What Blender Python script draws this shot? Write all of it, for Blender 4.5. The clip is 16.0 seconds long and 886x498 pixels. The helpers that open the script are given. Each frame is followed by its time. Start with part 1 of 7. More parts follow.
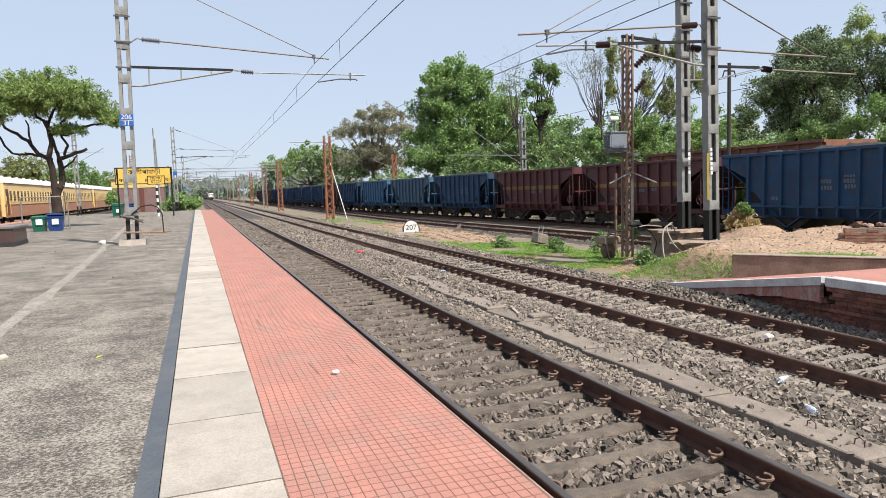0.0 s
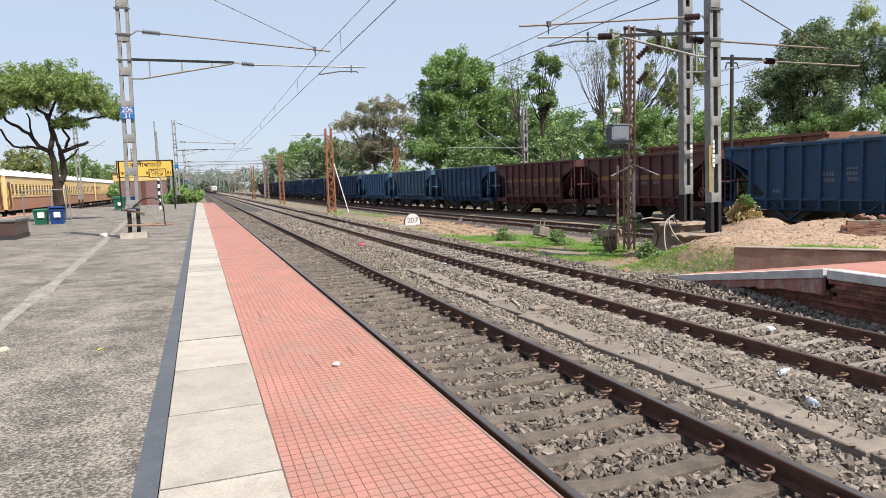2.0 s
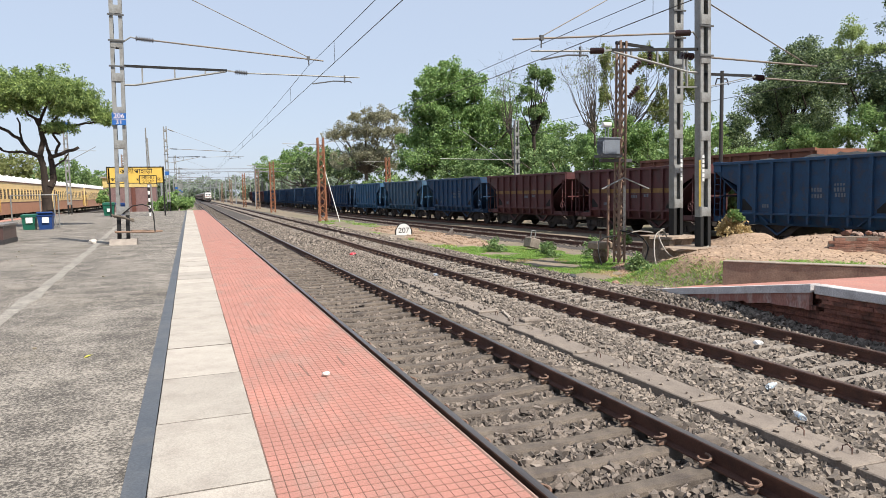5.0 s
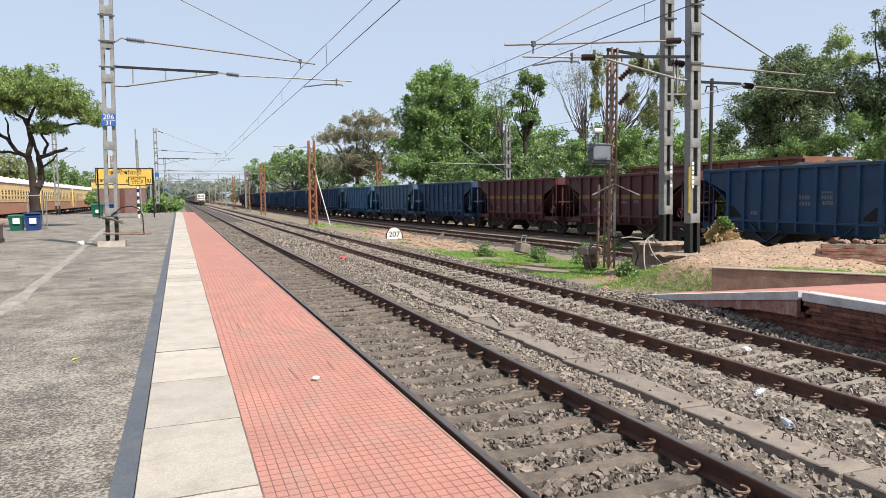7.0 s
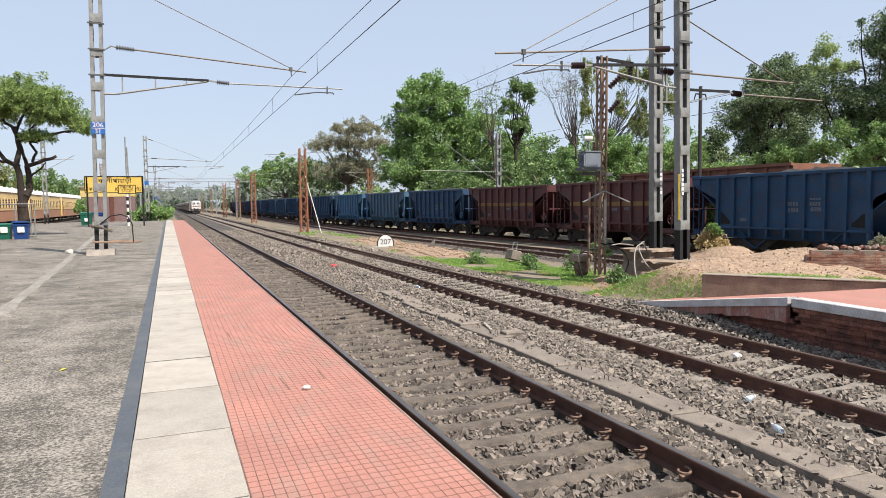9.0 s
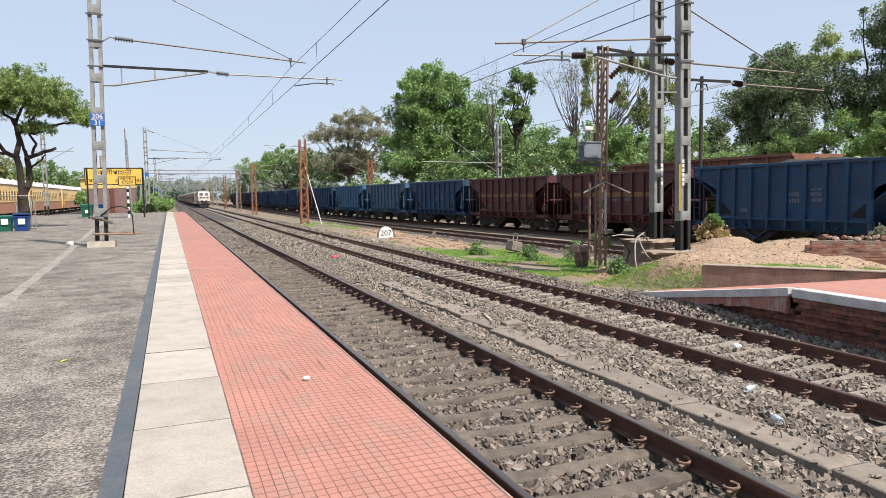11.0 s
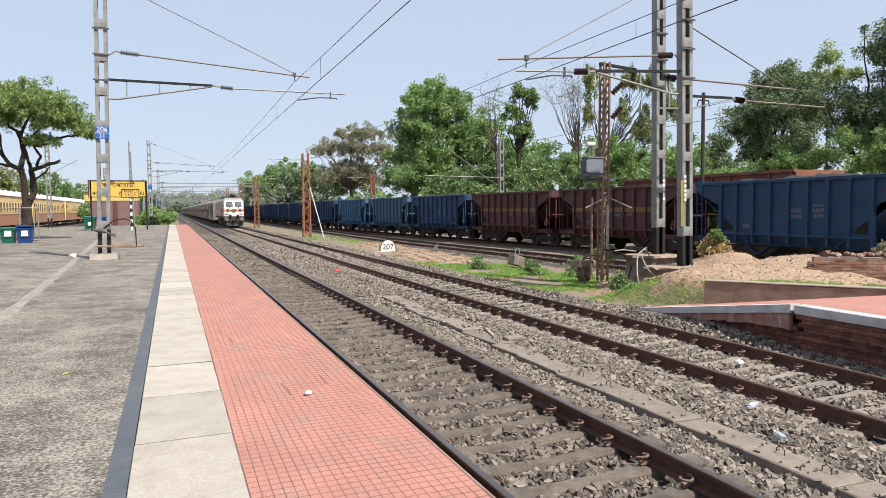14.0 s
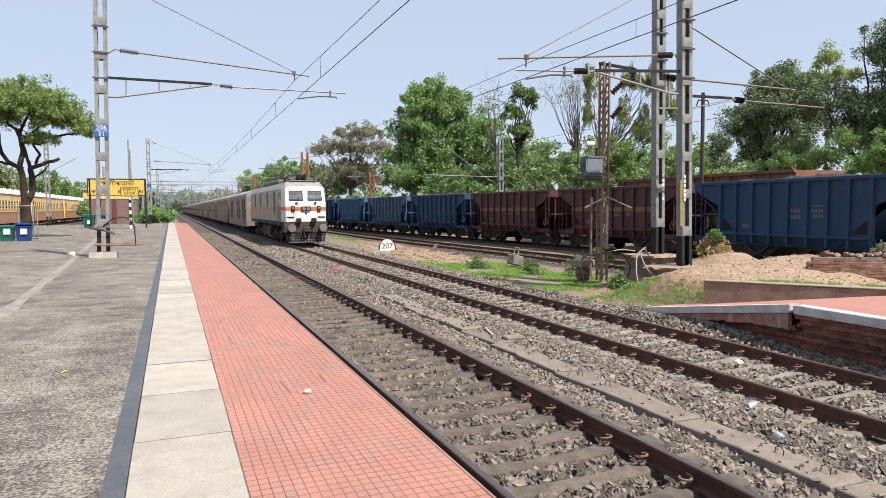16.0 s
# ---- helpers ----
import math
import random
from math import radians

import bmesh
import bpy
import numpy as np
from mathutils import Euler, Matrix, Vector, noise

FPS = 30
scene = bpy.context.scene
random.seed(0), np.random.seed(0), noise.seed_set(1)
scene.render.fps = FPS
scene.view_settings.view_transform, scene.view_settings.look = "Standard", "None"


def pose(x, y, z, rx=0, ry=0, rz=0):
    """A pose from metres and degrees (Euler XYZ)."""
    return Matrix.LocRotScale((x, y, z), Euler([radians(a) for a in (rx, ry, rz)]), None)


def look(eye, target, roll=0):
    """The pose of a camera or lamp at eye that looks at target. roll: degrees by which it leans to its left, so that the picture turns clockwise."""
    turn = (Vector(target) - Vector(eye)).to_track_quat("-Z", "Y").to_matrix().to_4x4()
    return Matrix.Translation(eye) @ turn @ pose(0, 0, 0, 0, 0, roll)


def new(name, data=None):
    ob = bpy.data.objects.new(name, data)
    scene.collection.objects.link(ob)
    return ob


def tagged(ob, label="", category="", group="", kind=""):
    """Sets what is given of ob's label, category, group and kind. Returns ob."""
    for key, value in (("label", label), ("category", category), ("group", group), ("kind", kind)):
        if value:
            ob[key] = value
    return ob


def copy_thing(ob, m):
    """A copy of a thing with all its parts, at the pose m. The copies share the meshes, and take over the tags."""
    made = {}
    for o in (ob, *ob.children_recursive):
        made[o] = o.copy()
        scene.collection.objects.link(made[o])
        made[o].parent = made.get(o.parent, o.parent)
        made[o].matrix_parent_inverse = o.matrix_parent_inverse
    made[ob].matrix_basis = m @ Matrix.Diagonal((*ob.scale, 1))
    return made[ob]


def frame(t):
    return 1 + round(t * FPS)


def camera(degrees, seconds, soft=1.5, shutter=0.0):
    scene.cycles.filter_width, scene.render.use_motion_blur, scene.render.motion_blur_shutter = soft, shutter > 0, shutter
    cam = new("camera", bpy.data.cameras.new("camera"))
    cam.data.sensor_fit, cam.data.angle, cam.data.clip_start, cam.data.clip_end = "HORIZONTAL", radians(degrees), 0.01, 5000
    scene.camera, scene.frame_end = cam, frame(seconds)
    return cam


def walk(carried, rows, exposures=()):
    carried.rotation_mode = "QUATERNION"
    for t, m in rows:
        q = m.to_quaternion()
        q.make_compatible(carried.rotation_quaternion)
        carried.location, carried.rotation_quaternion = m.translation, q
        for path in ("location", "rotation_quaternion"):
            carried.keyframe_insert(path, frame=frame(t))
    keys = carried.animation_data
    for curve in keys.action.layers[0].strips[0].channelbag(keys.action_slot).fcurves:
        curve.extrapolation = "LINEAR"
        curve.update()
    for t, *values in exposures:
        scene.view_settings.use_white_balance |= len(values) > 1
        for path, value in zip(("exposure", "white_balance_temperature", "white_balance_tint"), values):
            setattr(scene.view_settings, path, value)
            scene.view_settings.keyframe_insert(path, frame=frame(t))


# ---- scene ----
cam = camera(66.57, 16.0, soft=0.5)
walk(cam, [
    (0.0, pose(-3.221, 0.000, 2.215, 84.848, 1.886, -19.993)),
    (0.5, pose(-3.219, 0.011, 2.211, 84.758, 2.122, -19.868)),
    (1.0, pose(-3.214, 0.007, 2.214, 84.601, 1.993, -19.793)),
    (1.5, pose(-3.216, -0.007, 2.211, 84.448, 2.016, -19.641)),
    (2.0, pose(-3.209, 0.009, 2.205, 84.260, 1.923, -19.852)),
    (2.5, pose(-3.214, 0.008, 2.204, 84.101, 1.577, -19.872)),
    (3.0, pose(-3.222, 0.011, 2.212, 84.250, 1.571, -19.830)),
    (3.5, pose(-3.223, 0.009, 2.209, 84.655, 1.466, -19.999)),
    (4.0, pose(-3.221, 0.002, 2.207, 84.904, 1.304, -20.378)),
    (6.5, pose(-3.225, -0.006, 2.216, 85.310, 0.903, -20.833)),
    (7.0, pose(-3.227, -0.001, 2.216, 85.471, 0.620, -21.358)),
    (7.5, pose(-3.222, 0.002, 2.218, 85.823, 0.722, -21.726)),
    (8.0, pose(-3.225, -0.009, 2.223, 86.040, 0.830, -21.964)),
    (8.5, pose(-3.223, 0.002, 2.220, 86.047, 0.852, -21.982)),
    (9.0, pose(-3.224, -0.003, 2.224, 86.077, 0.769, -22.102)),
    (11.5, pose(-3.211, -0.002, 2.219, 85.251, 0.883, -22.039)),
    (12.0, pose(-3.217, -0.003, 2.221, 85.467, 0.760, -22.141)),
    (12.5, pose(-3.224, -0.002, 2.222, 85.995, 0.633, -21.910)),
    (13.0, pose(-3.230, 0.001, 2.226, 86.149, 0.727, -21.723)),
    (13.5, pose(-3.218, -0.005, 2.222, 86.287, 0.631, -21.705)),
    (14.0, pose(-3.222, -0.009, 2.230, 86.516, 0.585, -21.874)),
    (14.5, pose(-3.221, -0.004, 2.227, 86.778, 0.631, -22.090)),
    (15.0, pose(-3.224, -0.003, 2.228, 86.909, 0.632, -22.119)),
    (15.5, pose(-3.226, -0.009, 2.226, 86.721, 0.440, -21.979)),
    (16.0, pose(-3.226, -0.004, 2.226, 86.459, 0.414, -21.936)),
])

# ---- world, sun, exposure ----
SUN_DIR = Vector((0.266, -0.490, 0.83)).normalized()
world = bpy.data.worlds.new("sky")
scene.world = world
world.use_nodes = True
wn = world.node_tree.nodes
sky = wn.new("ShaderNodeTexSky")
sky.sky_type = "NISHITA"
sky.sun_disc = False
sky.sun_elevation = math.asin(SUN_DIR.z)
sky.sun_rotation = math.atan2(SUN_DIR.x, SUN_DIR.y)
sky.dust_density = 1.0
sky.air_density = 1.0
sky.ozone_density = 1.5
wn["Background"].inputs["Strength"].default_value = 0.103
haze = wn.new("ShaderNodeMix")
haze.data_type = "RGBA"
haze.inputs["Factor"].default_value = 0.80
haze.inputs["B"].default_value = (3.55, 4.08, 5.05, 1)
world.node_tree.links.new(sky.outputs[0], haze.inputs["A"])
world.node_tree.links.new(haze.outputs["Result"], wn["Background"].inputs["Color"])
sun = new("sun", bpy.data.lights.new("sun", "SUN"))
sun.data.energy = 4.9
sun.data.angle = radians(0.6)
sun.data.color = (1.0, 0.945, 0.87)
sun.matrix_world = look(SUN_DIR * 100, (0, 0, 0))
scene.view_settings.exposure = 0.75

# ---- materials ----
MATS = {}
TONE = 0.65        # scales base colours down against the raised exposure, so shade renders deeper


def mat(name, c1, c2=None, scale=3.0, rough=0.8, bump=0.0, bscale=60.0, metal=0.0, island=0.0, rand=0.0, fine=0.25, stain=None, sscale=0.6, samt=0.5, stretch=(1, 1, 1), placed=False):
    """Two-scale noise surface: c1 to c2 broadly, finer mottling, an optional stain colour, bump."""
    if name in MATS:
        return MATS[name]
    c2 = c2 or tuple(c * 0.75 for c in c1)
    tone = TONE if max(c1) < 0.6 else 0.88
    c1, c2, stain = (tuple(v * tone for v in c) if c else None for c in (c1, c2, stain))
    m = bpy.data.materials.new(name)
    m.use_nodes = True
    n, l = m.node_tree.nodes, m.node_tree.links
    b = n["Principled BSDF"]
    b.inputs["Roughness"].default_value = rough
    b.inputs["Metallic"].default_value = metal
    tc = n.new("ShaderNodeTexCoord")
    mp = n.new("ShaderNodeMapping")
    mp.inputs["Scale"].default_value = stretch
    l.new(n.new("ShaderNodeNewGeometry").outputs["Position"] if placed else tc.outputs["Object"], mp.inputs["Vector"])

    def noise_node(sc, detail=6):
        t = n.new("ShaderNodeTexNoise")
        t.inputs["Scale"].default_value = sc
        t.inputs["Detail"].default_value = detail
        t.inputs["Roughness"].default_value = 0.62
        l.new(mp.outputs[0], t.inputs["Vector"])
        return t

    def ramp(src, a, z):
        r = n.new("ShaderNodeMapRange")
        r.inputs["From Min"].default_value, r.inputs["From Max"].default_value = a, z
        l.new(src, r.inputs["Value"])
        return r.outputs[0]

    def mix(fac, a, z, mode="MIX"):
        x = n.new("ShaderNodeMix")
        x.data_type, x.blend_type = "RGBA", mode
        for sock, val in ((x.inputs["Factor"], fac), (x.inputs["A"], a), (x.inputs["B"], z)):
            if isinstance(val, (int, float)):
                sock.default_value = val
            elif isinstance(val, tuple):
                sock.default_value = (*val, 1)
            else:
                l.new(val, sock)
        return x.outputs["Result"]

    big = noise_node(scale)
    col = mix(ramp(big.outputs[0], 0.35, 0.65), tuple(c1), tuple(c2))
    if stain:
        st = noise_node(sscale, 8)
        k = n.new("ShaderNodeMath")
        k.operation = "MULTIPLY"
        k.inputs[1].default_value = samt
        l.new(ramp(st.outputs[0], 0.5, 0.66), k.inputs[0])
        col = mix(k.outputs[0], col, tuple(stain))
    small = noise_node(bscale, 4)
    if fine:
        g = ramp(small.outputs[0], 0.3, 0.7)
        k = n.new("ShaderNodeMapRange")
        k.inputs["To Min"].default_value, k.inputs["To Max"].default_value = 1 - fine, 1 + fine
        l.new(g, k.inputs["Value"])
        v = n.new("ShaderNodeVectorMath")
        v.operation = "SCALE"
        l.new(col, v.inputs[0])
        l.new(k.outputs[0], v.inputs["Scale"])
        col = v.outputs[0]
    for amount, kind, out in ((island, "ShaderNodeNewGeometry", "Random Per Island"), (rand, "ShaderNodeObjectInfo", "Random")):
        if amount:
            g = n.new(kind)
            k = n.new("ShaderNodeMapRange")
            k.inputs["To Min"].default_value, k.inputs["To Max"].default_value = 1 - amount, 1 + amount
            l.new(g.outputs[out], k.inputs["Value"])
            v = n.new("ShaderNodeVectorMath")
            v.operation = "SCALE"
            l.new(col, v.inputs[0])
            l.new(k.outputs[0], v.inputs["Scale"])
            col = v.outputs[0]
    l.new(col, b.inputs["Base Color"])
    if bump:
        bp = n.new("ShaderNodeBump")
        bp.inputs["Strength"].default_value = bump
        bp.inputs["Distance"].default_value = 0.02
        l.new(small.outputs[0], bp.inputs["Height"])
        l.new(bp.outputs[0], b.inputs["Normal"])
    MATS[name] = m
    return m


def leaf_mat(name, c1, c2, trans=0.35, few=1.0):
    if name in MATS:
        return MATS[name]
    m = bpy.data.materials.new(name)
    m.use_nodes = True
    n, l = m.node_tree.nodes, m.node_tree.links
    b = n["Principled BSDF"]
    b.inputs["Roughness"].default_value = 0.55
    g = n.new("ShaderNodeNewGeometry")
    x = n.new("ShaderNodeMix")
    x.data_type = "RGBA"
    x.inputs["A"].default_value, x.inputs["B"].default_value = (*c1, 1), (*c2, 1)
    pw = n.new("ShaderNodeMath")
    pw.operation = "POWER"
    pw.inputs[1].default_value = few
    l.new(g.outputs["Random Per Island"], pw.inputs[0])
    l.new(pw.outputs[0], x.inputs["Factor"])
    t = n.new("ShaderNodeBsdfTranslucent")
    s = n.new("ShaderNodeMixShader")
    s.inputs[0].default_value = trans
    l.new(x.outputs["Result"], b.inputs["Base Color"])
    l.new(x.outputs["Result"], t.inputs["Color"])
    l.new(b.outputs[0], s.inputs[1])
    l.new(t.outputs[0], s.inputs[2])
    l.new(s.outputs[0], n["Material Output"].inputs["Surface"])
    MATS[name] = m
    return m


def speckled(name, dark, pale, fine, broad, lo, hi, rough, bump, tint):
    """Worn aggregate: pale flecks whose density drifts over the surface, with broad stains."""
    m = bpy.data.materials.new(name)
    m.use_nodes = True
    n, l = m.node_tree.nodes, m.node_tree.links
    b = n["Principled BSDF"]
    b.inputs["Roughness"].default_value = rough
    tc = n.new("ShaderNodeTexCoord")

    def tex(sc, detail, rg):
        t = n.new("ShaderNodeTexNoise")
        t.inputs["Scale"].default_value, t.inputs["Detail"].default_value, t.inputs["Roughness"].default_value = sc, detail, rg
        l.new(tc.outputs["Object"], t.inputs["Vector"])
        return t.outputs[0]

    def math_(op, a, z):
        k = n.new("ShaderNodeMath")
        k.operation = op
        for i, v in enumerate((a, z)):
            if isinstance(v, float):
                k.inputs[i].default_value = v
            else:
                l.new(v, k.inputs[i])
        return k.outputs[0]

    f, g, h = tex(fine, 6, 0.75), tex(broad, 5, 0.6), tex(broad * 5.3, 4, 0.65)
    drift = math_("ADD", math_("MULTIPLY", math_("SUBTRACT", g, 0.5), 0.30), math_("MULTIPLY", math_("SUBTRACT", h, 0.5), 0.24))
    v = math_("ADD", f, drift)
    r = n.new("ShaderNodeMapRange")
    r.inputs["From Min"].default_value, r.inputs["From Max"].default_value = lo, hi
    l.new(v, r.inputs["Value"])
    x = n.new("ShaderNodeMix")
    x.data_type = "RGBA"
    x.inputs["A"].default_value, x.inputs["B"].default_value = (*dark, 1), (*pale, 1)
    l.new(r.outputs[0], x.inputs["Factor"])
    w = n.new("ShaderNodeMapRange")
    w.inputs["From Min"].default_value, w.inputs["From Max"].default_value = 0.52, 0.7
    l.new(tex(broad * 0.45, 6, 0.6), w.inputs["Value"])
    y = n.new("ShaderNodeMix")
    y.data_type, y.blend_type = "RGBA", "MULTIPLY"
    y.inputs["B"].default_value = (*tint, 1)
    l.new(w.outputs[0], y.inputs["Factor"])
    l.new(x.outputs["Result"], y.inputs["A"])
    l.new(y.outputs["Result"], b.inputs["Base Color"])
    bp = n.new("ShaderNodeBump")
    bp.inputs["Strength"].default_value, bp.inputs["Distance"].default_value = bump, 0.012
    l.new(f, bp.inputs["Height"])
    l.new(bp.outputs[0], b.inputs["Normal"])
    MATS[name] = m
    return m


RUST = mat("rusty_rail_steel", (0.16, 0.066, 0.040), (0.085, 0.034, 0.022), 4, 0.72, 0.3, 80)
RUST_LIGHT = mat("rusty_clip_steel", (0.30, 0.19, 0.135), (0.19, 0.105, 0.07), 8, 0.8, 0.2, 120)
SHINY = mat("worn_rail_head", (0.26, 0.235, 0.22), (0.17, 0.145, 0.13), 2, 0.36, 0.05, 60, metal=0.7, fine=0.1, stretch=(6, 0.4, 1))
DULL_HEAD = mat("dull_rail_head", (0.12, 0.075, 0.055), (0.08, 0.05, 0.04), 2, 0.55, 0.05, 60, fine=0.15)
SLEEPER = mat("weathered_concrete_sleeper", (0.225, 0.18, 0.14), (0.13, 0.105, 0.085), 5, 0.9, 0.7, 90, rand=0.15, stain=(0.085, 0.066, 0.056), sscale=2.6, samt=0.8, placed=True)
SLEEPER_LIGHT = mat("pale_concrete_sleeper", (0.38, 0.325, 0.27), (0.26, 0.22, 0.185), 5, 0.9, 0.4, 90, rand=0.15, stain=(0.14, 0.11, 0.09), sscale=3, placed=True)
STONE = mat("ballast_stone", (0.302, 0.251, 0.204), (0.211, 0.174, 0.143), 4, 0.9, 0.2, 90, island=0.5)
# bed colour darkened to carry the shade in the gaps between loose stones
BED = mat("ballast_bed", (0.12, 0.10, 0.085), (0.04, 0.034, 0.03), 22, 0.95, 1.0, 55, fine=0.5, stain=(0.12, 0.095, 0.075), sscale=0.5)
DIRT = mat("dry_earth", (0.30, 0.235, 0.165), (0.21, 0.165, 0.115), 0.8, 0.95, 0.5, 30, stain=(0.10, 0.13, 0.05), sscale=0.25, samt=0.6)
SAND = mat("heaped_sandy_soil", (0.46, 0.325, 0.22), (0.34, 0.232, 0.155), 5, 0.95, 1.0, 16, fine=0.4, island=0.2, stain=(0.30, 0.2, 0.13), sscale=2)
ASPHALT = speckled("worn_platform_asphalt", (0.050, 0.043, 0.036), (0.31, 0.276, 0.232), 40.0, 1.2, 0.435, 0.62, 0.92, 0.8, (0.72, 0.70, 0.66))
GREY_PAINT = mat("slate_grey_painted_strip", (0.078, 0.092, 0.112), (0.11, 0.12, 0.135), 3, 0.75, 0.1, 70, stain=(0.17, 0.165, 0.16), sscale=2.2, samt=0.35)
SLAB = mat("pale_concrete_slab", (0.55, 0.497, 0.425), (0.47, 0.42, 0.36), 2.2, 0.9, 0.35, 90, rand=0.11, fine=0.18, stain=(0.33, 0.28, 0.24), sscale=4, samt=0.4, placed=True)
TILE = mat("terracotta_red_paver", (0.55, 0.245, 0.188), (0.46, 0.215, 0.168), 1.6, 0.85, 0.2, 75, rand=0.045, fine=0.18, stain=(0.40, 0.255, 0.205), sscale=2.6, samt=0.65, stretch=(1.4, 0.7, 1), placed=True)
GROOVE = mat("dirty_paver_joint", (0.30, 0.165, 0.125), (0.14, 0.085, 0.065), 3, 0.95, 0.2, 60)
EDGE_DULL = mat("dusty_paving_edge", (0.45, 0.30, 0.25), (0.35, 0.22, 0.18), 3, 0.9, 0.2, 40)
WHITE_EDGE = mat("whitewashed_coping", (0.60, 0.58, 0.57), (0.46, 0.45, 0.45), 3, 0.85, 0.3, 40, stain=(0.25, 0.2, 0.18), sscale=2)
BRICK_RED = mat("red_washed_masonry", (0.38, 0.155, 0.105), (0.21, 0.088, 0.067), 5, 0.9, 1.0, 30, rand=0.25, stain=(0.075, 0.055, 0.045), sscale=2.4, samt=0.85, placed=True)
GALV = mat("galvanised_mast_steel", (0.42, 0.42, 0.40), (0.30, 0.30, 0.285), 2.5, 0.6, 0.1, 40, metal=0.25, stain=(0.2, 0.17, 0.14), sscale=3)
# darker copy of the mast steel, shade put into its colour, for fittings
GALV_DARK = mat("shaded_mast_steel", (0.13, 0.13, 0.13), (0.09, 0.09, 0.09), 2.5, 0.6, 0.1, 40)
BLACK = mat("black_paint", (0.008, 0.008, 0.009), (0.016, 0.015, 0.014), 4, 0.85, 0.1, 60)
ORANGE = mat("red_oxide_lattice_paint", (0.42, 0.17, 0.08), (0.28, 0.11, 0.055), 3, 0.8, 0.1, 60)
LATTICE = mat("rust_brown_lattice_steel", (0.40, 0.26, 0.18), (0.23, 0.15, 0.105), 3, 0.8, 0.2, 60)
INSUL = mat("brown_porcelain", (0.075, 0.035, 0.03), (0.05, 0.025, 0.022), 4, 0.25, 0.0, 60)
INSUL_GREY = mat("grey_porcelain", (0.16, 0.16, 0.17), (0.12, 0.12, 0.125), 4, 0.35, 0.0, 60)
WIRE = mat("copper_wire", (0.07, 0.065, 0.06), (0.05, 0.045, 0.04), 3, 0.5, 0.0, 40)
BLUE_PLATE = mat("blue_enamel_plate", (0.025, 0.17, 0.55), (0.02, 0.14, 0.46), 4, 0.5, 0.0, 40)
WHITE = mat("white_paint", (0.80, 0.79, 0.76), (0.70, 0.69, 0.66), 2, 0.5, 0.05, 40, fine=0.06)
YELLOW = mat("yellow_sign_paint", (0.70, 0.46, 0.085), (0.63, 0.41, 0.075), 2, 0.6, 0.05, 40, fine=0.06)
BARK = mat("dark_bark", (0.075, 0.05, 0.035), (0.035, 0.025, 0.02), 6, 0.95, 0.9, 25, stretch=(1, 1, 0.25))
BARK_PALE = mat("pale_bark", (0.22, 0.18, 0.14), (0.12, 0.10, 0.08), 4, 0.95, 0.6, 25, stretch=(1, 1, 0.25))
LEAF = leaf_mat("bright_leaf", (0.085, 0.175, 0.045), (0.31, 0.44, 0.145), 0.34, 1.1)
LEAF_MID = leaf_mat("mid_leaf", (0.072, 0.142, 0.042), (0.265, 0.37, 0.135), 0.32, 1.2)
LEAF_DARK = leaf_mat("dark_leaf", (0.026, 0.056, 0.022), (0.29, 0.375, 0.165), 0.24, 1.6)
LEAF_DRY = leaf_mat("dusty_leaf", (0.20, 0.205, 0.12), (0.33, 0.31, 0.21), 0.4)
# pale grey-green: distance haze is put into this leaf colour
LEAF_FAR = leaf_mat("haze_toned_leaf", (0.15, 0.20, 0.13), (0.21, 0.26, 0.18), 0.2)
GRASS = leaf_mat("grass_blade", (0.13, 0.26, 0.04), (0.31, 0.46, 0.11), 0.45)
STRAW = leaf_mat("dry_grass_blade", (0.35, 0.26, 0.11), (0.48, 0.36, 0.17), 0.3)
WAGON_BLUE = mat("faded_blue_wagon_paint", (0.018, 0.082, 0.185), (0.010, 0.050, 0.125), 1.6, 0.7, 0.2, 25, stain=(0.10, 0.075, 0.062), sscale=3.2, samt=0.45)
WAGON_LIGHT = mat("sky_blue_wagon_paint", (0.065, 0.20, 0.37), (0.042, 0.14, 0.27), 1.2, 0.65, 0.1, 25, stain=(0.11, 0.10, 0.10), sscale=1.5, samt=0.5)
WAGON_RED = mat("maroon_wagon_paint", (0.135, 0.036, 0.036), (0.088, 0.026, 0.027), 1.2, 0.65, 0.1, 25, stain=(0.075, 0.05, 0.045), sscale=1.5, samt=0.6)
MARK = mat("faded_white_marking", (0.22, 0.24, 0.27), (0.12, 0.15, 0.19), 12, 0.8, 0, 40, fine=0.4)
WAGON_GREY = mat("worn_grey_blue_wagon_paint", (0.075, 0.175, 0.28), (0.055, 0.125, 0.20), 1.2, 0.65, 0.1, 25, stain=(0.12, 0.09, 0.08), sscale=1.5, samt=0.6)
BOGIE = mat("grimy_bogie_steel", (0.075, 0.054, 0.044), (0.028, 0.022, 0.019), 4, 0.8, 0.3, 40)
COAL = mat("heaped_coal", (0.040, 0.040, 0.043), (0.02, 0.02, 0.021), 4, 0.95, 1.0, 12)
BAND = mat("ochre_band_paint", (0.33, 0.19, 0.05), (0.22, 0.115, 0.045), 3, 0.7, 0.05, 30)


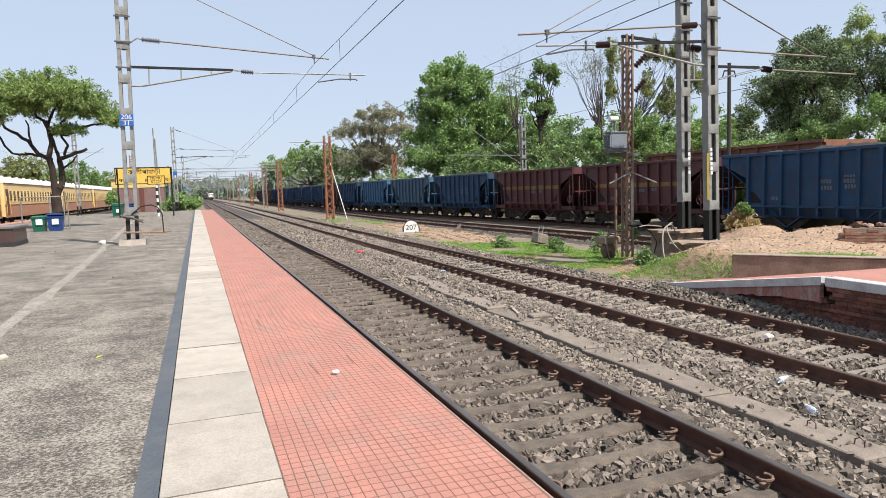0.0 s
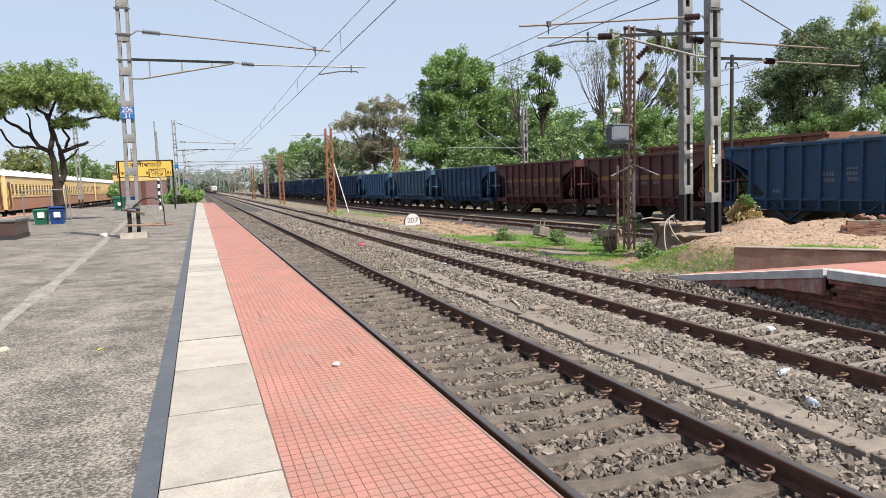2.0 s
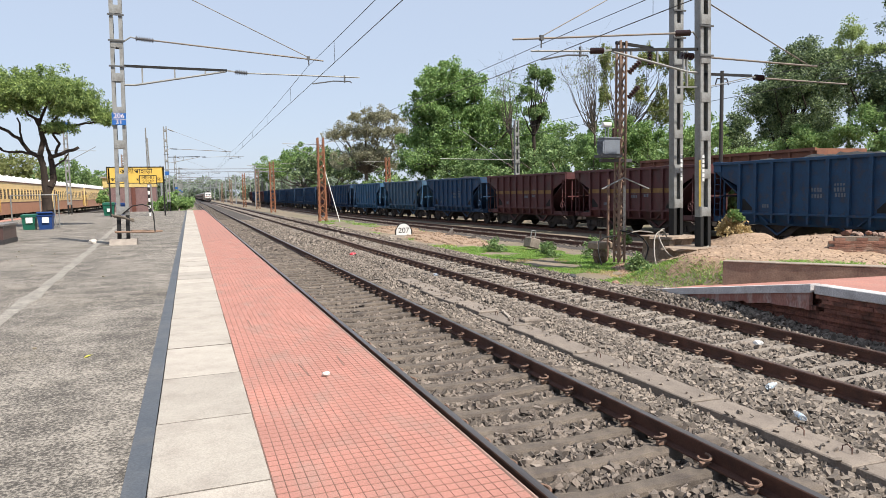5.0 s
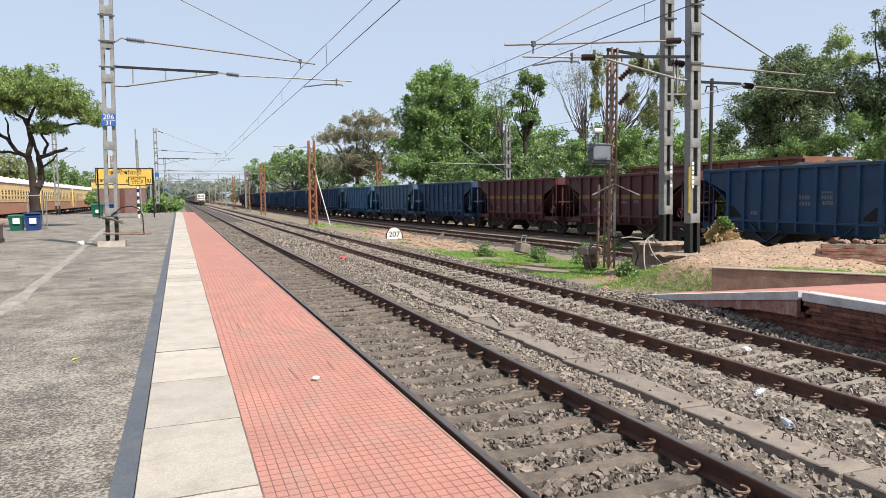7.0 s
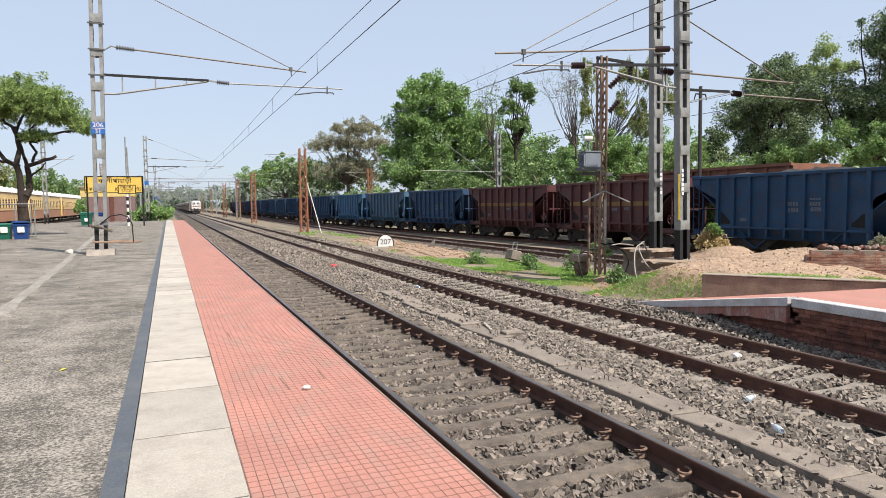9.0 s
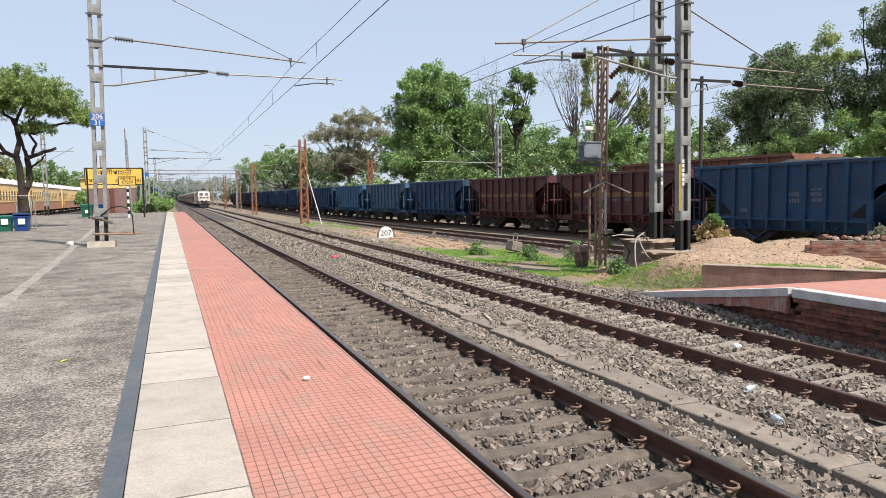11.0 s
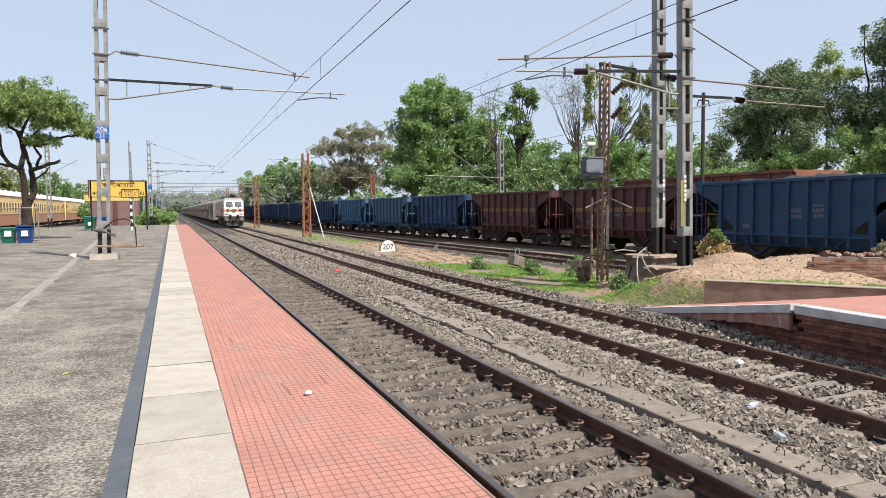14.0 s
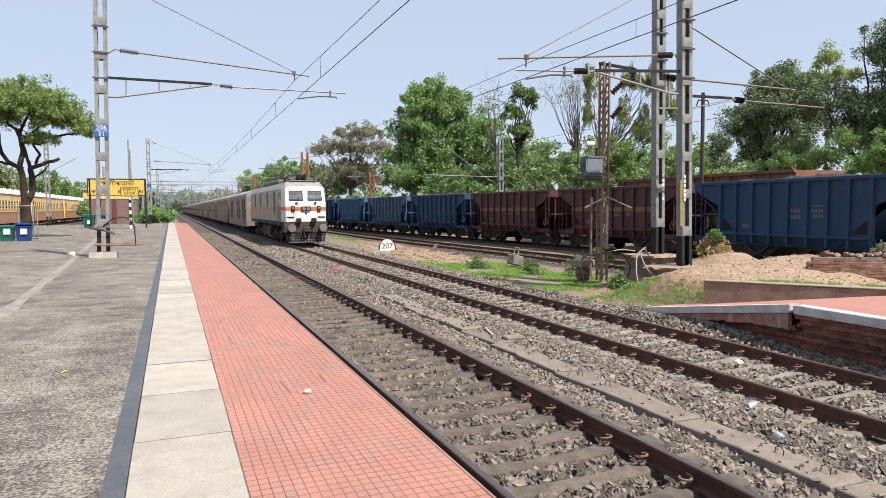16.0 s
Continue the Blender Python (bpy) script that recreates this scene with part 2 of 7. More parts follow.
class M:
    """Collects vertices and faces of one mesh."""

    def __init__(self):
        self.v, self.f = [], []

    def add(self, vs, fs):
        o = len(self.v)
        self.v += [tuple(p) for p in vs]
        self.f += [tuple(i + o for i in f) for f in fs]
        return self

    def box(self, x0, x1, y0, y1, z0, z1, c=0.0):
        if c <= 0:
            vs = [(x, y, z) for z in (z0, z1) for y in (y0, y1) for x in (x0, x1)]
            return self.add(vs, [(0, 2, 3, 1), (4, 5, 7, 6), (0, 1, 5, 4), (2, 6, 7, 3), (0, 4, 6, 2), (1, 3, 7, 5)])
        ring = lambda d, z: [(x0 + d, y0 + d, z), (x1 - d, y0 + d, z), (x1 - d, y1 - d, z), (x0 + d, y1 - d, z)]
        vs = ring(c, z0) + ring(0, z0 + c) + ring(0, z1 - c) + ring(c, z1)
        fs = [(3, 2, 1, 0), (12, 13, 14, 15)]
        for k in range(3):
            fs += [(4 * k + i, 4 * k + (i + 1) % 4, 4 * k + 4 + (i + 1) % 4, 4 * k + 4 + i) for i in range(4)]
        return self.add(vs, fs)

    def beam(self, p, q, w, h=None, up=(0, 0, 1)):
        p, q, h = Vector(p), Vector(q), h or w
        d = (q - p).normalized()
        u = Vector(up)
        if abs(d.dot(u)) > 0.95:
            u = Vector((0, 1, 0)) if abs(d.y) < 0.9 else Vector((1, 0, 0))
        s = d.cross(u).normalized()
        u = s.cross(d)
        vs = [e + s * a * w / 2 + u * b * h / 2 for e in (p, q) for a, b in ((-1, -1), (1, -1), (1, 1), (-1, 1))]
        return self.add(vs, [(0, 1, 2, 3), (7, 6, 5, 4), (0, 4, 5, 1), (1, 5, 6, 2), (2, 6, 7, 3), (3, 7, 4, 0)])

    def prism_z(self, prof, z0, z1):
        """A profile of (x, y) pairs run from z0 to z1."""
        n = len(prof)
        vs = [(x, y, z0) for x, y in prof] + [(x, y, z1) for x, y in prof]
        fs = [(i, (i + 1) % n, n + (i + 1) % n, n + i) for i in range(n)] + [tuple(range(n))[::-1], tuple(range(n, 2 * n))]
        return self.add(vs, fs)

    def cyl(self, p, q, r, r2=None, n=8, caps=True):
        p, q, r2 = Vector(p), Vector(q), r if r2 is None else r2
        d = (q - p).normalized()
        u = Vector((0, 0, 1)) if abs(d.z) < 0.95 else Vector((0, 1, 0))
        s = d.cross(u).normalized()
        u = s.cross(d)
        a = [(math.cos(2 * math.pi * i / n), math.sin(2 * math.pi * i / n)) for i in range(n)]
        vs = [p + (s * x + u * y) * r for x, y in a] + [q + (s * x + u * y) * r2 for x, y in a]
        fs = [(i, (i + 1) % n, n + (i + 1) % n, n + i) for i in range(n)]
        if caps:
            fs += [tuple(range(n))[::-1], tuple(range(n, 2 * n))]
        return self.add(vs, fs)

    def tube(self, pts, r, n=6):
        """A continuous bent pipe through the points."""
        p = [Vector(q) for q in pts]
        rings = []
        u = None
        for i in range(len(p)):
            d = (p[min(i + 1, len(p) - 1)] - p[max(i - 1, 0)]).normalized()
            if u is None:
                u = Vector((0, 0, 1)) if abs(d.z) < 0.9 else Vector((0, 1, 0))
            u = (u - d * u.dot(d)).normalized()
            w = d.cross(u)
            rings += [p[i] + (u * math.cos(2 * math.pi * k / n) + w * math.sin(2 * math.pi * k / n)) * r for k in range(n)]
        fs = [(i * n + k, i * n + (k + 1) % n, (i + 1) * n + (k + 1) % n, (i + 1) * n + k) for i in range(len(p) - 1) for k in range(n)]
        fs += [tuple(range(n))[::-1], tuple(range(len(rings) - n, len(rings)))]
        return self.add(rings, fs)

    def lathe(self, prof, n=14):
        """Turned shape about z from (z, radius) pairs."""
        vs = [(r * math.cos(2 * math.pi * k / n), r * math.sin(2 * math.pi * k / n), z) for z, r in prof for k in range(n)]
        return self.add(vs, [(i * n + k, i * n + (k + 1) % n, (i + 1) * n + (k + 1) % n, (i + 1) * n + k) for i in range(len(prof) - 1) for k in range(n)])

    def prism(self, prof, y0, y1, closed=True, taper=None):
        """A profile of (x, z) pairs run from y0 to y1."""
        n = len(prof)
        q = taper or prof
        vs = [(x, y0, z) for x, z in prof] + [(x, y1, z) for x, z in q]
        fs = [(i, (i + 1) % n, n + (i + 1) % n, n + i) for i in range(n if closed else n - 1)]
        if closed:
            fs += [tuple(range(n))[::-1], tuple(range(n, 2 * n))]
        return self.add(vs, fs)

    def prism_x(self, prof, x0, x1):
        """A profile of (y, z) pairs run from x0 to x1."""
        n = len(prof)
        vs = [(x0, y, z) for y, z in prof] + [(x1, y, z) for y, z in prof]
        fs = [(i, (i + 1) % n, n + (i + 1) % n, n + i) for i in range(n)] + [tuple(range(n))[::-1], tuple(range(n, 2 * n))]
        return self.add(vs, fs)

    def data(self, name, material, smooth=False):
        d = bpy.data.meshes.new(name)
        d.from_pydata(self.v, [], self.f)
        bm = bmesh.new()
        bm.from_mesh(d)
        bmesh.ops.recalc_face_normals(bm, faces=bm.faces)
        bm.to_mesh(d)
        bm.free()
        d.materials.append(material)
        if smooth:
            d.polygons.foreach_set("use_smooth", [True] * len(d.polygons))
        return d


def part(name, m, material, parent=None, label="", smooth=False, at=None):
    """One mesh object under a thing or a part."""
    data = m.data(name, material, smooth) if isinstance(m, M) else m
    ob = new(name, data)
    if parent:
        ob.parent = parent
    if at is not None:
        ob.matrix_basis = at
    return tagged(ob, label) if label else ob


def thing(name, at, label, category, group="", kind=""):
    ob = new(name)
    ob.empty_display_size = 0.3
    ob.matrix_basis = at
    return tagged(ob, label, category, group, kind)


def setting(name, m, material, label="", smooth=False):
    return tagged(part(name, m, material, None, "", smooth), label, "", "", "structure")


def big_mesh(name, vs, fs, material):
    """Many loose faces from arrays, with no bmesh."""
    d = bpy.data.meshes.new(name)
    d.vertices.add(len(vs))
    d.vertices.foreach_set("co", np.asarray(vs, np.float32).ravel())
    k = fs.shape[1]
    d.loops.add(fs.size)
    d.loops.foreach_set("vertex_index", fs.astype(np.int32).ravel())
    d.polygons.add(len(fs))
    d.polygons.foreach_set("loop_start", np.arange(len(fs), dtype=np.int32) * k)
    d.update(calc_edges=True)
    d.validate()
    d.shade_flat()
    d.materials.append(material)
    return d

# ---- large structure ----
PZ = 0.70          # platform level above the first track's rail top
X2, Z2 = 4.74, -0.12
PITCH = 0.55


def smooth_step(a, b, x):
    t = min(1, max(0, (x - a) / (b - a)))
    return t * t * (3 - 2 * t)


def yard_x(offset, y):
    """Centre of a yard track: parallel far off, swinging outward through a crossover towards the near end."""
    return 15.9 + offset + 4.8 * (1 - smooth_step(14, 92, y))


def siding_x(y):
    return 12.8 + 2.4 * (1 - smooth_step(4, 62, y))


def ground_height(x, y):
    z = -0.40
    if x > 6.0:
        z = -0.34 - 0.10 * smooth_step(9, 12, x)
    if x < -16.6:
        z = -0.1
    z += 0.05 * noise.noise((x * 0.4, y * 0.4, 0)) if 6.4 < x < 40 else 0
    # raised made ground beside the second platform's end
    m = smooth_step(7.4, 8.6, x) * (1 - smooth_step(12.0, 14.0, x)) * (1 - smooth_step(13.0, 16.5, y + 0.35 * (x - 9.5)))
    m *= smooth_step(0.1, 0.5, (x - 7.62) * 0.804 + (y - 11.58) * 0.594)
    z += m * (0.78 + 0.06 * noise.noise((x * 1.3, y * 1.3, 4)))
    return z


def grid_coords(spans):
    out = []
    for a, b, s in spans:
        out += list(np.arange(a, b, s))
    return out + [spans[-1][1]]


gx = grid_coords([(-3000, -300, 450), (-300, -40, 40), (-40, 6, 4), (6, 15, 0.3), (15, 40, 2.5), (40, 300, 40), (300, 3000, 450)])
gy = grid_coords([(-200, -10, 30), (-10, 3, 2), (3, 24, 0.3), (24, 60, 2), (60, 200, 10), (200, 1000, 80), (1000, 4500, 500)])
gm = M()
gm.v = [(x, y, ground_height(x, y)) for y in gy for x in gx]
W_ = len(gx)
gm.f = [(j * W_ + i, j * W_ + i + 1, (j + 1) * W_ + i + 1, (j + 1) * W_ + i) for j in range(len(gy) - 1) for i in range(W_ - 1)]
setting("ground", gm, DIRT, "dry brown earth with patches of thin grass", True)

# ballast bed of the two running lines
bxs = [-1.75, -1.45, -0.75, 0.75, 1.3, 1.75, 2.5, 3.0, 3.6, 5.9, 6.35, 7.0, 7.5]
bzs = [-0.29, -0.275, -0.275, -0.275, -0.28, -0.29, -0.27, -0.24, -0.355, -0.355, -0.34, -0.31, -0.42]
bm_ = M()
bys = grid_coords([(-12, 60, 1.0), (60, 1100, 40)])
bm_.v = [(x, y, z + (0.012 * noise.noise((x * 2, y * 2, 1)))) for y in bys for x, z in zip(bxs, bzs)]
nb = len(bxs)
bm_.f = [(j * nb + i, j * nb + i + 1, (j + 1) * nb + i + 1, (j + 1) * nb + i) for j in range(len(bys) - 1) for i in range(nb - 1)]
setting("ballast_bed", bm_, BED, "crushed stone ballast under two running lines, darkened as shade between stones", True)

# yard ballast
ym = M()
yys = grid_coords([(-12, 110, 4.0), (110, 700, 60)])
ym.v = []
for y in yys:
    t3, g = siding_x(y), yard_x(0, y)
    ym.v += [(t3 - 2.3, y, -0.50), (t3 - 1.5, y, -0.40), (t3 + 1.4, y, -0.41), ((t3 + g) / 2, y, -0.45), (g - 1.5, y, -0.47), (g + 1.7, y, -0.47), (g + 2.6, y, -0.60)]
ny = 7
ym.f = [(j * ny + i, j * ny + i + 1, (j + 1) * ny + i + 1, (j + 1) * ny + i) for j in range(len(yys) - 1) for i in range(ny - 1)]
setting("yard_ballast", ym, BED, "soiled ballast of the goods yard tracks, darkened as shade between stones", True)

RAIL_PROFILE = [(-0.070, -0.172), (0.070, -0.172), (0.070, -0.158), (0.012, -0.142), (0.012, -0.045), (0.036, -0.036), (0.036, -0.006), (0.030, 0.0),
                (-0.030, 0.0), (-0.036, -0.006), (-0.036, -0.036), (-0.012, -0.045), (-0.012, -0.142), (-0.070, -0.158)]


def rail_mesh(path):
    m = M()
    n = len(RAIL_PROFILE)
    for x, y, z in path:
        m.v += [(x + px, y, z + pz) for px, pz in RAIL_PROFILE]
    for k in range(len(path) - 1):
        m.f += [(k * n + i, k * n + (i + 1) % n, (k + 1) * n + (i + 1) % n, (k + 1) * n + i) for i in range(n)]
    return m


def head_mesh(path):
    m = M()
    for x, y, z in path:
        m.v += [(x - 0.031, y, z + 0.002), (x - 0.012, y, z + 0.004), (x + 0.012, y, z + 0.004), (x + 0.031, y, z + 0.002)]
    for k in range(len(path) - 1):
        m.f += [(4 * k + i, 4 * k + i + 1, 4 * k + 5 + i, 4 * k + 4 + i) for i in range(3)]
    return m


def sleeper_data(name, material):
    m = M()
    secs = [(-1.375, 0.108, -0.172), (-0.84, 0.104, -0.172), (-0.35, 0.072, -0.208), (0.35, 0.072, -0.208), (0.84, 0.104, -0.172), (1.375, 0.108, -0.172)]
    for x, w, z in secs:
        m.v += [(x, -w - 0.03, z - 0.14), (x, w + 0.03, z - 0.14), (x, w + 0.012, z - 0.03), (x, w - 0.012, z), (x, -w + 0.012, z), (x, -w - 0.012, z - 0.03)]
    for k in range(len(secs) - 1):
        m.f += [(6 * k + i, 6 * k + (i + 1) % 6, 6 * k + 6 + (i + 1) % 6, 6 * k + 6 + i) for i in range(6)]
    m.f += [(5, 4, 3, 2, 1, 0), tuple(range(30, 36))]
    return m.data(name, material)


def clip_data():
    """A bent spring clip, lying on the rail foot."""
    m = M()
    pts = []
    for i in range(9):
        a = radians(-60 + 285 * i / 8)
        pts.append((0.016 + 0.050 * math.cos(a), 0.060 * math.sin(a), 0.042 + 0.018 * math.sin(a * 0.5)))
    m.tube(pts, 0.0125, 6)
    m.box(-0.045, 0.05, -0.022, 0.022, -0.03, 0.005)
    return m.data("clip", RUST_LIGHT)


CLIP = clip_data()


def track(name, label, xz, ys, y_sleep, sleepers, rest_end, clips, sleeper_material, head, swing=0.0):
    """xz: function y -> (x, z) of the centre line. Sleepers near the camera are pieces; the far rest is one mesh."""
    root = thing(name, pose(0, 0, 0), label, "railway track", kind="structure")
    for sx in (-1, 1):
        path = [(xz(y)[0] + sx * 0.874, y, xz(y)[1]) for y in ys]
        rail = part("rail", rail_mesh(path), RUST, root, "rusty brown steel rail with a polished top")
        part("rail_head", head_mesh(path), head, rail)
    sd = sleeper_data("sleeper", sleeper_material)
    for k in range(sleepers):
        y = y_sleep + k * PITCH
        x, z = xz(y)
        turn = math.degrees(swing)
        s = part("sleeper", sd, None, root, at=pose(x + random.uniform(-.015, .015), y, z + random.uniform(-.006, .006), 0, 0, turn + random.uniform(-.5, .5)))
        if k < clips:
            for sx in (-1, 1):
                for side in (-1, 1):
                    part("clip", CLIP, None, s, at=pose(sx * 0.874 + side * 0.085, 0.01, -0.14, random.uniform(-8, 8), 0, (0 if side > 0 else 180) + random.uniform(-12, 12)))
    m = M()
    y = y_sleep + sleepers * PITCH
    while y < rest_end:
        x, z = xz(y)
        m.box(x - 1.37, x + 1.37, y - 0.12, y + 0.12, z - 0.3, z - 0.178)
        y += PITCH
    tagged(part("sleepers_far", m, sleeper_material, root), kind="stuff")
    return root


straight = [-12, -4, 0, 5, 12, 25, 50, 100, 300, 1100]
track("main_line", "near main line with rusty rails on soiled concrete sleepers", lambda y: (0.0, 0.0), straight, 3.9 - 24 * PITCH, 150, 230, 64, SLEEPER, SHINY)
track("second_line", "second line with dark rails on pale concrete sleepers", lambda y: (X2, Z2), straight, 5.71 - 24 * PITCH, 150, 230, 84, SLEEPER_LIGHT, DULL_HEAD)
yard_y = grid_coords([(-10, 120, 5), (120, 700, 100)])
track("yard_line", "unused yard track with rusty rails", lambda y: (siding_x(y), -0.22), yard_y, 14, 110, 200, 0, SLEEPER, DULL_HEAD)
track("goods_line", "goods line under the hopper wagons", lambda y: (yard_x(0, y), -0.28), yard_y, 14, 60, 200, 0, SLEEPER, DULL_HEAD)

# first platform
PEND = 79.6
pm = M()
pm.prism([(-16.6, PZ - 0.004), (-16.6, -0.6), (-1.90, -0.6), (-1.90, PZ - 0.12), (-1.74, PZ - 0.08), (-1.74, PZ - 0.03), (-3.5, PZ - 0.03), (-3.5, PZ - 0.004)], -25, PEND)
plat = setting("platform_1", pm, ASPHALT, "rough grey asphalt platform with worn light patches")
part("edge_line", M().box(-3.62, -3.50, -8, PEND, PZ - 0.02, PZ + 0.006), GREY_PAINT, plat, "slate grey painted strip along the paving")
# worn pale track across the asphalt
wm = M()
wpts = [(-5.15, 2.0), (-5.3, 5.0), (-5.5, 9.1), (-5.75, 16), (-6.0, 22), (-6.3, 28), (-6.7, 36), (-7.2, 46), (-7.4, 56)]
rr = random.Random(3)
prev = None
for i in range(len(wpts) - 1):
    for s in range(10):
        u = s / 10
        x = wpts[i][0] * (1 - u) + wpts[i + 1][0] * u
        y = wpts[i][1] * (1 - u) + wpts[i + 1][1] * u
        w = 0.10 + 0.06 * noise.noise((y * 0.8, 0, 7))
        row = ((x - w + rr.uniform(-.03, .03), y, PZ + 0.001), (x + w + rr.uniform(-.03, .03), y, PZ + 0.001))
        if prev:
            wm.add([*prev, row[1], row[0]], [(0, 1, 2, 3)])
        prev = row
WORN = mat("worn_cement_line", (0.41, 0.375, 0.32), (0.24, 0.22, 0.19), 5, 0.9, 0.3, 45, fine=0.45)
part("worn_line", wm, WORN, plat, "pale worn cement line on the asphalt")
far_strip = M().box(-16.6, -15.6, 30, PEND, PZ - 0.02, PZ + 0.004)
part("far_edge_paving", far_strip, TILE, plat)

# concrete slabs
y, k = -6.0, 0
rr = random.Random(5)
SLAB_DATA = {}
JOINT = M().box(-0.30, 0.30, -0.005, 0.005, -0.02, 0.0042).data("slab_joint", mat("dark_joint_dirt", (0.13, 0.11, 0.09), (0.28, 0.24, 0.2), 14, 0.95, 0.2, 60))
while y < PEND - 0.1:
    ln = rr.choice((0.62, 1.18, 1.18, 0.62, 1.2))
    if k > 66:
        ln = min(6.0, PEND - y)
    ln = min(ln, PEND - y)
    key = round(ln, 2)
    if key not in SLAB_DATA:
        SLAB_DATA[key] = M().box(-0.305, 0.305, 0.004, key - 0.011, -0.03, 0.004, 0.005).data("slab", SLAB)
    part("slab", SLAB_DATA[key], None, plat, at=pose(-3.19, y, PZ + rr.uniform(-0.002, 0.003), 0, 0, rr.uniform(-.15, .15)))
    if rr.random() < 0.7:
        part("slab_joint", JOINT, None, plat, at=pose(-3.19, y, PZ + 0.0005, 0, 0, rr.uniform(-.5, .5)))
    y += ln
    k += 1
for x, y0, ln, a in ((-2.36, 5.55, 0.42, 2.5), (-2.02, 5.75, 0.36, -2.0), (-2.62, 7.9, 0.5, 1.0)):
    part("paver_crack", M().box(-0.006, 0.006, 0, ln, 0, 0.008), GROOVE, plat, at=pose(x, y0, PZ, 0, 0, a))

# red pavers, each with small raised pads
TW, TL = 0.2925, 0.30


def paver_data():
    m = M()
    cols, rows = 5, 4
    w, l = TW / cols, TL / rows
    for i in range(cols):
        for j in range(rows):
            x0, y0 = -TW / 2 + i * w, j * l
            c = 0.0012
            o = len(m.v)
            g = 0.0014
            m.add([(x0 + g, y0 + 0.004, 0), (x0 + w - g, y0 + 0.004, 0), (x0 + w - g, y0 + l - 0.004, 0), (x0 + g, y0 + l - 0.004, 0),
                   (x0 + g + c, y0 + 0.0052, 0.006), (x0 + w - g - c, y0 + 0.0052, 0.006), (x0 + w - g - c, y0 + l - 0.0052, 0.006), (x0 + g + c, y0 + l - 0.0052, 0.006)],
                  [(4, 5, 6, 7), (0, 1, 5, 4), (1, 2, 6, 5), (2, 3, 7, 6), (3, 0, 4, 7)])
    return m.data("paver", TILE)


PAVER = paver_data()
part("paver_bed", M().box(-2.885, -1.70, -8, PEND, PZ - 0.03, PZ + 0.0036), GROOVE, plat)
n_rows = 75
for j in range(n_rows):
    for i in range(4):
        part("paver", PAVER, None, plat, at=pose(-2.88 + TW * (i + 0.5), 1.8 + TL * j, PZ - 0.0005 + random.uniform(0, 0.0012), 0, 0, random.uniform(-.12, .12)))
fm = M()
for j in [q for q in range(-n_rows - 32, int((PEND - 1.8 - n_rows * TL) / TL)) if q >= 0 or q < -n_rows]:
    for i in range(8):
        w = TW / 2
        x0, y0 = -2.88 + w * i, 1.8 + (n_rows + j) * TL
        fm.add([(x0 + 0.004, y0 + 0.004, PZ + 0.006), (x0 + w - 0.004, y0 + 0.004, PZ + 0.006), (x0 + w - 0.004, y0 + TL - 0.004, PZ + 0.006), (x0 + 0.004, y0 + TL - 0.004, PZ + 0.006)], [(0, 1, 2, 3)])
tagged(part("pavers_far", fm, TILE, plat), kind="stuff")
part("coping", M().box(-1.700, -1.685, -8, PEND, PZ - 0.05, PZ + 0.006, 0.003), EDGE_DULL, plat, "thin pale edge of the platform")

# second platform, with a ramped end
P2Y, P2Z = 8.33, 0.53
p2 = M().prism([(6.75, -0.6), (6.75, P2Z - 0.16), (6.53, P2Z - 0.16), (6.53, P2Z - 0.02), (40, P2Z - 0.02), (40, -0.6)], -25, P2Y)
plat2 = setting("platform_2", p2, BRICK_RED, "red-washed masonry platform with stepped brick courses")
part("paving", M().box(6.70, 9.4, -25, P2Y, P2Z - 0.02, P2Z), TILE, plat2)
part("grass_verge", M().box(9.4, 40, -25, P2Y, P2Z - 0.02, P2Z - 0.002), DIRT, plat2)
part("coping", M().box(6.50, 6.72, -25, P2Y - 0.03, P2Z - 0.155, P2Z + 0.004, 0.012), WHITE_EDGE, plat2, "whitewashed concrete coping")
RE = 12.6
ramp_top = lambda y: P2Z - (P2Z + 0.10) * (y - P2Y) / (RE - P2Y)
rm = M()
rm.prism_x([(P2Y, -0.6), (RE, -0.6), (RE, ramp_top(RE) - 0.02), (P2Y, P2Z - 0.02)], 6.88, 9.9)
part("ramp", rm, BRICK_RED, plat2)
part("ramp_paving", M().prism_x([(P2Y, P2Z - 0.10), (RE, ramp_top(RE) - 0.019), (RE, ramp_top(RE)), (P2Y, P2Z)], 6.72, 9.9), TILE, plat2)
part("ramp_coping", M().prism_x([(P2Y + 0.05, P2Z - 0.14), (RE, ramp_top(RE) - 0.12), (RE, ramp_top(RE) + 0.004), (P2Y + 0.05, P2Z + 0.004)], 6.50, 6.72), WHITE_EDGE, plat2, "whitewashed sloping coping")
PLASTER = mat("chipped_pink_plaster", (0.50, 0.25, 0.20), (0.36, 0.15, 0.12), 5, 0.9, 0.6, 30, stain=(0.60, 0.50, 0.46), sscale=3.4, samt=0.7, stretch=(1, 1.6, 0.5), placed=True)
rr = random.Random(31)
edge = []
yy = P2Y + 0.10
while yy < RE - 0.5:
    u = (yy - P2Y) / (RE - P2Y)
    edge.append((yy, max(-0.36, 0.10 - 0.10 * smooth_step(0.1, 0.45, u) - 0.40 * smooth_step(0.45, 0.62, u)) + rr.uniform(-0.025, 0.025)))
    yy += rr.uniform(0.10, 0.24)
plm = M()
for (ya, za), (yb, zb) in zip(edge[:-1], edge[1:]):
    plm.prism_x([(ya, za), (yb, zb), (yb, ramp_top(yb) - 0.12), (ya, ramp_top(ya) - 0.12)], 6.535, 6.63)
part("broken_plaster", plm, PLASTER, plat2, "chipped pink plaster with whitish streaks")
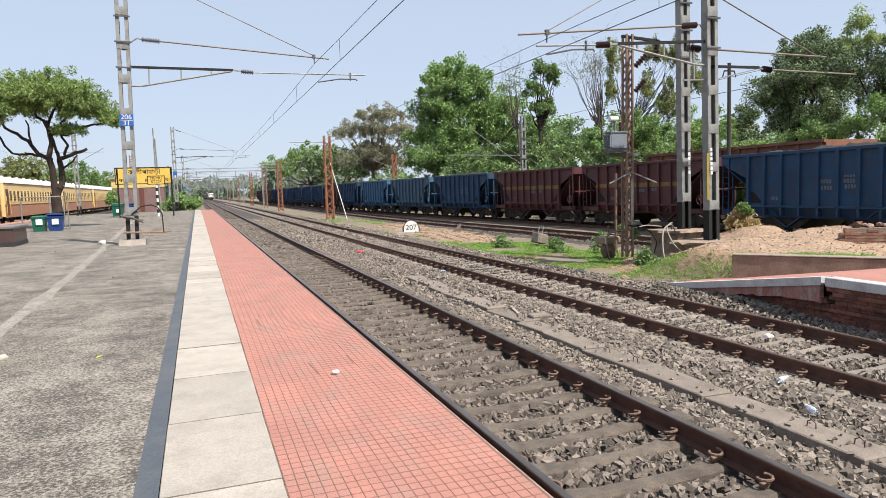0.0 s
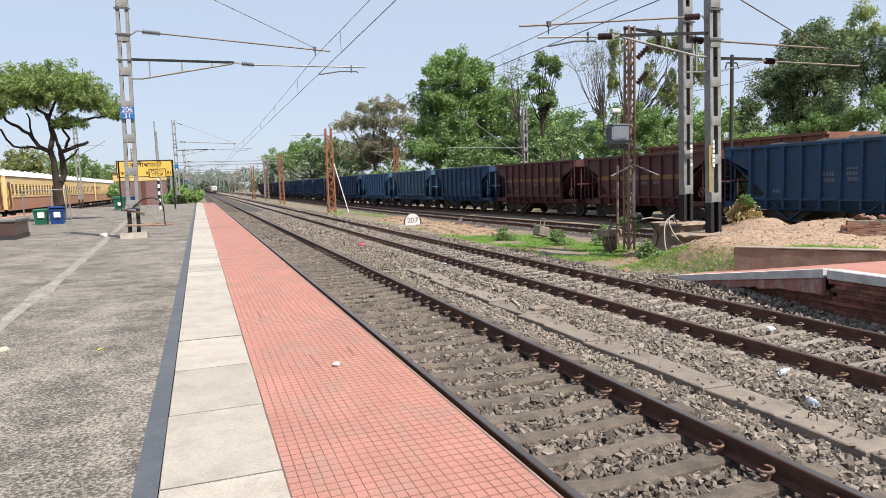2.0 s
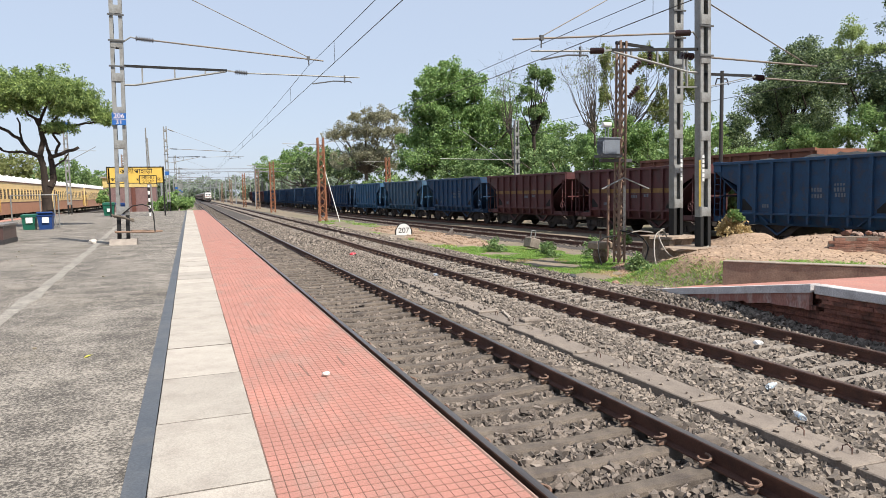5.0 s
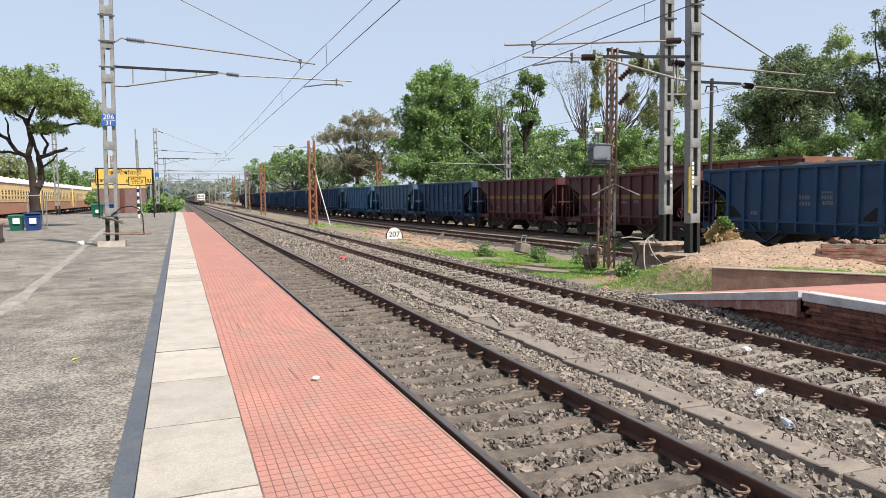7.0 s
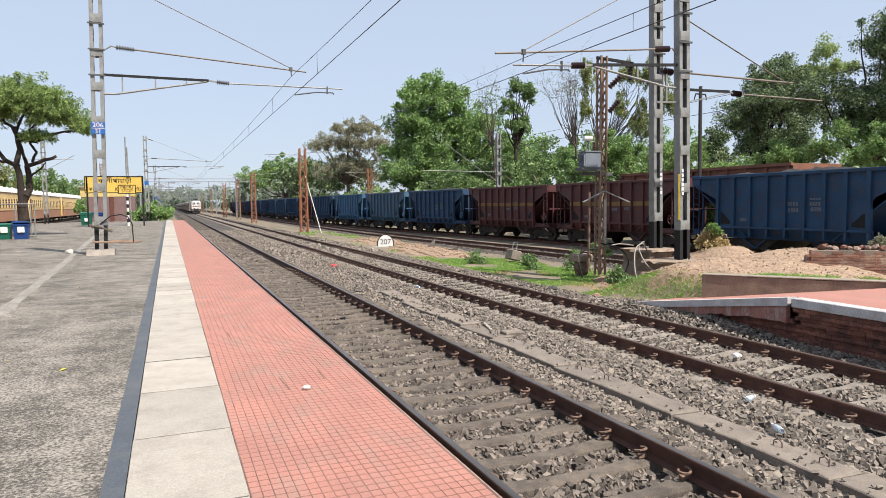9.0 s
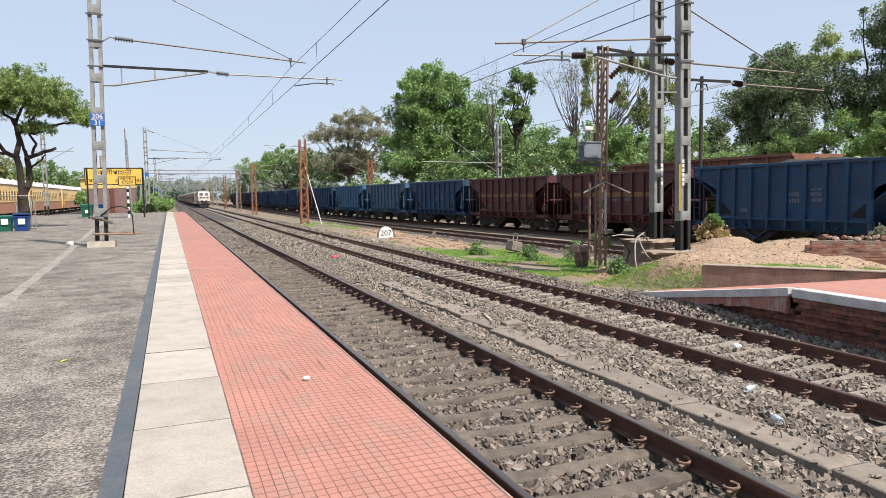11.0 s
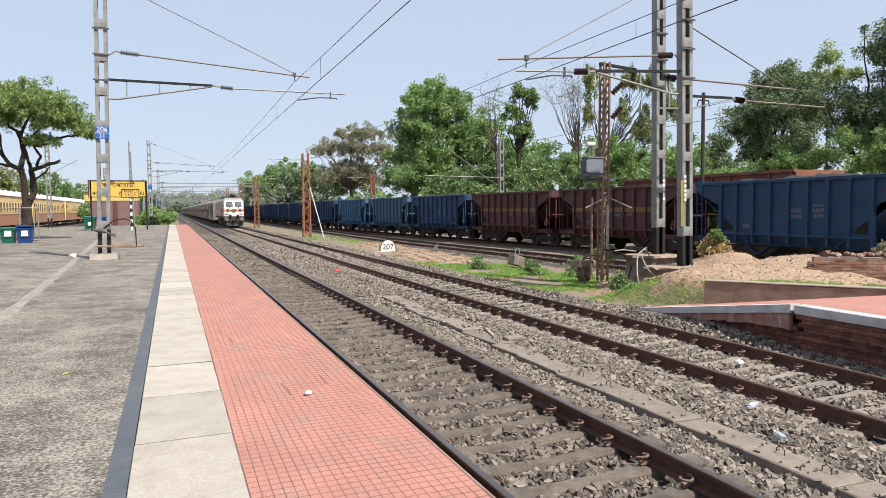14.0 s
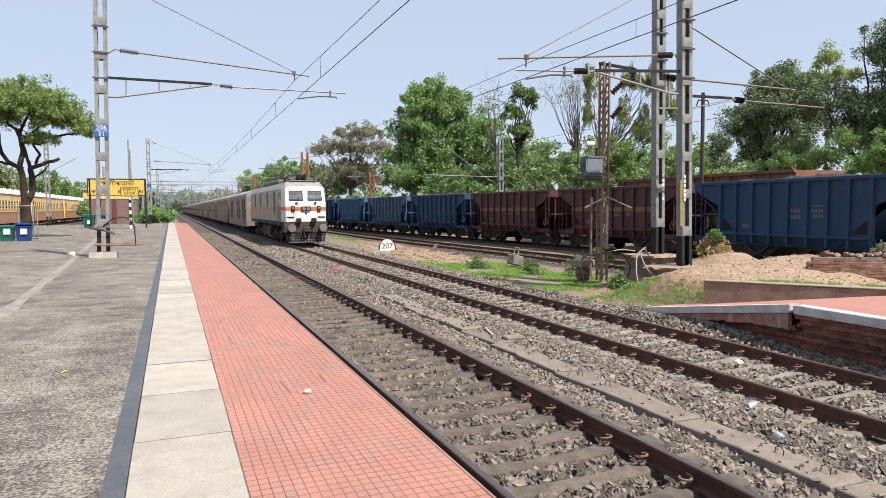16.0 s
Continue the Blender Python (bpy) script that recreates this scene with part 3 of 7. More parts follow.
for c in range(6):
    z1 = 0.16 - 0.085 * c
    cm_ = M()
    ya = P2Y + 0.02
    while ya < 11.2 - 0.25 * c and ramp_top(ya + 0.7) - 0.14 > z1:
        yb = ya + rr.uniform(0.3, 0.7)
        cm_.box(6.60 + 0.045 * c + rr.uniform(-0.012, 0.012), 6.95, ya, yb, z1 - 0.083, z1, 0.008)
        ya = yb + 0.004
    part("corbel_course", cm_, BRICK_RED, plat2, "corbelled masonry course under the plaster")
BRICK = M().box(-0.115, 0.0, 0.003, 0.226, 0.002, 0.073, 0.005).data("brick", BRICK_RED)
for c in range(9):
    z = P2Z - 0.16 - 0.075 * (c + 1)
    proud = (0.20, 0.20, 0.135, 0.135, 0.07, 0.07, 0.015, 0.015, 0.0)[c]
    for b in range(30):
        y = P2Y + 1.3 * (c > 3) - 0.02 - 0.228 * (b + 1) - (0.114 if c % 2 else 0)
        part("brick", BRICK, None, plat2, at=pose(6.75 - proud + 0.11, y, z, 0, random.uniform(-1, 1), random.uniform(-1, 1)))

# low retaining wall and broken brick wall on the made ground
BROWNWALL = mat("stained_brown_plaster", (0.36, 0.265, 0.195), (0.22, 0.16, 0.12), 2.5, 0.9, 0.5, 30, stain=(0.36, 0.28, 0.21), sscale=2.2)

# ---- trains ----
def wheel_data():
    m = M()
    m.cyl((-0.065, 0, 0), (0.03, 0, 0), 0.46, n=24)
    m.cyl((0.03, 0, 0), (0.065, 0, 0), 0.50, n=24)
    m.cyl((-0.085, 0, 0), (-0.06, 0, 0), 0.13, n=12)
    return m.data("wheel", BOGIE)


WHEEL = wheel_data()


def bogie(parent, y, base=2.0, half=0.98, material=None):
    m = M()
    for s in (-1, 1):
        x = s * half
        m.prism_x([(y - base / 2 - 0.25, 0.50), (y - base / 2 + 0.2, 0.62), (y - 0.45, 0.80), (y + 0.45, 0.80), (y + base / 2 - 0.2, 0.62), (y + base / 2 + 0.25, 0.50),
                   (y + base / 2 + 0.2, 0.34), (y + base / 2 - 0.25, 0.40), (y + 0.4, 0.28), (y - 0.4, 0.28), (y - base / 2 + 0.25, 0.40), (y - base / 2 - 0.2, 0.34)], x - 0.06, x + 0.06)
        for k in (-0.2, 0, 0.2):
            m.cyl((x + s * 0.07, y + k, 0.3), (x + s * 0.07, y + k, 0.62), 0.075, n=8)
        for k in (-1, 1):
            m.box(x - 0.1, x + 0.14 * s + 0.0 if s > 0 else x + 0.1, y + k * base / 2 - 0.13, y + k * base / 2 + 0.13, 0.36, 0.64, 0.03)
    m.box(-half, half, y - 0.25, y + 0.25, 0.45, 0.72)
    b = part("bogie", m, material or BOGIE, parent)
    for k in (-1, 1):
        part("axle", M().cyl((-0.8, y + k * base / 2, 0.5), (0.8, y + k * base / 2, 0.5), 0.08), BOGIE, b)
        for s in (-1, 1):
            part("wheel", WHEEL, None, b, at=pose(s * 0.84, y + k * base / 2, 0.5, 0, 0, 0 if s < 0 else 180))
    return b


def hopper_wagon(paint, label, band, light_end, coal):
    """Rapid-discharge hopper; origin at mid length on the rail level, along y."""
    w = thing("hopper_wagon", pose(0, 0, 0), label, "freight wagon", "hopper wagons on the goods line")
    HW, L, C = 1.6, 4.85, 3.44
    top, sill, low = 3.50, 1.30, 0.84
    prof = [(-L, top), (-L, 3.10), (-C - 0.12, 2.50), (-C, 2.36), (-C, sill), (C, sill), (C, 2.36), (C + 0.12, 2.50), (L, 3.10), (L, top)]
    n = 9
    for s in (-1, 1):
        out = lambda a, b: (min(s * (HW + a), s * (HW + b)), max(s * (HW + a), s * (HW + b)))
        side = part("side_panel", M().prism_x(prof, s * HW, s * (HW - 0.05)), paint, w)
        skirt = M().prism([(s * HW, sill), (s * (HW - 0.26), low), (s * (HW - 0.30), low), (s * (HW - 0.05), sill)], -C, C)
        part("lower_panel", skirt, paint, side, "grimy inward-sloping lower panel")
        rib = M().box(*out(-0.01, 0.11), -0.075, 0.075, sill + 0.02, top - 0.10, 0.012)
        rib.prism_x([(-0.05, sill + 0.02), (0.05, sill + 0.02), (0.05, sill - 0.10), (0.035, low + 0.1), (-0.035, low + 0.1), (-0.05, sill - 0.10)], s * (HW + 0.07), s * (HW - 0.16))
        rib_data = rib.data("rib", paint)
        for i in range(n):
            part("rib", rib_data, None, side, at=pose(0, -C + 0.08 + (2 * C - 0.16) * i / (n - 1), 0))
        part("top_rail", M().box(*out(-0.06, 0.10), -L, L, top - 0.11, top + 0.02, 0.012), paint, side)
        part("sill_rail", M().box(*out(-0.02, 0.08), -C, C, sill - 0.04, sill + 0.05, 0.01), paint, side)
        for e in (-1, 1):
            part("corner_post", M().box(*out(0, 0.05), e * (L - 0.05) - 0.05, e * (L - 0.05) + 0.05, 3.10, top), paint, side)
            y = e * (C - 0.20)
            hole = [(y, sill + 0.14), (y, sill + 0.62), (y - e * 0.10, sill + 0.62), (y - e * 0.52, sill + 0.26), (y - e * 0.52, sill + 0.14)]
            # no opening is cut: a black plate stands for its dark inside
            part("access_hole", M().prism_x(hole, s * (HW + 0.003), s * (HW + 0.008)), BLACK, side, "black plate painted as the shaded inside of a triangular access hole")
        if band:
            for i in range(n - 1):
                y0 = -C + 0.16 + (2 * C - 0.16) * i / (n - 1)
                part("band", M().box(*out(0.003, 0.006), y0, y0 + (2 * C - 0.16) / (n - 1) - 0.16, 2.22, 2.44), BAND, side, "ochre painted band")
            for i in range(n):
                part("band", M().box(*out(0.112, 0.115), -0.07, 0.07, 2.22, 2.44), BAND, side, at=pose(0, -C + 0.08 + (2 * C - 0.16) * i / (n - 1), 0))
        for yy, zz, ln in ((1.05, 2.42, 0.45), (1.05, 2.20, 0.60), (1.10, 2.00, 0.50), (0.10, 2.20, 0.45), (0.12, 1.96, 0.36), (-2.20, 1.56, 0.36)):
            bars = M()
            for k in range(int(ln / 0.12) + 1):
                bars.box(*out(0.003, 0.005), -yy - k * 0.12 - 0.085, -yy - k * 0.12, zz, zz + (0.08 if zz > 2.4 else 0.15))
            part("marking", bars, MARK, side)
    for s in (-1, 1):
        es = part("end_sheet", M().box(-HW + 0.05, HW - 0.05, s * L - 0.02, s * L + 0.02, 3.08, top), paint, w)
        part("hopper_slope", M().prism_x([(s * L, 3.10), (s * (L - 0.05), 3.10), (s * (L - 2.9), 0.95), (s * (L - 2.85), 0.92)], -HW + 0.05, HW - 0.05), paint, es, "sloping hopper end sheet")
    for a in (-1.75, 1.75):
        part("hopper_chute", M().prism_x([(a - 1.3, 1.0), (a + 1.3, 1.0), (a + 0.45, 0.40), (a - 0.45, 0.40)], -1.15, 1.15), BOGIE, w)
        for s in (-1, 1):
            part("chute_brace", M().beam((s * 1.28, a - 0.75, 0.92), (s * 1.2, a, 0.45), 0.07).beam((s * 1.28, a + 0.75, 0.92), (s * 1.2, a, 0.45), 0.07), paint, w)
    uf = M()
    for s in (-1, 1):
        uf.box(s * 1.12 - 0.06, s * 1.12 + 0.06, -L - 0.1, L + 0.1, 0.84, 1.04)
        uf.box(-1.5, 1.5, s * (L + 0.02) - 0.06, s * (L + 0.02) + 0.06, 0.90, 1.14)
        for e in (-1, 1):
            uf.box(s * 1.48 - 0.06, s * 1.48 + 0.06, min(e * (C - 0.1), e * (L + 0.08)), max(e * (C - 0.1), e * (L + 0.08)), 0.92, 1.12)
    uf.box(-0.25, 0.25, -L, L, 0.80, 1.05)
    part("underframe", uf, paint, w)
    for s in (-1, 1):
        part("coupler", M().box(-0.13, 0.13, s * (L + 0.08), s * (L + 0.5), 0.95, 1.2, 0.03), BOGIE, w)
    # ladders, end platform, brake gear
    for sx, sy in ((-1, -1), (1, 1), (-1, 1)):
        lad = M()
        for dy in (0.0, 0.34):
            lad.box(sx * (HW + 0.02) - 0.02, sx * (HW + 0.02) + 0.02, sy * (L - 0.03 - dy) - 0.018, sy * (L - 0.03 - dy) + 0.018, 0.95, 3.05 if dy else 3.4)
        for i in range(7):
            z = 1.15 + i * 0.28
            lad.cyl((sx * (HW + 0.02), sy * (L - 0.03), z), (sx * (HW + 0.02), sy * (L - 0.37), z), 0.014, n=6)
        part("ladder", lad, light_end, w)
    for s in (-1, 1):
        for x in (-1.1, 1.1):
            part("end_post", M().beam((x, s * (L - 0.1), 1.1), (x, s * (L - 0.1), 3.08), 0.08), light_end, w)
        part("end_rail", M().box(-1.4, 1.4, s * (L - 0.1) - 0.03, s * (L - 0.1) + 0.03, 2.0, 2.07), light_end, w)
    part("top_plate", M().box(-1.66, -1.56, L - 0.42, L + 0.02, 3.1, 3.56), light_end, w)
    wheel = M()
    pts = [(-1.5, -L + 0.55 + 0.22 * math.cos(a), 1.55 + 0.22 * math.sin(a)) for a in [2 * math.pi * i / 14 for i in range(15)]]
    wheel.tube(pts, 0.02, 5)
    for i in range(3):
        a = math.pi * i / 3
        wheel.cyl((-1.5, -L + 0.55 - 0.2 * math.cos(a), 1.55 - 0.2 * math.sin(a)), (-1.5, -L + 0.55 + 0.2 * math.cos(a), 1.55 + 0.2 * math.sin(a)), 0.014, n=5)
    part("brake_wheel", wheel, light_end, w)
    part("air_tank", M().cyl((-1.0, L - 0.9, 1.0), (-1.0, L - 0.15, 1.0), 0.2, n=14), BOGIE, w)
    for y in (-3.3, 3.3):
        bogie(w, y)
    if coal:
        c = M()
        nx, nyy = 13, 56
        for j in range(nyy):
            for i in range(nx):
                x, y = -HW + 0.06 + (2 * HW - 0.12) * i / (nx - 1), -L + 0.05 + (2 * L - 0.1) * j / (nyy - 1)
                e = min(1, 2.2 * (1 - abs(x) / HW)) * min(1, 3.0 * (1 - abs(y) / L))
                c.v.append((x, y, top - 0.24 + coal * e * (0.75 + 0.5 * noise.noise((x * 1.1, y * 0.7, coal * 9)) + 0.22 * noise.noise((x * 5, y * 5, coal)))))
        c.f = [(j * nx + i, j * nx + i + 1, (j + 1) * nx + i + 1, (j + 1) * nx + i) for j in range(nyy - 1) for i in range(nx - 1)]
        part("coal_load", c, COAL, w, "heaped dark coal")
    return w


WL = 10.7
yy = 24.76 - WL / 2
centres = []
for k in range(19):
    centres.append(yy)
    slope = (yard_x(0, yy + 6) - yard_x(0, yy)) / 6
    yy += WL / math.sqrt(1 + slope * slope)
kinds = {
    "b": hopper_wagon(WAGON_BLUE, "faded dark blue hopper wagon heaped with coal", False, WAGON_BLUE, 0.42),
    "r": hopper_wagon(WAGON_RED, "maroon hopper wagon with an ochre band, loaded with coal", True, WAGON_RED, 0.28),
    "l": hopper_wagon(WAGON_LIGHT, "sky blue hopper wagon with stained sides", False, WAGON_LIGHT, 0.25),
    "g": hopper_wagon(WAGON_GREY, "worn grey-blue hopper wagon heaped with coal", False, WAGON_LIGHT, 0.36),
}
used = set()
for y, key in zip(centres, "brrbglbrbbbbbbbrbbr"):
    slope = (yard_x(0, y + 1) - yard_x(0, y - 1)) / 2
    m = pose(yard_x(0, y), y, -0.28, 0, 0, -math.degrees(math.atan(slope)))
    if key in used:
        copy_thing(kinds[key], m)
    else:
        kinds[key].matrix_basis = m
        used.add(key)


def coach_shell(prof_hw, floor, eave, roof, y0, y1):
    """Cross-section of a coach body with a rounded roof."""
    pr = [(-prof_hw, floor), (-prof_hw, eave)]
    for i in range(1, 10):
        a = math.pi * i / 10
        pr.append((-prof_hw * math.cos(a), eave + (roof - eave) * math.sin(a) ** 0.8))
    pr += [(prof_hw, eave), (prof_hw, floor)]
    return pr


CREAM = mat("cream_yellow_coach_paint", (0.80, 0.585, 0.27), (0.74, 0.53, 0.24), 1.5, 0.5, 0.05, 20, fine=0.06, stain=(0.5, 0.33, 0.14), sscale=1)
BRICKRED = mat("brick_orange_coach_paint", (0.59, 0.30, 0.18), (0.52, 0.25, 0.15), 1.5, 0.5, 0.05, 20, fine=0.08)
ROOF_WHITE = mat("chalky_white_roof", (0.78, 0.77, 0.74), (0.64, 0.63, 0.60), 1.2, 0.7, 0.1, 20, stain=(0.5, 0.47, 0.43), sscale=1)
MAROONLINE = mat("maroon_waist_line", (0.19, 0.065, 0.045), None, 2, 0.5, 0, 30)
GLASS_DARK = mat("dark_window_glass", (0.035, 0.038, 0.042), (0.05, 0.05, 0.055), 3, 0.15, 0, 30, fine=0.05)
COACH_RED = mat("dusty_red_brown_coach_paint", (0.25, 0.098, 0.068), (0.195, 0.078, 0.057), 1.2, 0.5, 0.05, 20, stain=(0.26, 0.2, 0.16), sscale=0.8)
COACH_GREY = mat("dusty_grey_coach_paint", (0.36, 0.30, 0.25), (0.27, 0.225, 0.185), 1.2, 0.5, 0.05, 20, stain=(0.22, 0.17, 0.13), sscale=0.8)
ROOF_GREY = mat("dusty_roof", (0.40, 0.39, 0.37), (0.30, 0.29, 0.275), 1.2, 0.7, 0.1, 20)


def coach(name, label, group, length, body, lower, line, roof_m, n_win, win_h, hw=1.6, doors=4, shutters=False):
    c = thing(name, pose(0, 0, 0), label, "train coach", group)
    h = length / 2 - 0.5
    floor, eave, roof = 0.75, 3.45, 4.1
    pr = coach_shell(hw, floor, eave, roof, -h, h)
    shell = M()
    shell.prism(pr[:2] + pr[-2:], -h, h)
    b = part("body", shell, body, c)
    part("roof", M().prism(pr[1:-1], -h - 0.02, h + 0.02), roof_m, c, smooth=False)
    sk = M()
    for s in (-1, 1):
        sk.box(min(s * hw, s * (hw + 0.008)), max(s * hw, s * (hw + 0.008)), -h, h, floor - 0.08, 1.62)
    part("lower_side", sk, lower, c)
    ln = M()
    for s in (-1, 1):
        ln.box(min(s * hw, s * (hw + 0.012)), max(s * hw, s * (hw + 0.012)), -h, h, 1.62, 1.72)
        ln.box(min(s * hw, s * (hw + 0.05)), max(s * hw, s * (hw + 0.05)), -h, h, eave - 0.05, eave + 0.02)
    part("waist_line", ln, line, c)
    span = 2 * h - 3.4
    wmesh = M().box(-0.03, 0.014, -0.34, 0.34, 0, win_h, 0.0).data("window", GLASS_DARK)
    fmesh = M()
    for i in range(5):
        z = win_h * (i + 0.5) / 5
        fmesh.box(0.014, 0.022, -0.34, 0.34, z - 0.012, z + 0.012)
    fmesh.box(0.0, 0.024, -0.39, -0.34, -0.05, win_h + 0.05).box(0.0, 0.024, 0.34, 0.39, -0.05, win_h + 0.05).box(0.0, 0.024, -0.39, 0.39, win_h, win_h + 0.05).box(0.0, 0.024, -0.39, 0.39, -0.05, 0)
    fdata = fmesh.data("frame", body)
    for s in (-1, 1):
        for i in range(n_win):
            y = -span / 2 + span * i / (n_win - 1)
            wn_ = part("window", wmesh, None, b, at=pose(s * hw, y, 1.98, 0, 0, 0 if s > 0 else 180))
            if shutters:
                part("frame", fdata, None, wn_)
        for y in (-h + 0.75, h - 0.75):
            dm = M().box(-0.05, 0.016, -0.38, 0.38, 0.85, 2.95)
            d = part("door", dm.data("door", MAROONLINE if shutters else body), None, c, at=pose(s * hw, y, 0, 0, 0, 0 if s > 0 else 180))
            part("door_window", M().box(0.016, 0.02, -0.22, 0.22, 2.1, 2.7), GLASS_DARK, d)
            rails = M().cyl((0.06, -0.48, 0.9), (0.06, -0.48, 2.4), 0.02, n=5).cyl((0.06, 0.48, 0.9), (0.06, 0.48, 2.4), 0.02, n=5)
            part("handrail", rails, YELLOW if shutters else GALV, d)
    vents = M()
    for i in range(9):
        y = -h + 1.5 + (2 * h - 3) * i / 8
        for x in (-0.55, 0.55):
            vents.cyl((x, y, roof - 0.1), (x, y, roof + 0.05), 0.13, 0.09, 8)
    part("roof_vent", vents, roof_m, c)
    part("gangway", M().box(-0.55, 0.55, -h - 0.5, -h, 0.9, 3.0, 0.05).box(-0.55, 0.55, h, h + 0.5, 0.9, 3.0, 0.05), BLACK, c)
    ub = M().box(-1.2, 1.2, -3.4, -0.6, 0.3, 0.8, 0.04).box(-1.25, 1.25, 0.4, 2.6, 0.35, 0.8, 0.04).box(-0.2, 0.2, -h, h, 0.55, 0.8)
    part("underframe_box", ub, BOGIE, c)
    for y in (-h + 3.2, h - 3.2):
        bogie(c, y, 2.6, 1.0)
    return c


YL = 22.3
yc = coach("passenger_coach", "cream and brick-orange passenger coach with a white roof", "coaches standing at the far platform face", YL, CREAM, BRICKRED, MAROONLINE, ROOF_WHITE, 17, 0.85, shutters=True)
first = True
for k in range(-1, 12):
    y = 111.7 - 2 * 24.9 - 12.4 + 24.9 * k
    m = pose(-19.2, y, 0.33) @ Matrix.Diagonal((1, 24.9 / YL, 1, 1))
    if first:
        yc.matrix_basis = m
        first = False
    else:
        o = copy_thing(yc, pose(-19.2, y, 0.33))
setting("far_track_bed", M().box(-21.6, -16.7, -25, 500, -0.5, 0.16), BED, "ballast under the standing passenger train")
for s in (-1, 1):
    setting("far_rail", M().box(-19.2 + s * 0.874 - 0.036, -19.2 + s * 0.874 + 0.036, -25, 480, 0.16, 0.33), RUST, "rusty rail beside the platform")

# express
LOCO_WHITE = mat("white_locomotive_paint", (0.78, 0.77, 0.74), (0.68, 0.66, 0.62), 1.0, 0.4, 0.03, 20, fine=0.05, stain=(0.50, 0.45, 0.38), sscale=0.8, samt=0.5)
# body sides: darker ivory than the cab front, with brown stains
LOCO_GREY = mat("darker_ivory_side_paint", (0.55, 0.49, 0.42), (0.44, 0.38, 0.32), 0.9, 0.45, 0.03, 20, fine=0.08, stain=(0.30, 0.23, 0.17), sscale=0.7)
LOCO_BAND = mat("orange_red_band_paint", (0.62, 0.19, 0.085), None, 1, 0.4, 0, 20, fine=0.05)
LAMP = mat("warm_headlamp_lens", (0.30, 0.28, 0.24), None, 4, 0.2, 0, 30, fine=0.05)


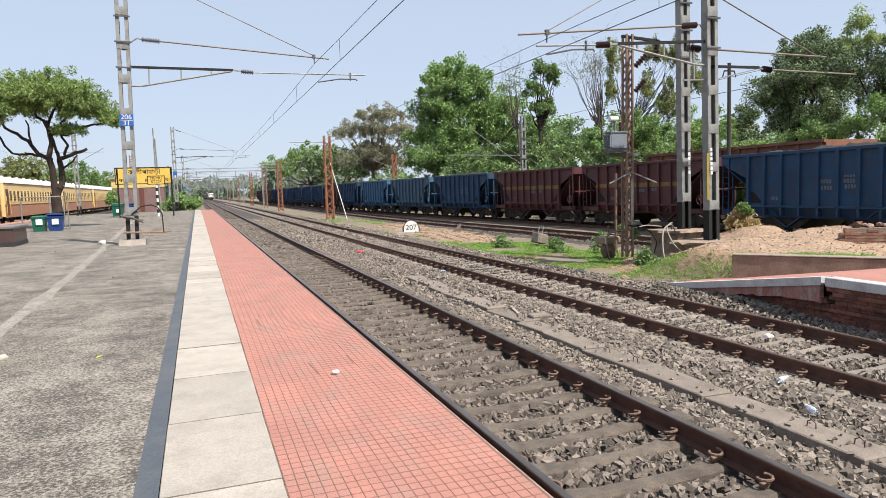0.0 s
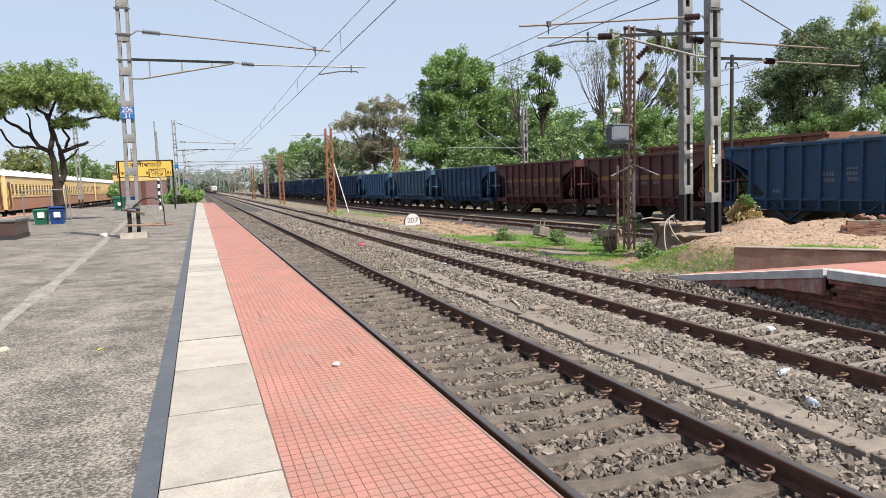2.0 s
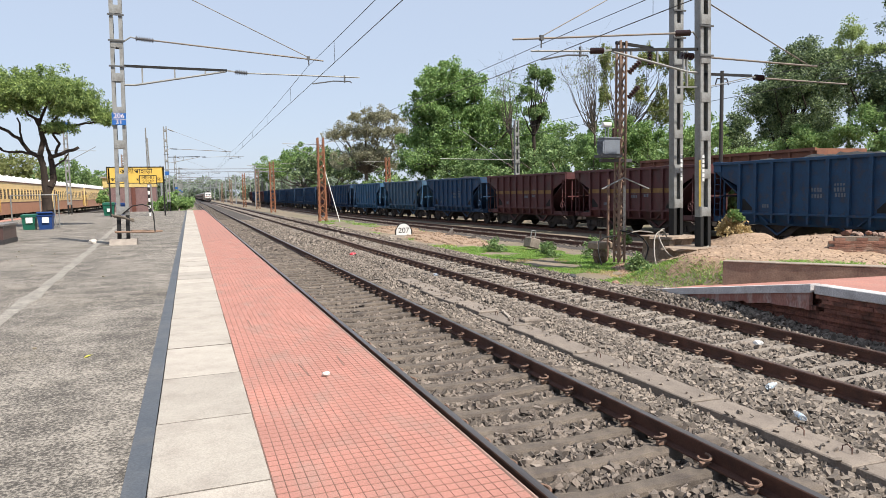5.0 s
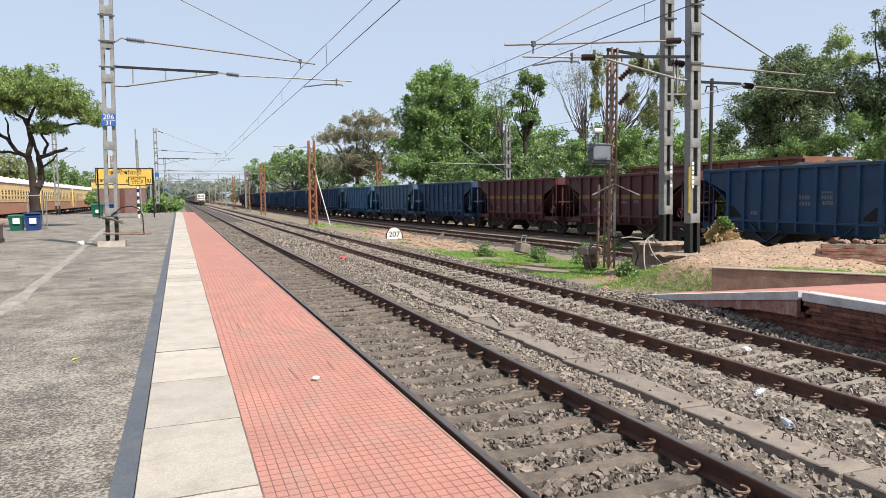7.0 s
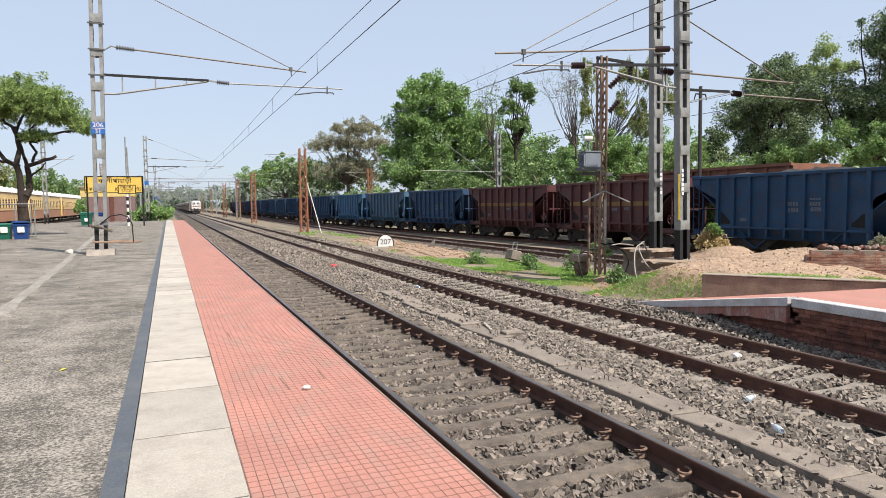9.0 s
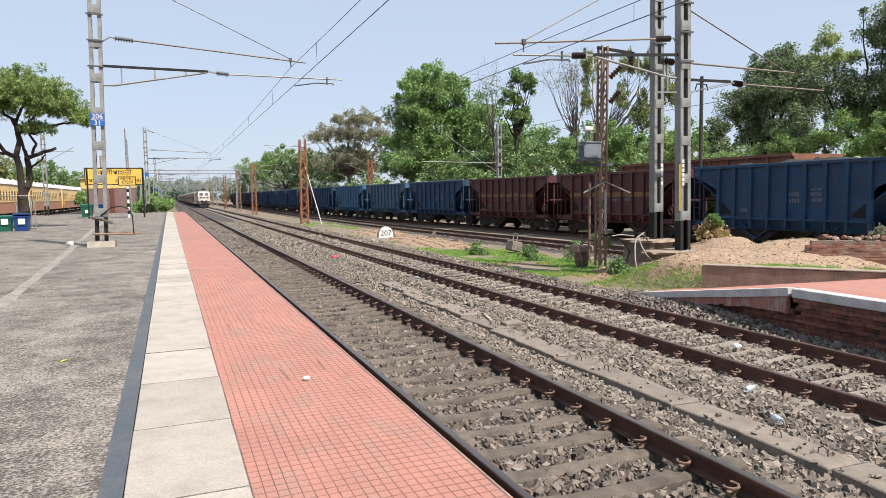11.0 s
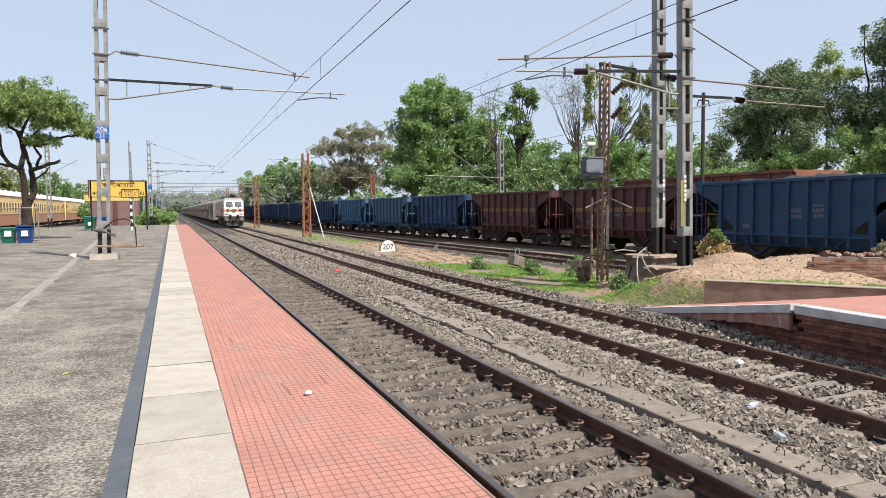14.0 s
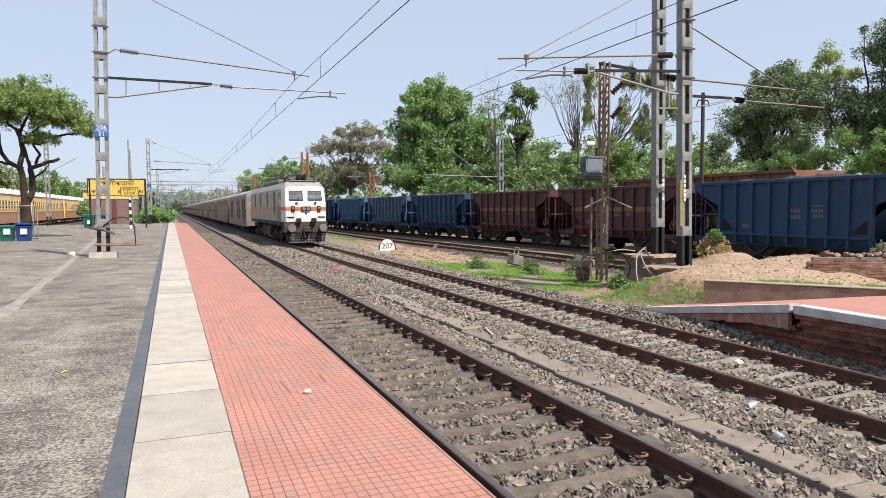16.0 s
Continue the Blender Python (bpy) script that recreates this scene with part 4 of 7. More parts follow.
def locomotive():
    """Front at y = 0, body towards +y; origin on the rail level."""
    e = thing("electric_locomotive", pose(0, 0, 0), "white electric locomotive with an orange-red band, darker stained sides", "locomotive")
    hw, L = 1.40, 19.6
    low, eave, top = 1.50, 3.62, 4.12
    brk = 2.62
    body = M()
    sec = lambda y, w, s, t: [(-w, y, s), (-w, y, brk), (-w, y, eave), (-w + 0.30, y, t - 0.10), (-0.5, y, t), (0.5, y, t), (w - 0.30, y, t - 0.10), (w, y, eave), (w, y, brk), (w, y, s)]
    f0 = [(-1.27, 0.02, low), (-1.27, 0.0, brk), (-1.23, 0.30, eave), (-1.0, 0.34, eave + 0.09), (-0.45, 0.36, eave + 0.13), (0.45, 0.36, eave + 0.13), (1.0, 0.34, eave + 0.09), (1.23, 0.30, eave), (1.27, 0.0, brk), (1.27, 0.02, low)]
    rows = [f0, sec(0.95, hw, low, top), sec(1.9, hw, low, top), sec(L - 1.0, hw, low, top), [(x, L - y, z) for x, y, z in f0]]
    for r in rows:
        body.v += r
    body.f = [tuple(range(10)), tuple(range(49, 39, -1))]
    front, side = M(), M()
    front.v = list(body.v[:20])
    front.f = [(0, 1, 8, 9), (1, 2, 7, 8), (2, 3, 4, 5, 6, 7)] + [(i, i + 1, 10 + i + 1, 10 + i) for i in (0, 1, 7, 8)]
    part("cab_front", front, LOCO_WHITE, e, "white cab front")
    cap = M()
    cap.v = list(body.v[:20])
    cap.f = [(i, i + 1, 10 + i + 1, 10 + i) for i in range(2, 7)]
    part("cab_roof", cap, ROOF_GREY, e, "dusty grey sloping cab roof")
    side.v = list(body.v[10:])
    for k in range(3):
        side.f += [(10 * k + i, 10 * k + i + 1, 10 * k + 11 + i, 10 * k + 10 + i) for i in (0, 1, 7, 8)]
    side.f += [tuple(range(39, 29, -1))]
    roof_skin = M()
    roof_skin.v = list(side.v)
    for k in range(3):
        roof_skin.f += [(10 * k + i, 10 * k + i + 1, 10 * k + 11 + i, 10 * k + 10 + i) for i in range(2, 7)]
    part("roof", roof_skin, ROOF_GREY, e)
    part("body_side", side, LOCO_GREY, e, "stained ivory body side, darker than the cab front")
    # faces of the cab front tilt back above the waist
    slope = 0.30 / (eave - brk)
    for sx in (-1, 1):
        wx0, wx1 = sx * 0.19, sx * 1.00
        x0, x1 = min(wx0, wx1), max(wx0, wx1)
        zz = lambda z: slope * (z - brk)
        fr = M().add([(x0 - 0.06, zz(2.83) - 0.03, 2.83), (x1 + 0.06, zz(2.83) - 0.03, 2.83), (x1 + 0.02, zz(3.47) - 0.03, 3.47), (x0 - 0.02, zz(3.47) - 0.03, 3.47),
                      (x0 - 0.06, zz(2.83) + 0.05, 2.83), (x1 + 0.06, zz(2.83) + 0.05, 2.83), (x1 + 0.02, zz(3.47) + 0.05, 3.47), (x0 - 0.02, zz(3.47) + 0.05, 3.47)],
                     [(0, 1, 2, 3), (0, 1, 5, 4), (1, 2, 6, 5), (2, 3, 7, 6), (3, 0, 4, 7)])
        win = part("windscreen_frame", fr, BLACK, e)
        part("windscreen", M().add([(x0, zz(2.89) - 0.036, 2.89), (x1, zz(2.89) - 0.036, 2.89), (x1 - 0.03, zz(3.41) - 0.036, 3.41), (x0 + 0.03, zz(3.41) - 0.036, 3.41)], [(0, 1, 2, 3)]), mat("hazy_windscreen_glass", (0.22, 0.24, 0.26), (0.15, 0.165, 0.18), 3, 0.15, 0, 20, fine=0.1), win)
        grille = M()
        for i in range(7):
            z = 2.93 + i * 0.074
            grille.cyl((x0, zz(z) - 0.05, z), (x1, zz(z) - 0.05, z), 0.008, n=5)
        for i in range(4):
            x = x0 + (x1 - x0) * i / 3
            grille.cyl((x, zz(2.89) - 0.05, 2.89), (x, zz(3.41) - 0.05, 3.41), 0.008, n=5)
        part("window_grille", grille, GALV, win)
        part("wiper", M().cyl(((x0 + x1) / 2, zz(2.72) - 0.06, 2.72), ((x0 + x1) / 2 + 0.2, zz(3.15) - 0.06, 3.15), 0.012, n=5).box((x0 + x1) / 2 - 0.08, (x0 + x1) / 2 + 0.08, -0.05, 0.08, 2.64, 2.72), BLACK, e)
        lampm = M().box(sx * 0.82 - 0.11, sx * 0.82 + 0.11, -0.05, 0.03, 2.12, 2.50, 0.02)
        mk = part("marker_lamp", lampm, BLACK, e)
        part("lens", M().cyl((sx * 0.82, -0.055, 2.38), (sx * 0.82, -0.045, 2.38), 0.07, n=14), LAMP, mk)
        part("lens", M().cyl((sx * 0.82, -0.055, 2.21), (sx * 0.82, -0.045, 2.21), 0.06, n=14), mat("red_lamp_lens", (0.3, 0.02, 0.02), None, 3, 0.2, 0, 30), mk)
        bf = M().cyl((sx * 0.98, -0.62, 1.12), (sx * 0.98, -0.56, 1.12), 0.25, n=22)
        bf.cyl((sx * 0.98, -0.56, 1.12), (sx * 0.98, 0.05, 1.12), 0.13, 0.18, 14)
        part("buffer", bf, mat("grey_buffer_steel", (0.25, 0.24, 0.23), None, 4, 0.5, 0.1, 30), e, "round grey buffer")
        part("bracket", M().box(sx * 0.48 - 0.14, sx * 0.48 + 0.14, -0.25, 0.03, 1.42, 1.72, 0.03), BLACK, e)
    hl = part("headlamp", M().box(-0.3, 0.3, -0.07, 0.03, 2.16, 2.46, 0.04), BLACK, e)
    for x in (-0.14, 0.14):
        part("lens", M().cyl((x, -0.085, 2.31), (x, -0.07, 2.31), 0.115, n=18), LAMP, hl)
    band = M()
    band.box(-1.272, 1.272, -0.004, 0.03, 2.20, 2.42)
    for s in (-1, 1):
        band.box(min(s * hw, s * (hw + 0.006)), max(s * hw, s * (hw + 0.006)), 1.0, L - 1.0, 2.22, 2.44)
        band.add([(s * 1.277, 0.0, 2.20), (s * (hw + 0.005), 0.95, 2.22), (s * (hw + 0.005), 0.95, 2.44), (s * 1.277, 0.0, 2.42)], [(0, 1, 2, 3)])
    part("band", band, LOCO_BAND, e, "orange-red waist band")
    for x0, x1, z0, z1 in ((-1.2, -0.75, 1.74, 1.82), (0.75, 1.22, 1.74, 1.82), (-0.06, 0.06, 1.98, 2.09)):
        part("number_bar", M().box(x0, x1, -0.008, 0.02, z0, z1), BLACK, e)
    GRIME = mat("dusty_brown_underframe", (0.10, 0.075, 0.06), (0.055, 0.042, 0.036), 3, 0.9, 0.3, 30)
    part("valance", M().box(-1.36, 1.36, 0.03, 0.9, 0.80, 1.50, 0.03), GRIME, e)
    bh = M().box(-0.2, 0.2, -0.45, 0.1, 0.85, 1.15, 0.04)
    for x in (-0.55, -0.38, 0.4, 0.6):
        bh.tube([(x, -0.1, 1.05), (x * 1.02, -0.28, 0.8), (x * 0.97, -0.2, 0.5)], 0.035, 6)
    part("coupling_hoses", bh, BOGIE, e)
    part("hose_end", M().tube([(-0.25, -0.2, 1.0), (-0.2, -0.35, 0.75), (-0.12, -0.3, 0.5)], 0.04, 6), mat("red_hose", (0.35, 0.05, 0.05), None, 3, 0.6, 0, 30), e)
    part("guard_plate", M().add([(-1.3, 0.1, 0.8), (1.3, 0.1, 0.8), (1.15, -0.15, 0.16), (-1.15, -0.15, 0.16)], [(0, 1, 2, 3)]), BLACK, e)
    cg = M()
    for i in range(14):
        x = -1.15 + 2.3 * i / 13
        cg.beam((x * 1.1, 0.05, 0.75), (x, -0.2, 0.16), 0.025)
    for z in (0.2, 0.36, 0.52):
        cg.beam((-1.2, -0.17 + (z - 0.16) * 0.35, z), (1.2, -0.17 + (z - 0.16) * 0.35, z), 0.03)
    part("cowcatcher", cg, mat("grey_guard_steel", (0.20, 0.19, 0.18), None, 4, 0.7, 0.1, 30), e)
    for s in (-1, 1):
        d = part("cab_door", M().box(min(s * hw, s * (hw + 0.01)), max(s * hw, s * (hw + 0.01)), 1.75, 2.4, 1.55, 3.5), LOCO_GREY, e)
        part("door_window", M().box(min(s * (hw + 0.01), s * (hw + 0.014)), max(s * (hw + 0.01), s * (hw + 0.014)), 1.88, 2.27, 2.75, 3.35), GLASS_DARK, d)
        part("cab_window", M().box(min(s * hw, s * (hw + 0.008)), max(s * hw, s * (hw + 0.008)), 1.1, 1.6, 2.8, 3.4), GLASS_DARK, e)
        part("handrail", M().cyl((s * (hw + 0.06), 1.68, 1.2), (s * (hw + 0.06), 1.68, 2.6), 0.02, n=6).cyl((s * (hw + 0.06), 2.47, 1.2), (s * (hw + 0.06), 2.47, 2.6), 0.02, n=6), GALV, e)
        for y in (4.0, 7.5, 11.5, 15.0):
            part("side_grille", M().box(min(s * hw, s * (hw + 0.01)), max(s * hw, s * (hw + 0.01)), y - 0.28, y + 0.28, 2.5 if y > 5 else 2.0, 3.5), mat("dark_louvre", (0.05, 0.05, 0.05), None, 4, 0.7, 0.3, 40), e)
    eq = M().box(-0.75, 0.75, 1.3, 2.5, top - 0.03, top + 0.22, 0.06).box(-0.9, 0.9, 6.0, 13.5, top - 0.03, top + 0.28, 0.08)
    part("roof_equipment", eq, GALV_DARK, e)
    roofm = M()
    roofm.box(-0.8, 0.8, 0.75, L - 1, top - 0.02, top + 0.02)
    part("roof_walk", roofm, ROOF_GREY, e)
    part("horn", M().cyl((-0.25, 1.0, top + 0.3), (-0.25, 0.75, top + 0.3), 0.05, 0.14, 10).cyl((0.1, 1.0, top + 0.3), (0.1, 0.75, top + 0.3), 0.05, 0.14, 10).box(-0.4, 0.25, 0.95, 1.15, top, top + 0.35), BLACK, e)
    pf = part("pantograph", M().box(-0.6, 0.6, 3.2, 5.2, top + 0.3, top + 0.36).beam((-0.5, 5.0, top + 0.35), (-0.35, 3.6, top + 0.5), 0.05).beam((0.5, 5.0, top + 0.35), (0.35, 3.6, top + 0.5), 0.05).beam((-0.95, 4.2, top + 0.55), (0.95, 4.2, top + 0.55), 0.06), GALV_DARK, e)
    up = M().beam((-0.5, 16.4, top + 0.3), (-0.15, 14.6, top + 1.0), 0.05).beam((0.5, 16.4, top + 0.3), (0.15, 14.6, top + 1.0), 0.05)
    up.beam((-0.15, 14.6, top + 1.0), (-0.3, 16.0, top + 1.6), 0.04).beam((0.15, 14.6, top + 1.0), (0.3, 16.0, top + 1.6), 0.04).beam((-0.95, 16.0, top + 1.62), (0.95, 16.0, top + 1.62), 0.06)
    part("raised_pantograph", up, GALV_DARK, e)
    for x, y in ((-0.5, 3.3), (0.5, 3.3), (-0.5, 5.1), (0.5, 5.1)):
        part("insulator", M().cyl((x, y, top), (x, y, top + 0.32), 0.08, n=8), INSUL, pf)
    ubx = M().box(-1.2, 1.2, 7.6, 12.0, 0.35, 1.1, 0.05)
    part("transformer_tank", ubx, GRIME, e)
    for y in (3.6, 5.5, 14.1, 16.0):
        bogie(e, y, 1.9, 1.05)
    part("skirt_frame", M().box(-1.36, 1.36, 1.0, L - 1.0, 1.25, 1.5), GRIME, e)
    return e


loco = locomotive()
EXP_GROUP = "coaches of the arriving express"
power = coach("generator_coach", "dusty grey generator coach behind the locomotive", EXP_GROUP, 21.0, COACH_GREY, COACH_GREY, COACH_RED, ROOF_GREY, 5, 1.1, 1.55)
for sx in (-1, 1):
    for y in (-8.2, -6.6, -3.2, -1.4, 4.6, 6.4):
        part("louvre_panel", M().box(min(sx * 1.55, sx * 1.575), max(sx * 1.55, sx * 1.575), y - 0.42, y + 0.42, 1.35, 3.25), mat("dark_brown_louvre", (0.10, 0.075, 0.06), (0.06, 0.048, 0.04), 4, 0.8, 0.3, 40), power, "dark dusty louvre panel")
red = coach("express_coach", "dusty red-brown express coach with dark windows", EXP_GROUP, 23.5, COACH_RED, COACH_RED, COACH_GREY, ROOF_GREY, 14, 0.7, 1.58)
moving = [(loco, 0.0), (power, 20.6 + 10.5)]
yo = 20.6 + 21.0 + 11.9
moving.append((red, yo))
for k in range(15):
    yo += 23.7
    moving.append((copy_thing(red, pose(0, 0, 0)), yo))

# ---- retaining wall and rubble wall ----
rw = thing("retaining_wall", pose(7.62, 11.58, 0, 0, 0, math.degrees(math.atan2(-2.3, 1.7))), "low stained plaster retaining wall beside the platform ramp", "wall")
wseg = M()
n = 12
for i in range(n + 1):
    x = 5.6 * i / n
    j = 0.012 * noise.noise((i * 1.7, 3, 3))
    wseg.v += [(x, 0.0 + j, -0.4), (x, 0.24, -0.4), (x, 0.24, 0.555 + j * 0.6), (x, 0.0 + j, 0.55 + j)]
for i in range(n):
    wseg.f += [(4 * i + k, 4 * i + (k + 1) % 4, 4 * i + 4 + (k + 1) % 4, 4 * i + 4 + k) for k in range(4)]
wseg.f += [(3, 2, 1, 0), (4 * n, 4 * n + 1, 4 * n + 2, 4 * n + 3)]
part("wall_body", wseg, BROWNWALL, rw)
part("wall_cap", M().box(0.0, 5.6, -0.015, 0.26, 0.556, 0.585, 0.008), mat("pale_cement_cap", (0.42, 0.35, 0.28), (0.3, 0.25, 0.2), 5, 0.9, 0.4, 40), rw)

bw = thing("broken_brick_wall", pose(11.15, 11.75, 0.47, 0, 0, -38), "broken low brick wall with rubble on top", "wall")
RAWBRICK = mat("raw_red_brick", (0.40, 0.20, 0.135), (0.27, 0.12, 0.085), 6, 0.9, 0.6, 40, rand=0.25, stain=(0.46, 0.34, 0.26), sscale=4, samt=0.7, placed=True)
part("mortar_core", M().box(0.03, 3.4, 0.008, 0.32, -0.3, 0.48), mat("lime_mortar", (0.36, 0.28, 0.22), None, 6, 0.95, 0.5, 40), bw)
BR = M().box(0, 0.225, 0, 0.108, 0, 0.068, 0.006).data("brick", RAWBRICK)
rr = random.Random(11)
for c in range(9):
    top_cut = 3.4 if c < 7 else 3.4 - rr.uniform(0.3, 0.9)
    x = -0.114 if c % 2 else 0.0
    while x < top_cut:
        if not (c == 8 and rr.random() < 0.45):
            part("brick", BR, None, bw, at=pose(x, rr.uniform(-.006, .006), -0.2 + c * 0.073, rr.uniform(-1, 1), rr.uniform(-1, 1), rr.uniform(-1, 1)))
        x += 0.230


def rock_data(seed, material, r=1.0, sub=2):
    bm = bmesh.new()
    bmesh.ops.create_icosphere(bm, subdivisions=sub, radius=r)
    for v in bm.verts:
        k = 1 + 0.35 * noise.noise(v.co * 1.3 + Vector((seed * 7.1, seed, 0)))
        v.co = Vector((v.co.x * k, v.co.y * k * 0.8, v.co.z * k * 0.6))
    d = bpy.data.meshes.new("rock")
    bm.to_mesh(d)
    bm.free()
    d.materials.append(material)
    return d


RUBBLE = mat("pale_rubble", (0.46, 0.33, 0.26), (0.34, 0.22, 0.17), 4, 0.9, 0.5, 30)
for i in range(22):
    part("rubble", rock_data(i, RUBBLE if i % 3 else RAWBRICK, 1, 1), None, bw, at=pose(0.3 + i * 0.14, rr.uniform(.06, .26), 0.50 + rr.uniform(0, .07), rr.uniform(-30, 30), rr.uniform(-30, 30), rr.uniform(0, 180)) @ Matrix.Scale(rr.uniform(0.07, 0.15), 4))


# ---- overhead line ----
def insulator(parent, p, q, r, material, sheds=6):
    p, q = Vector(p), Vector(q)
    m = M().cyl(p, q, r * 0.4, n=10)
    for i in range(sheds):
        a = p.lerp(q, (i + 0.3) / sheds)
        b = p.lerp(q, (i + 0.85) / sheds)
        m.cyl(a, b, r, r * 0.55, 14)
    return part("insulator", m, material, parent)


def twin_mast(name, at, label, height, width, depth, dark_base, paint, side=None, plate="", lean=(0, 0)):
    """Two channels joined by batten plates; stands on a footing."""
    t = thing(name, at @ pose(0, 0, 0, lean[0], lean[1]), label, "railway mast", "overhead line masts")
    cw = 0.105
    for s in (-1, 1):
        x = s * (width / 2 - cw / 2)
        o, i, d = x + s * cw / 2, x - s * cw / 2, depth / 2
        cprof = [(i, -d), (o, -d), (o, d), (i, d), (i, d - 0.014), (o - s * 0.014, d - 0.014), (o - s * 0.014, -d + 0.014), (i, -d + 0.014)]
        ch = M().prism_z(cprof, dark_base, height)
        c = part("channel", ch, paint, t)
        part("painted_foot", M().prism_z(cprof, -0.1, dark_base), BLACK, c, "black-painted foot")
    bat = M().box(-width / 2 + 0.02, width / 2 - 0.02, -depth / 2 - 0.014, -depth / 2 - 0.003, 0, 0.26).data("batten", paint)
    k = 0
    z = dark_base - 0.28 + 0.3
    while z < height - 0.3:
        for yy in (0, depth + 0.017):
            part("batten", bat, None, t, at=pose(0, yy, z))
        z += 1.06
    for i in range(3):
        z = 0.58 * height + i * 0.8
        part("clamp", M().box(-width / 2 - 0.05, width / 2 + 0.06, -depth / 2 - 0.045, -depth / 2 - 0.016, z, z + 0.05), GALV_DARK, t)
    return t


def text_on(parent, name, body, size, at, material, align="CENTER"):
    cu = bpy.data.curves.new(name, "FONT")
    cu.body, cu.size, cu.extrude = body, size, 0.003
    cu.align_x, cu.align_y = align, "CENTER"
    cu.materials.append(material)
    ob = new(name, cu)
    ob.parent = parent
    ob.matrix_basis = at
    return ob


PALE_PINK = mat("pale_plate_lettering", (0.85, 0.72, 0.66), None, 4, 0.6, 0, 40, fine=0.05)


def cantilever(t, f, metal, stay, rod_top, clamp, beam, strut, reg, arm):
    """Bracket assembly on a mast; every pair is (distance from the mast towards the track, height)."""
    at = lambda p: (f * p[0], 0, p[1])
    k = arm[2]
    mid = lambda p, q, u: (p[0] + (q[0] - p[0]) * u, p[1] + (q[1] - p[1]) * u)
    b = part("bracket_beam", M().beam(at((0.18, beam[0])), at((beam[2], beam[1])), 0.06, 0.075), BLACK, t)
    foot = (0.18, strut)
    part("bracket_strut", M().tube([at(foot), at((0.5, strut + 0.01)), at((beam[2] - 0.05, beam[1] - 0.04))], 0.032, 8), GALV, t)
    for u in (0.17, 0.48, 0.78):
        p = mid((0.18, beam[0]), (beam[2], beam[1]), u)
        part("bracket_post", M().beam(at(p), at((p[0], max(strut, strut + (beam[1] - 0.04 - strut) * (p[0] - 0.5) / (beam[2] - 0.55)))), 0.045), GALV, b)
    part("clevis", M().beam(at((beam[2], beam[1])), at((beam[2] + 0.26, beam[1] - 0.03)), 0.045), GALV, t)
    p, q = (beam[2] + 0.26, beam[1] - 0.03), (beam[2] + 0.66, beam[1] - 0.05)
    insulator(t, at(p), at(q), 0.088, metal, 7)
    part("register_tube", M().cyl(at(q), at(reg), 0.024, n=8), GALV, t)
    part("arm_clip", M().box(f * arm[0] - 0.02, f * arm[0] + 0.02, -0.03, 0.03, arm[1] - 0.06, arm[1] + 0.20), GALV_DARK, t)
    part("steady_arm", M().tube([at((arm[0] - k * 0.25, arm[1] - 0.06)), at((arm[0] - k * 0.2, arm[1] - 0.01)), at((arm[0] + k * 0.4, arm[1] - 0.03)), at((arm[0] + k * 1.15, arm[1] - 0.17))], 0.022, 6), GALV_DARK, t)
    s0 = mid(stay[0], stay[1], 0.09)
    insulator(t, at(stay[0]), at(s0), 0.088, metal, 7)
    part("stay_tube", M().cyl(at(s0), at(stay[1]), 0.026, n=8), TUBE, t)
    part("stay_link", M().tube([at((0.18, stay[0][1] - 0.14)), at((stay[0][0] * 0.75, stay[0][1] + 0.03)), at(stay[0])], 0.025, 6), GALV, t)
    part("stay_rod", M().cyl((0, 0, rod_top), at((clamp[0], clamp[1] + 0.06)), 0.015, n=6), TUBE, t)
    part("wire_clamp", M().cyl(at((clamp[0], clamp[1] + 0.04)), at((clamp[0] + 0.02, clamp[1] - 0.22)), 0.02, n=6).box(f * clamp[0] - 0.05, f * clamp[0] + 0.05, -0.04, 0.04, clamp[1] - 0.04, clamp[1] + 0.09), GALV_DARK, t)


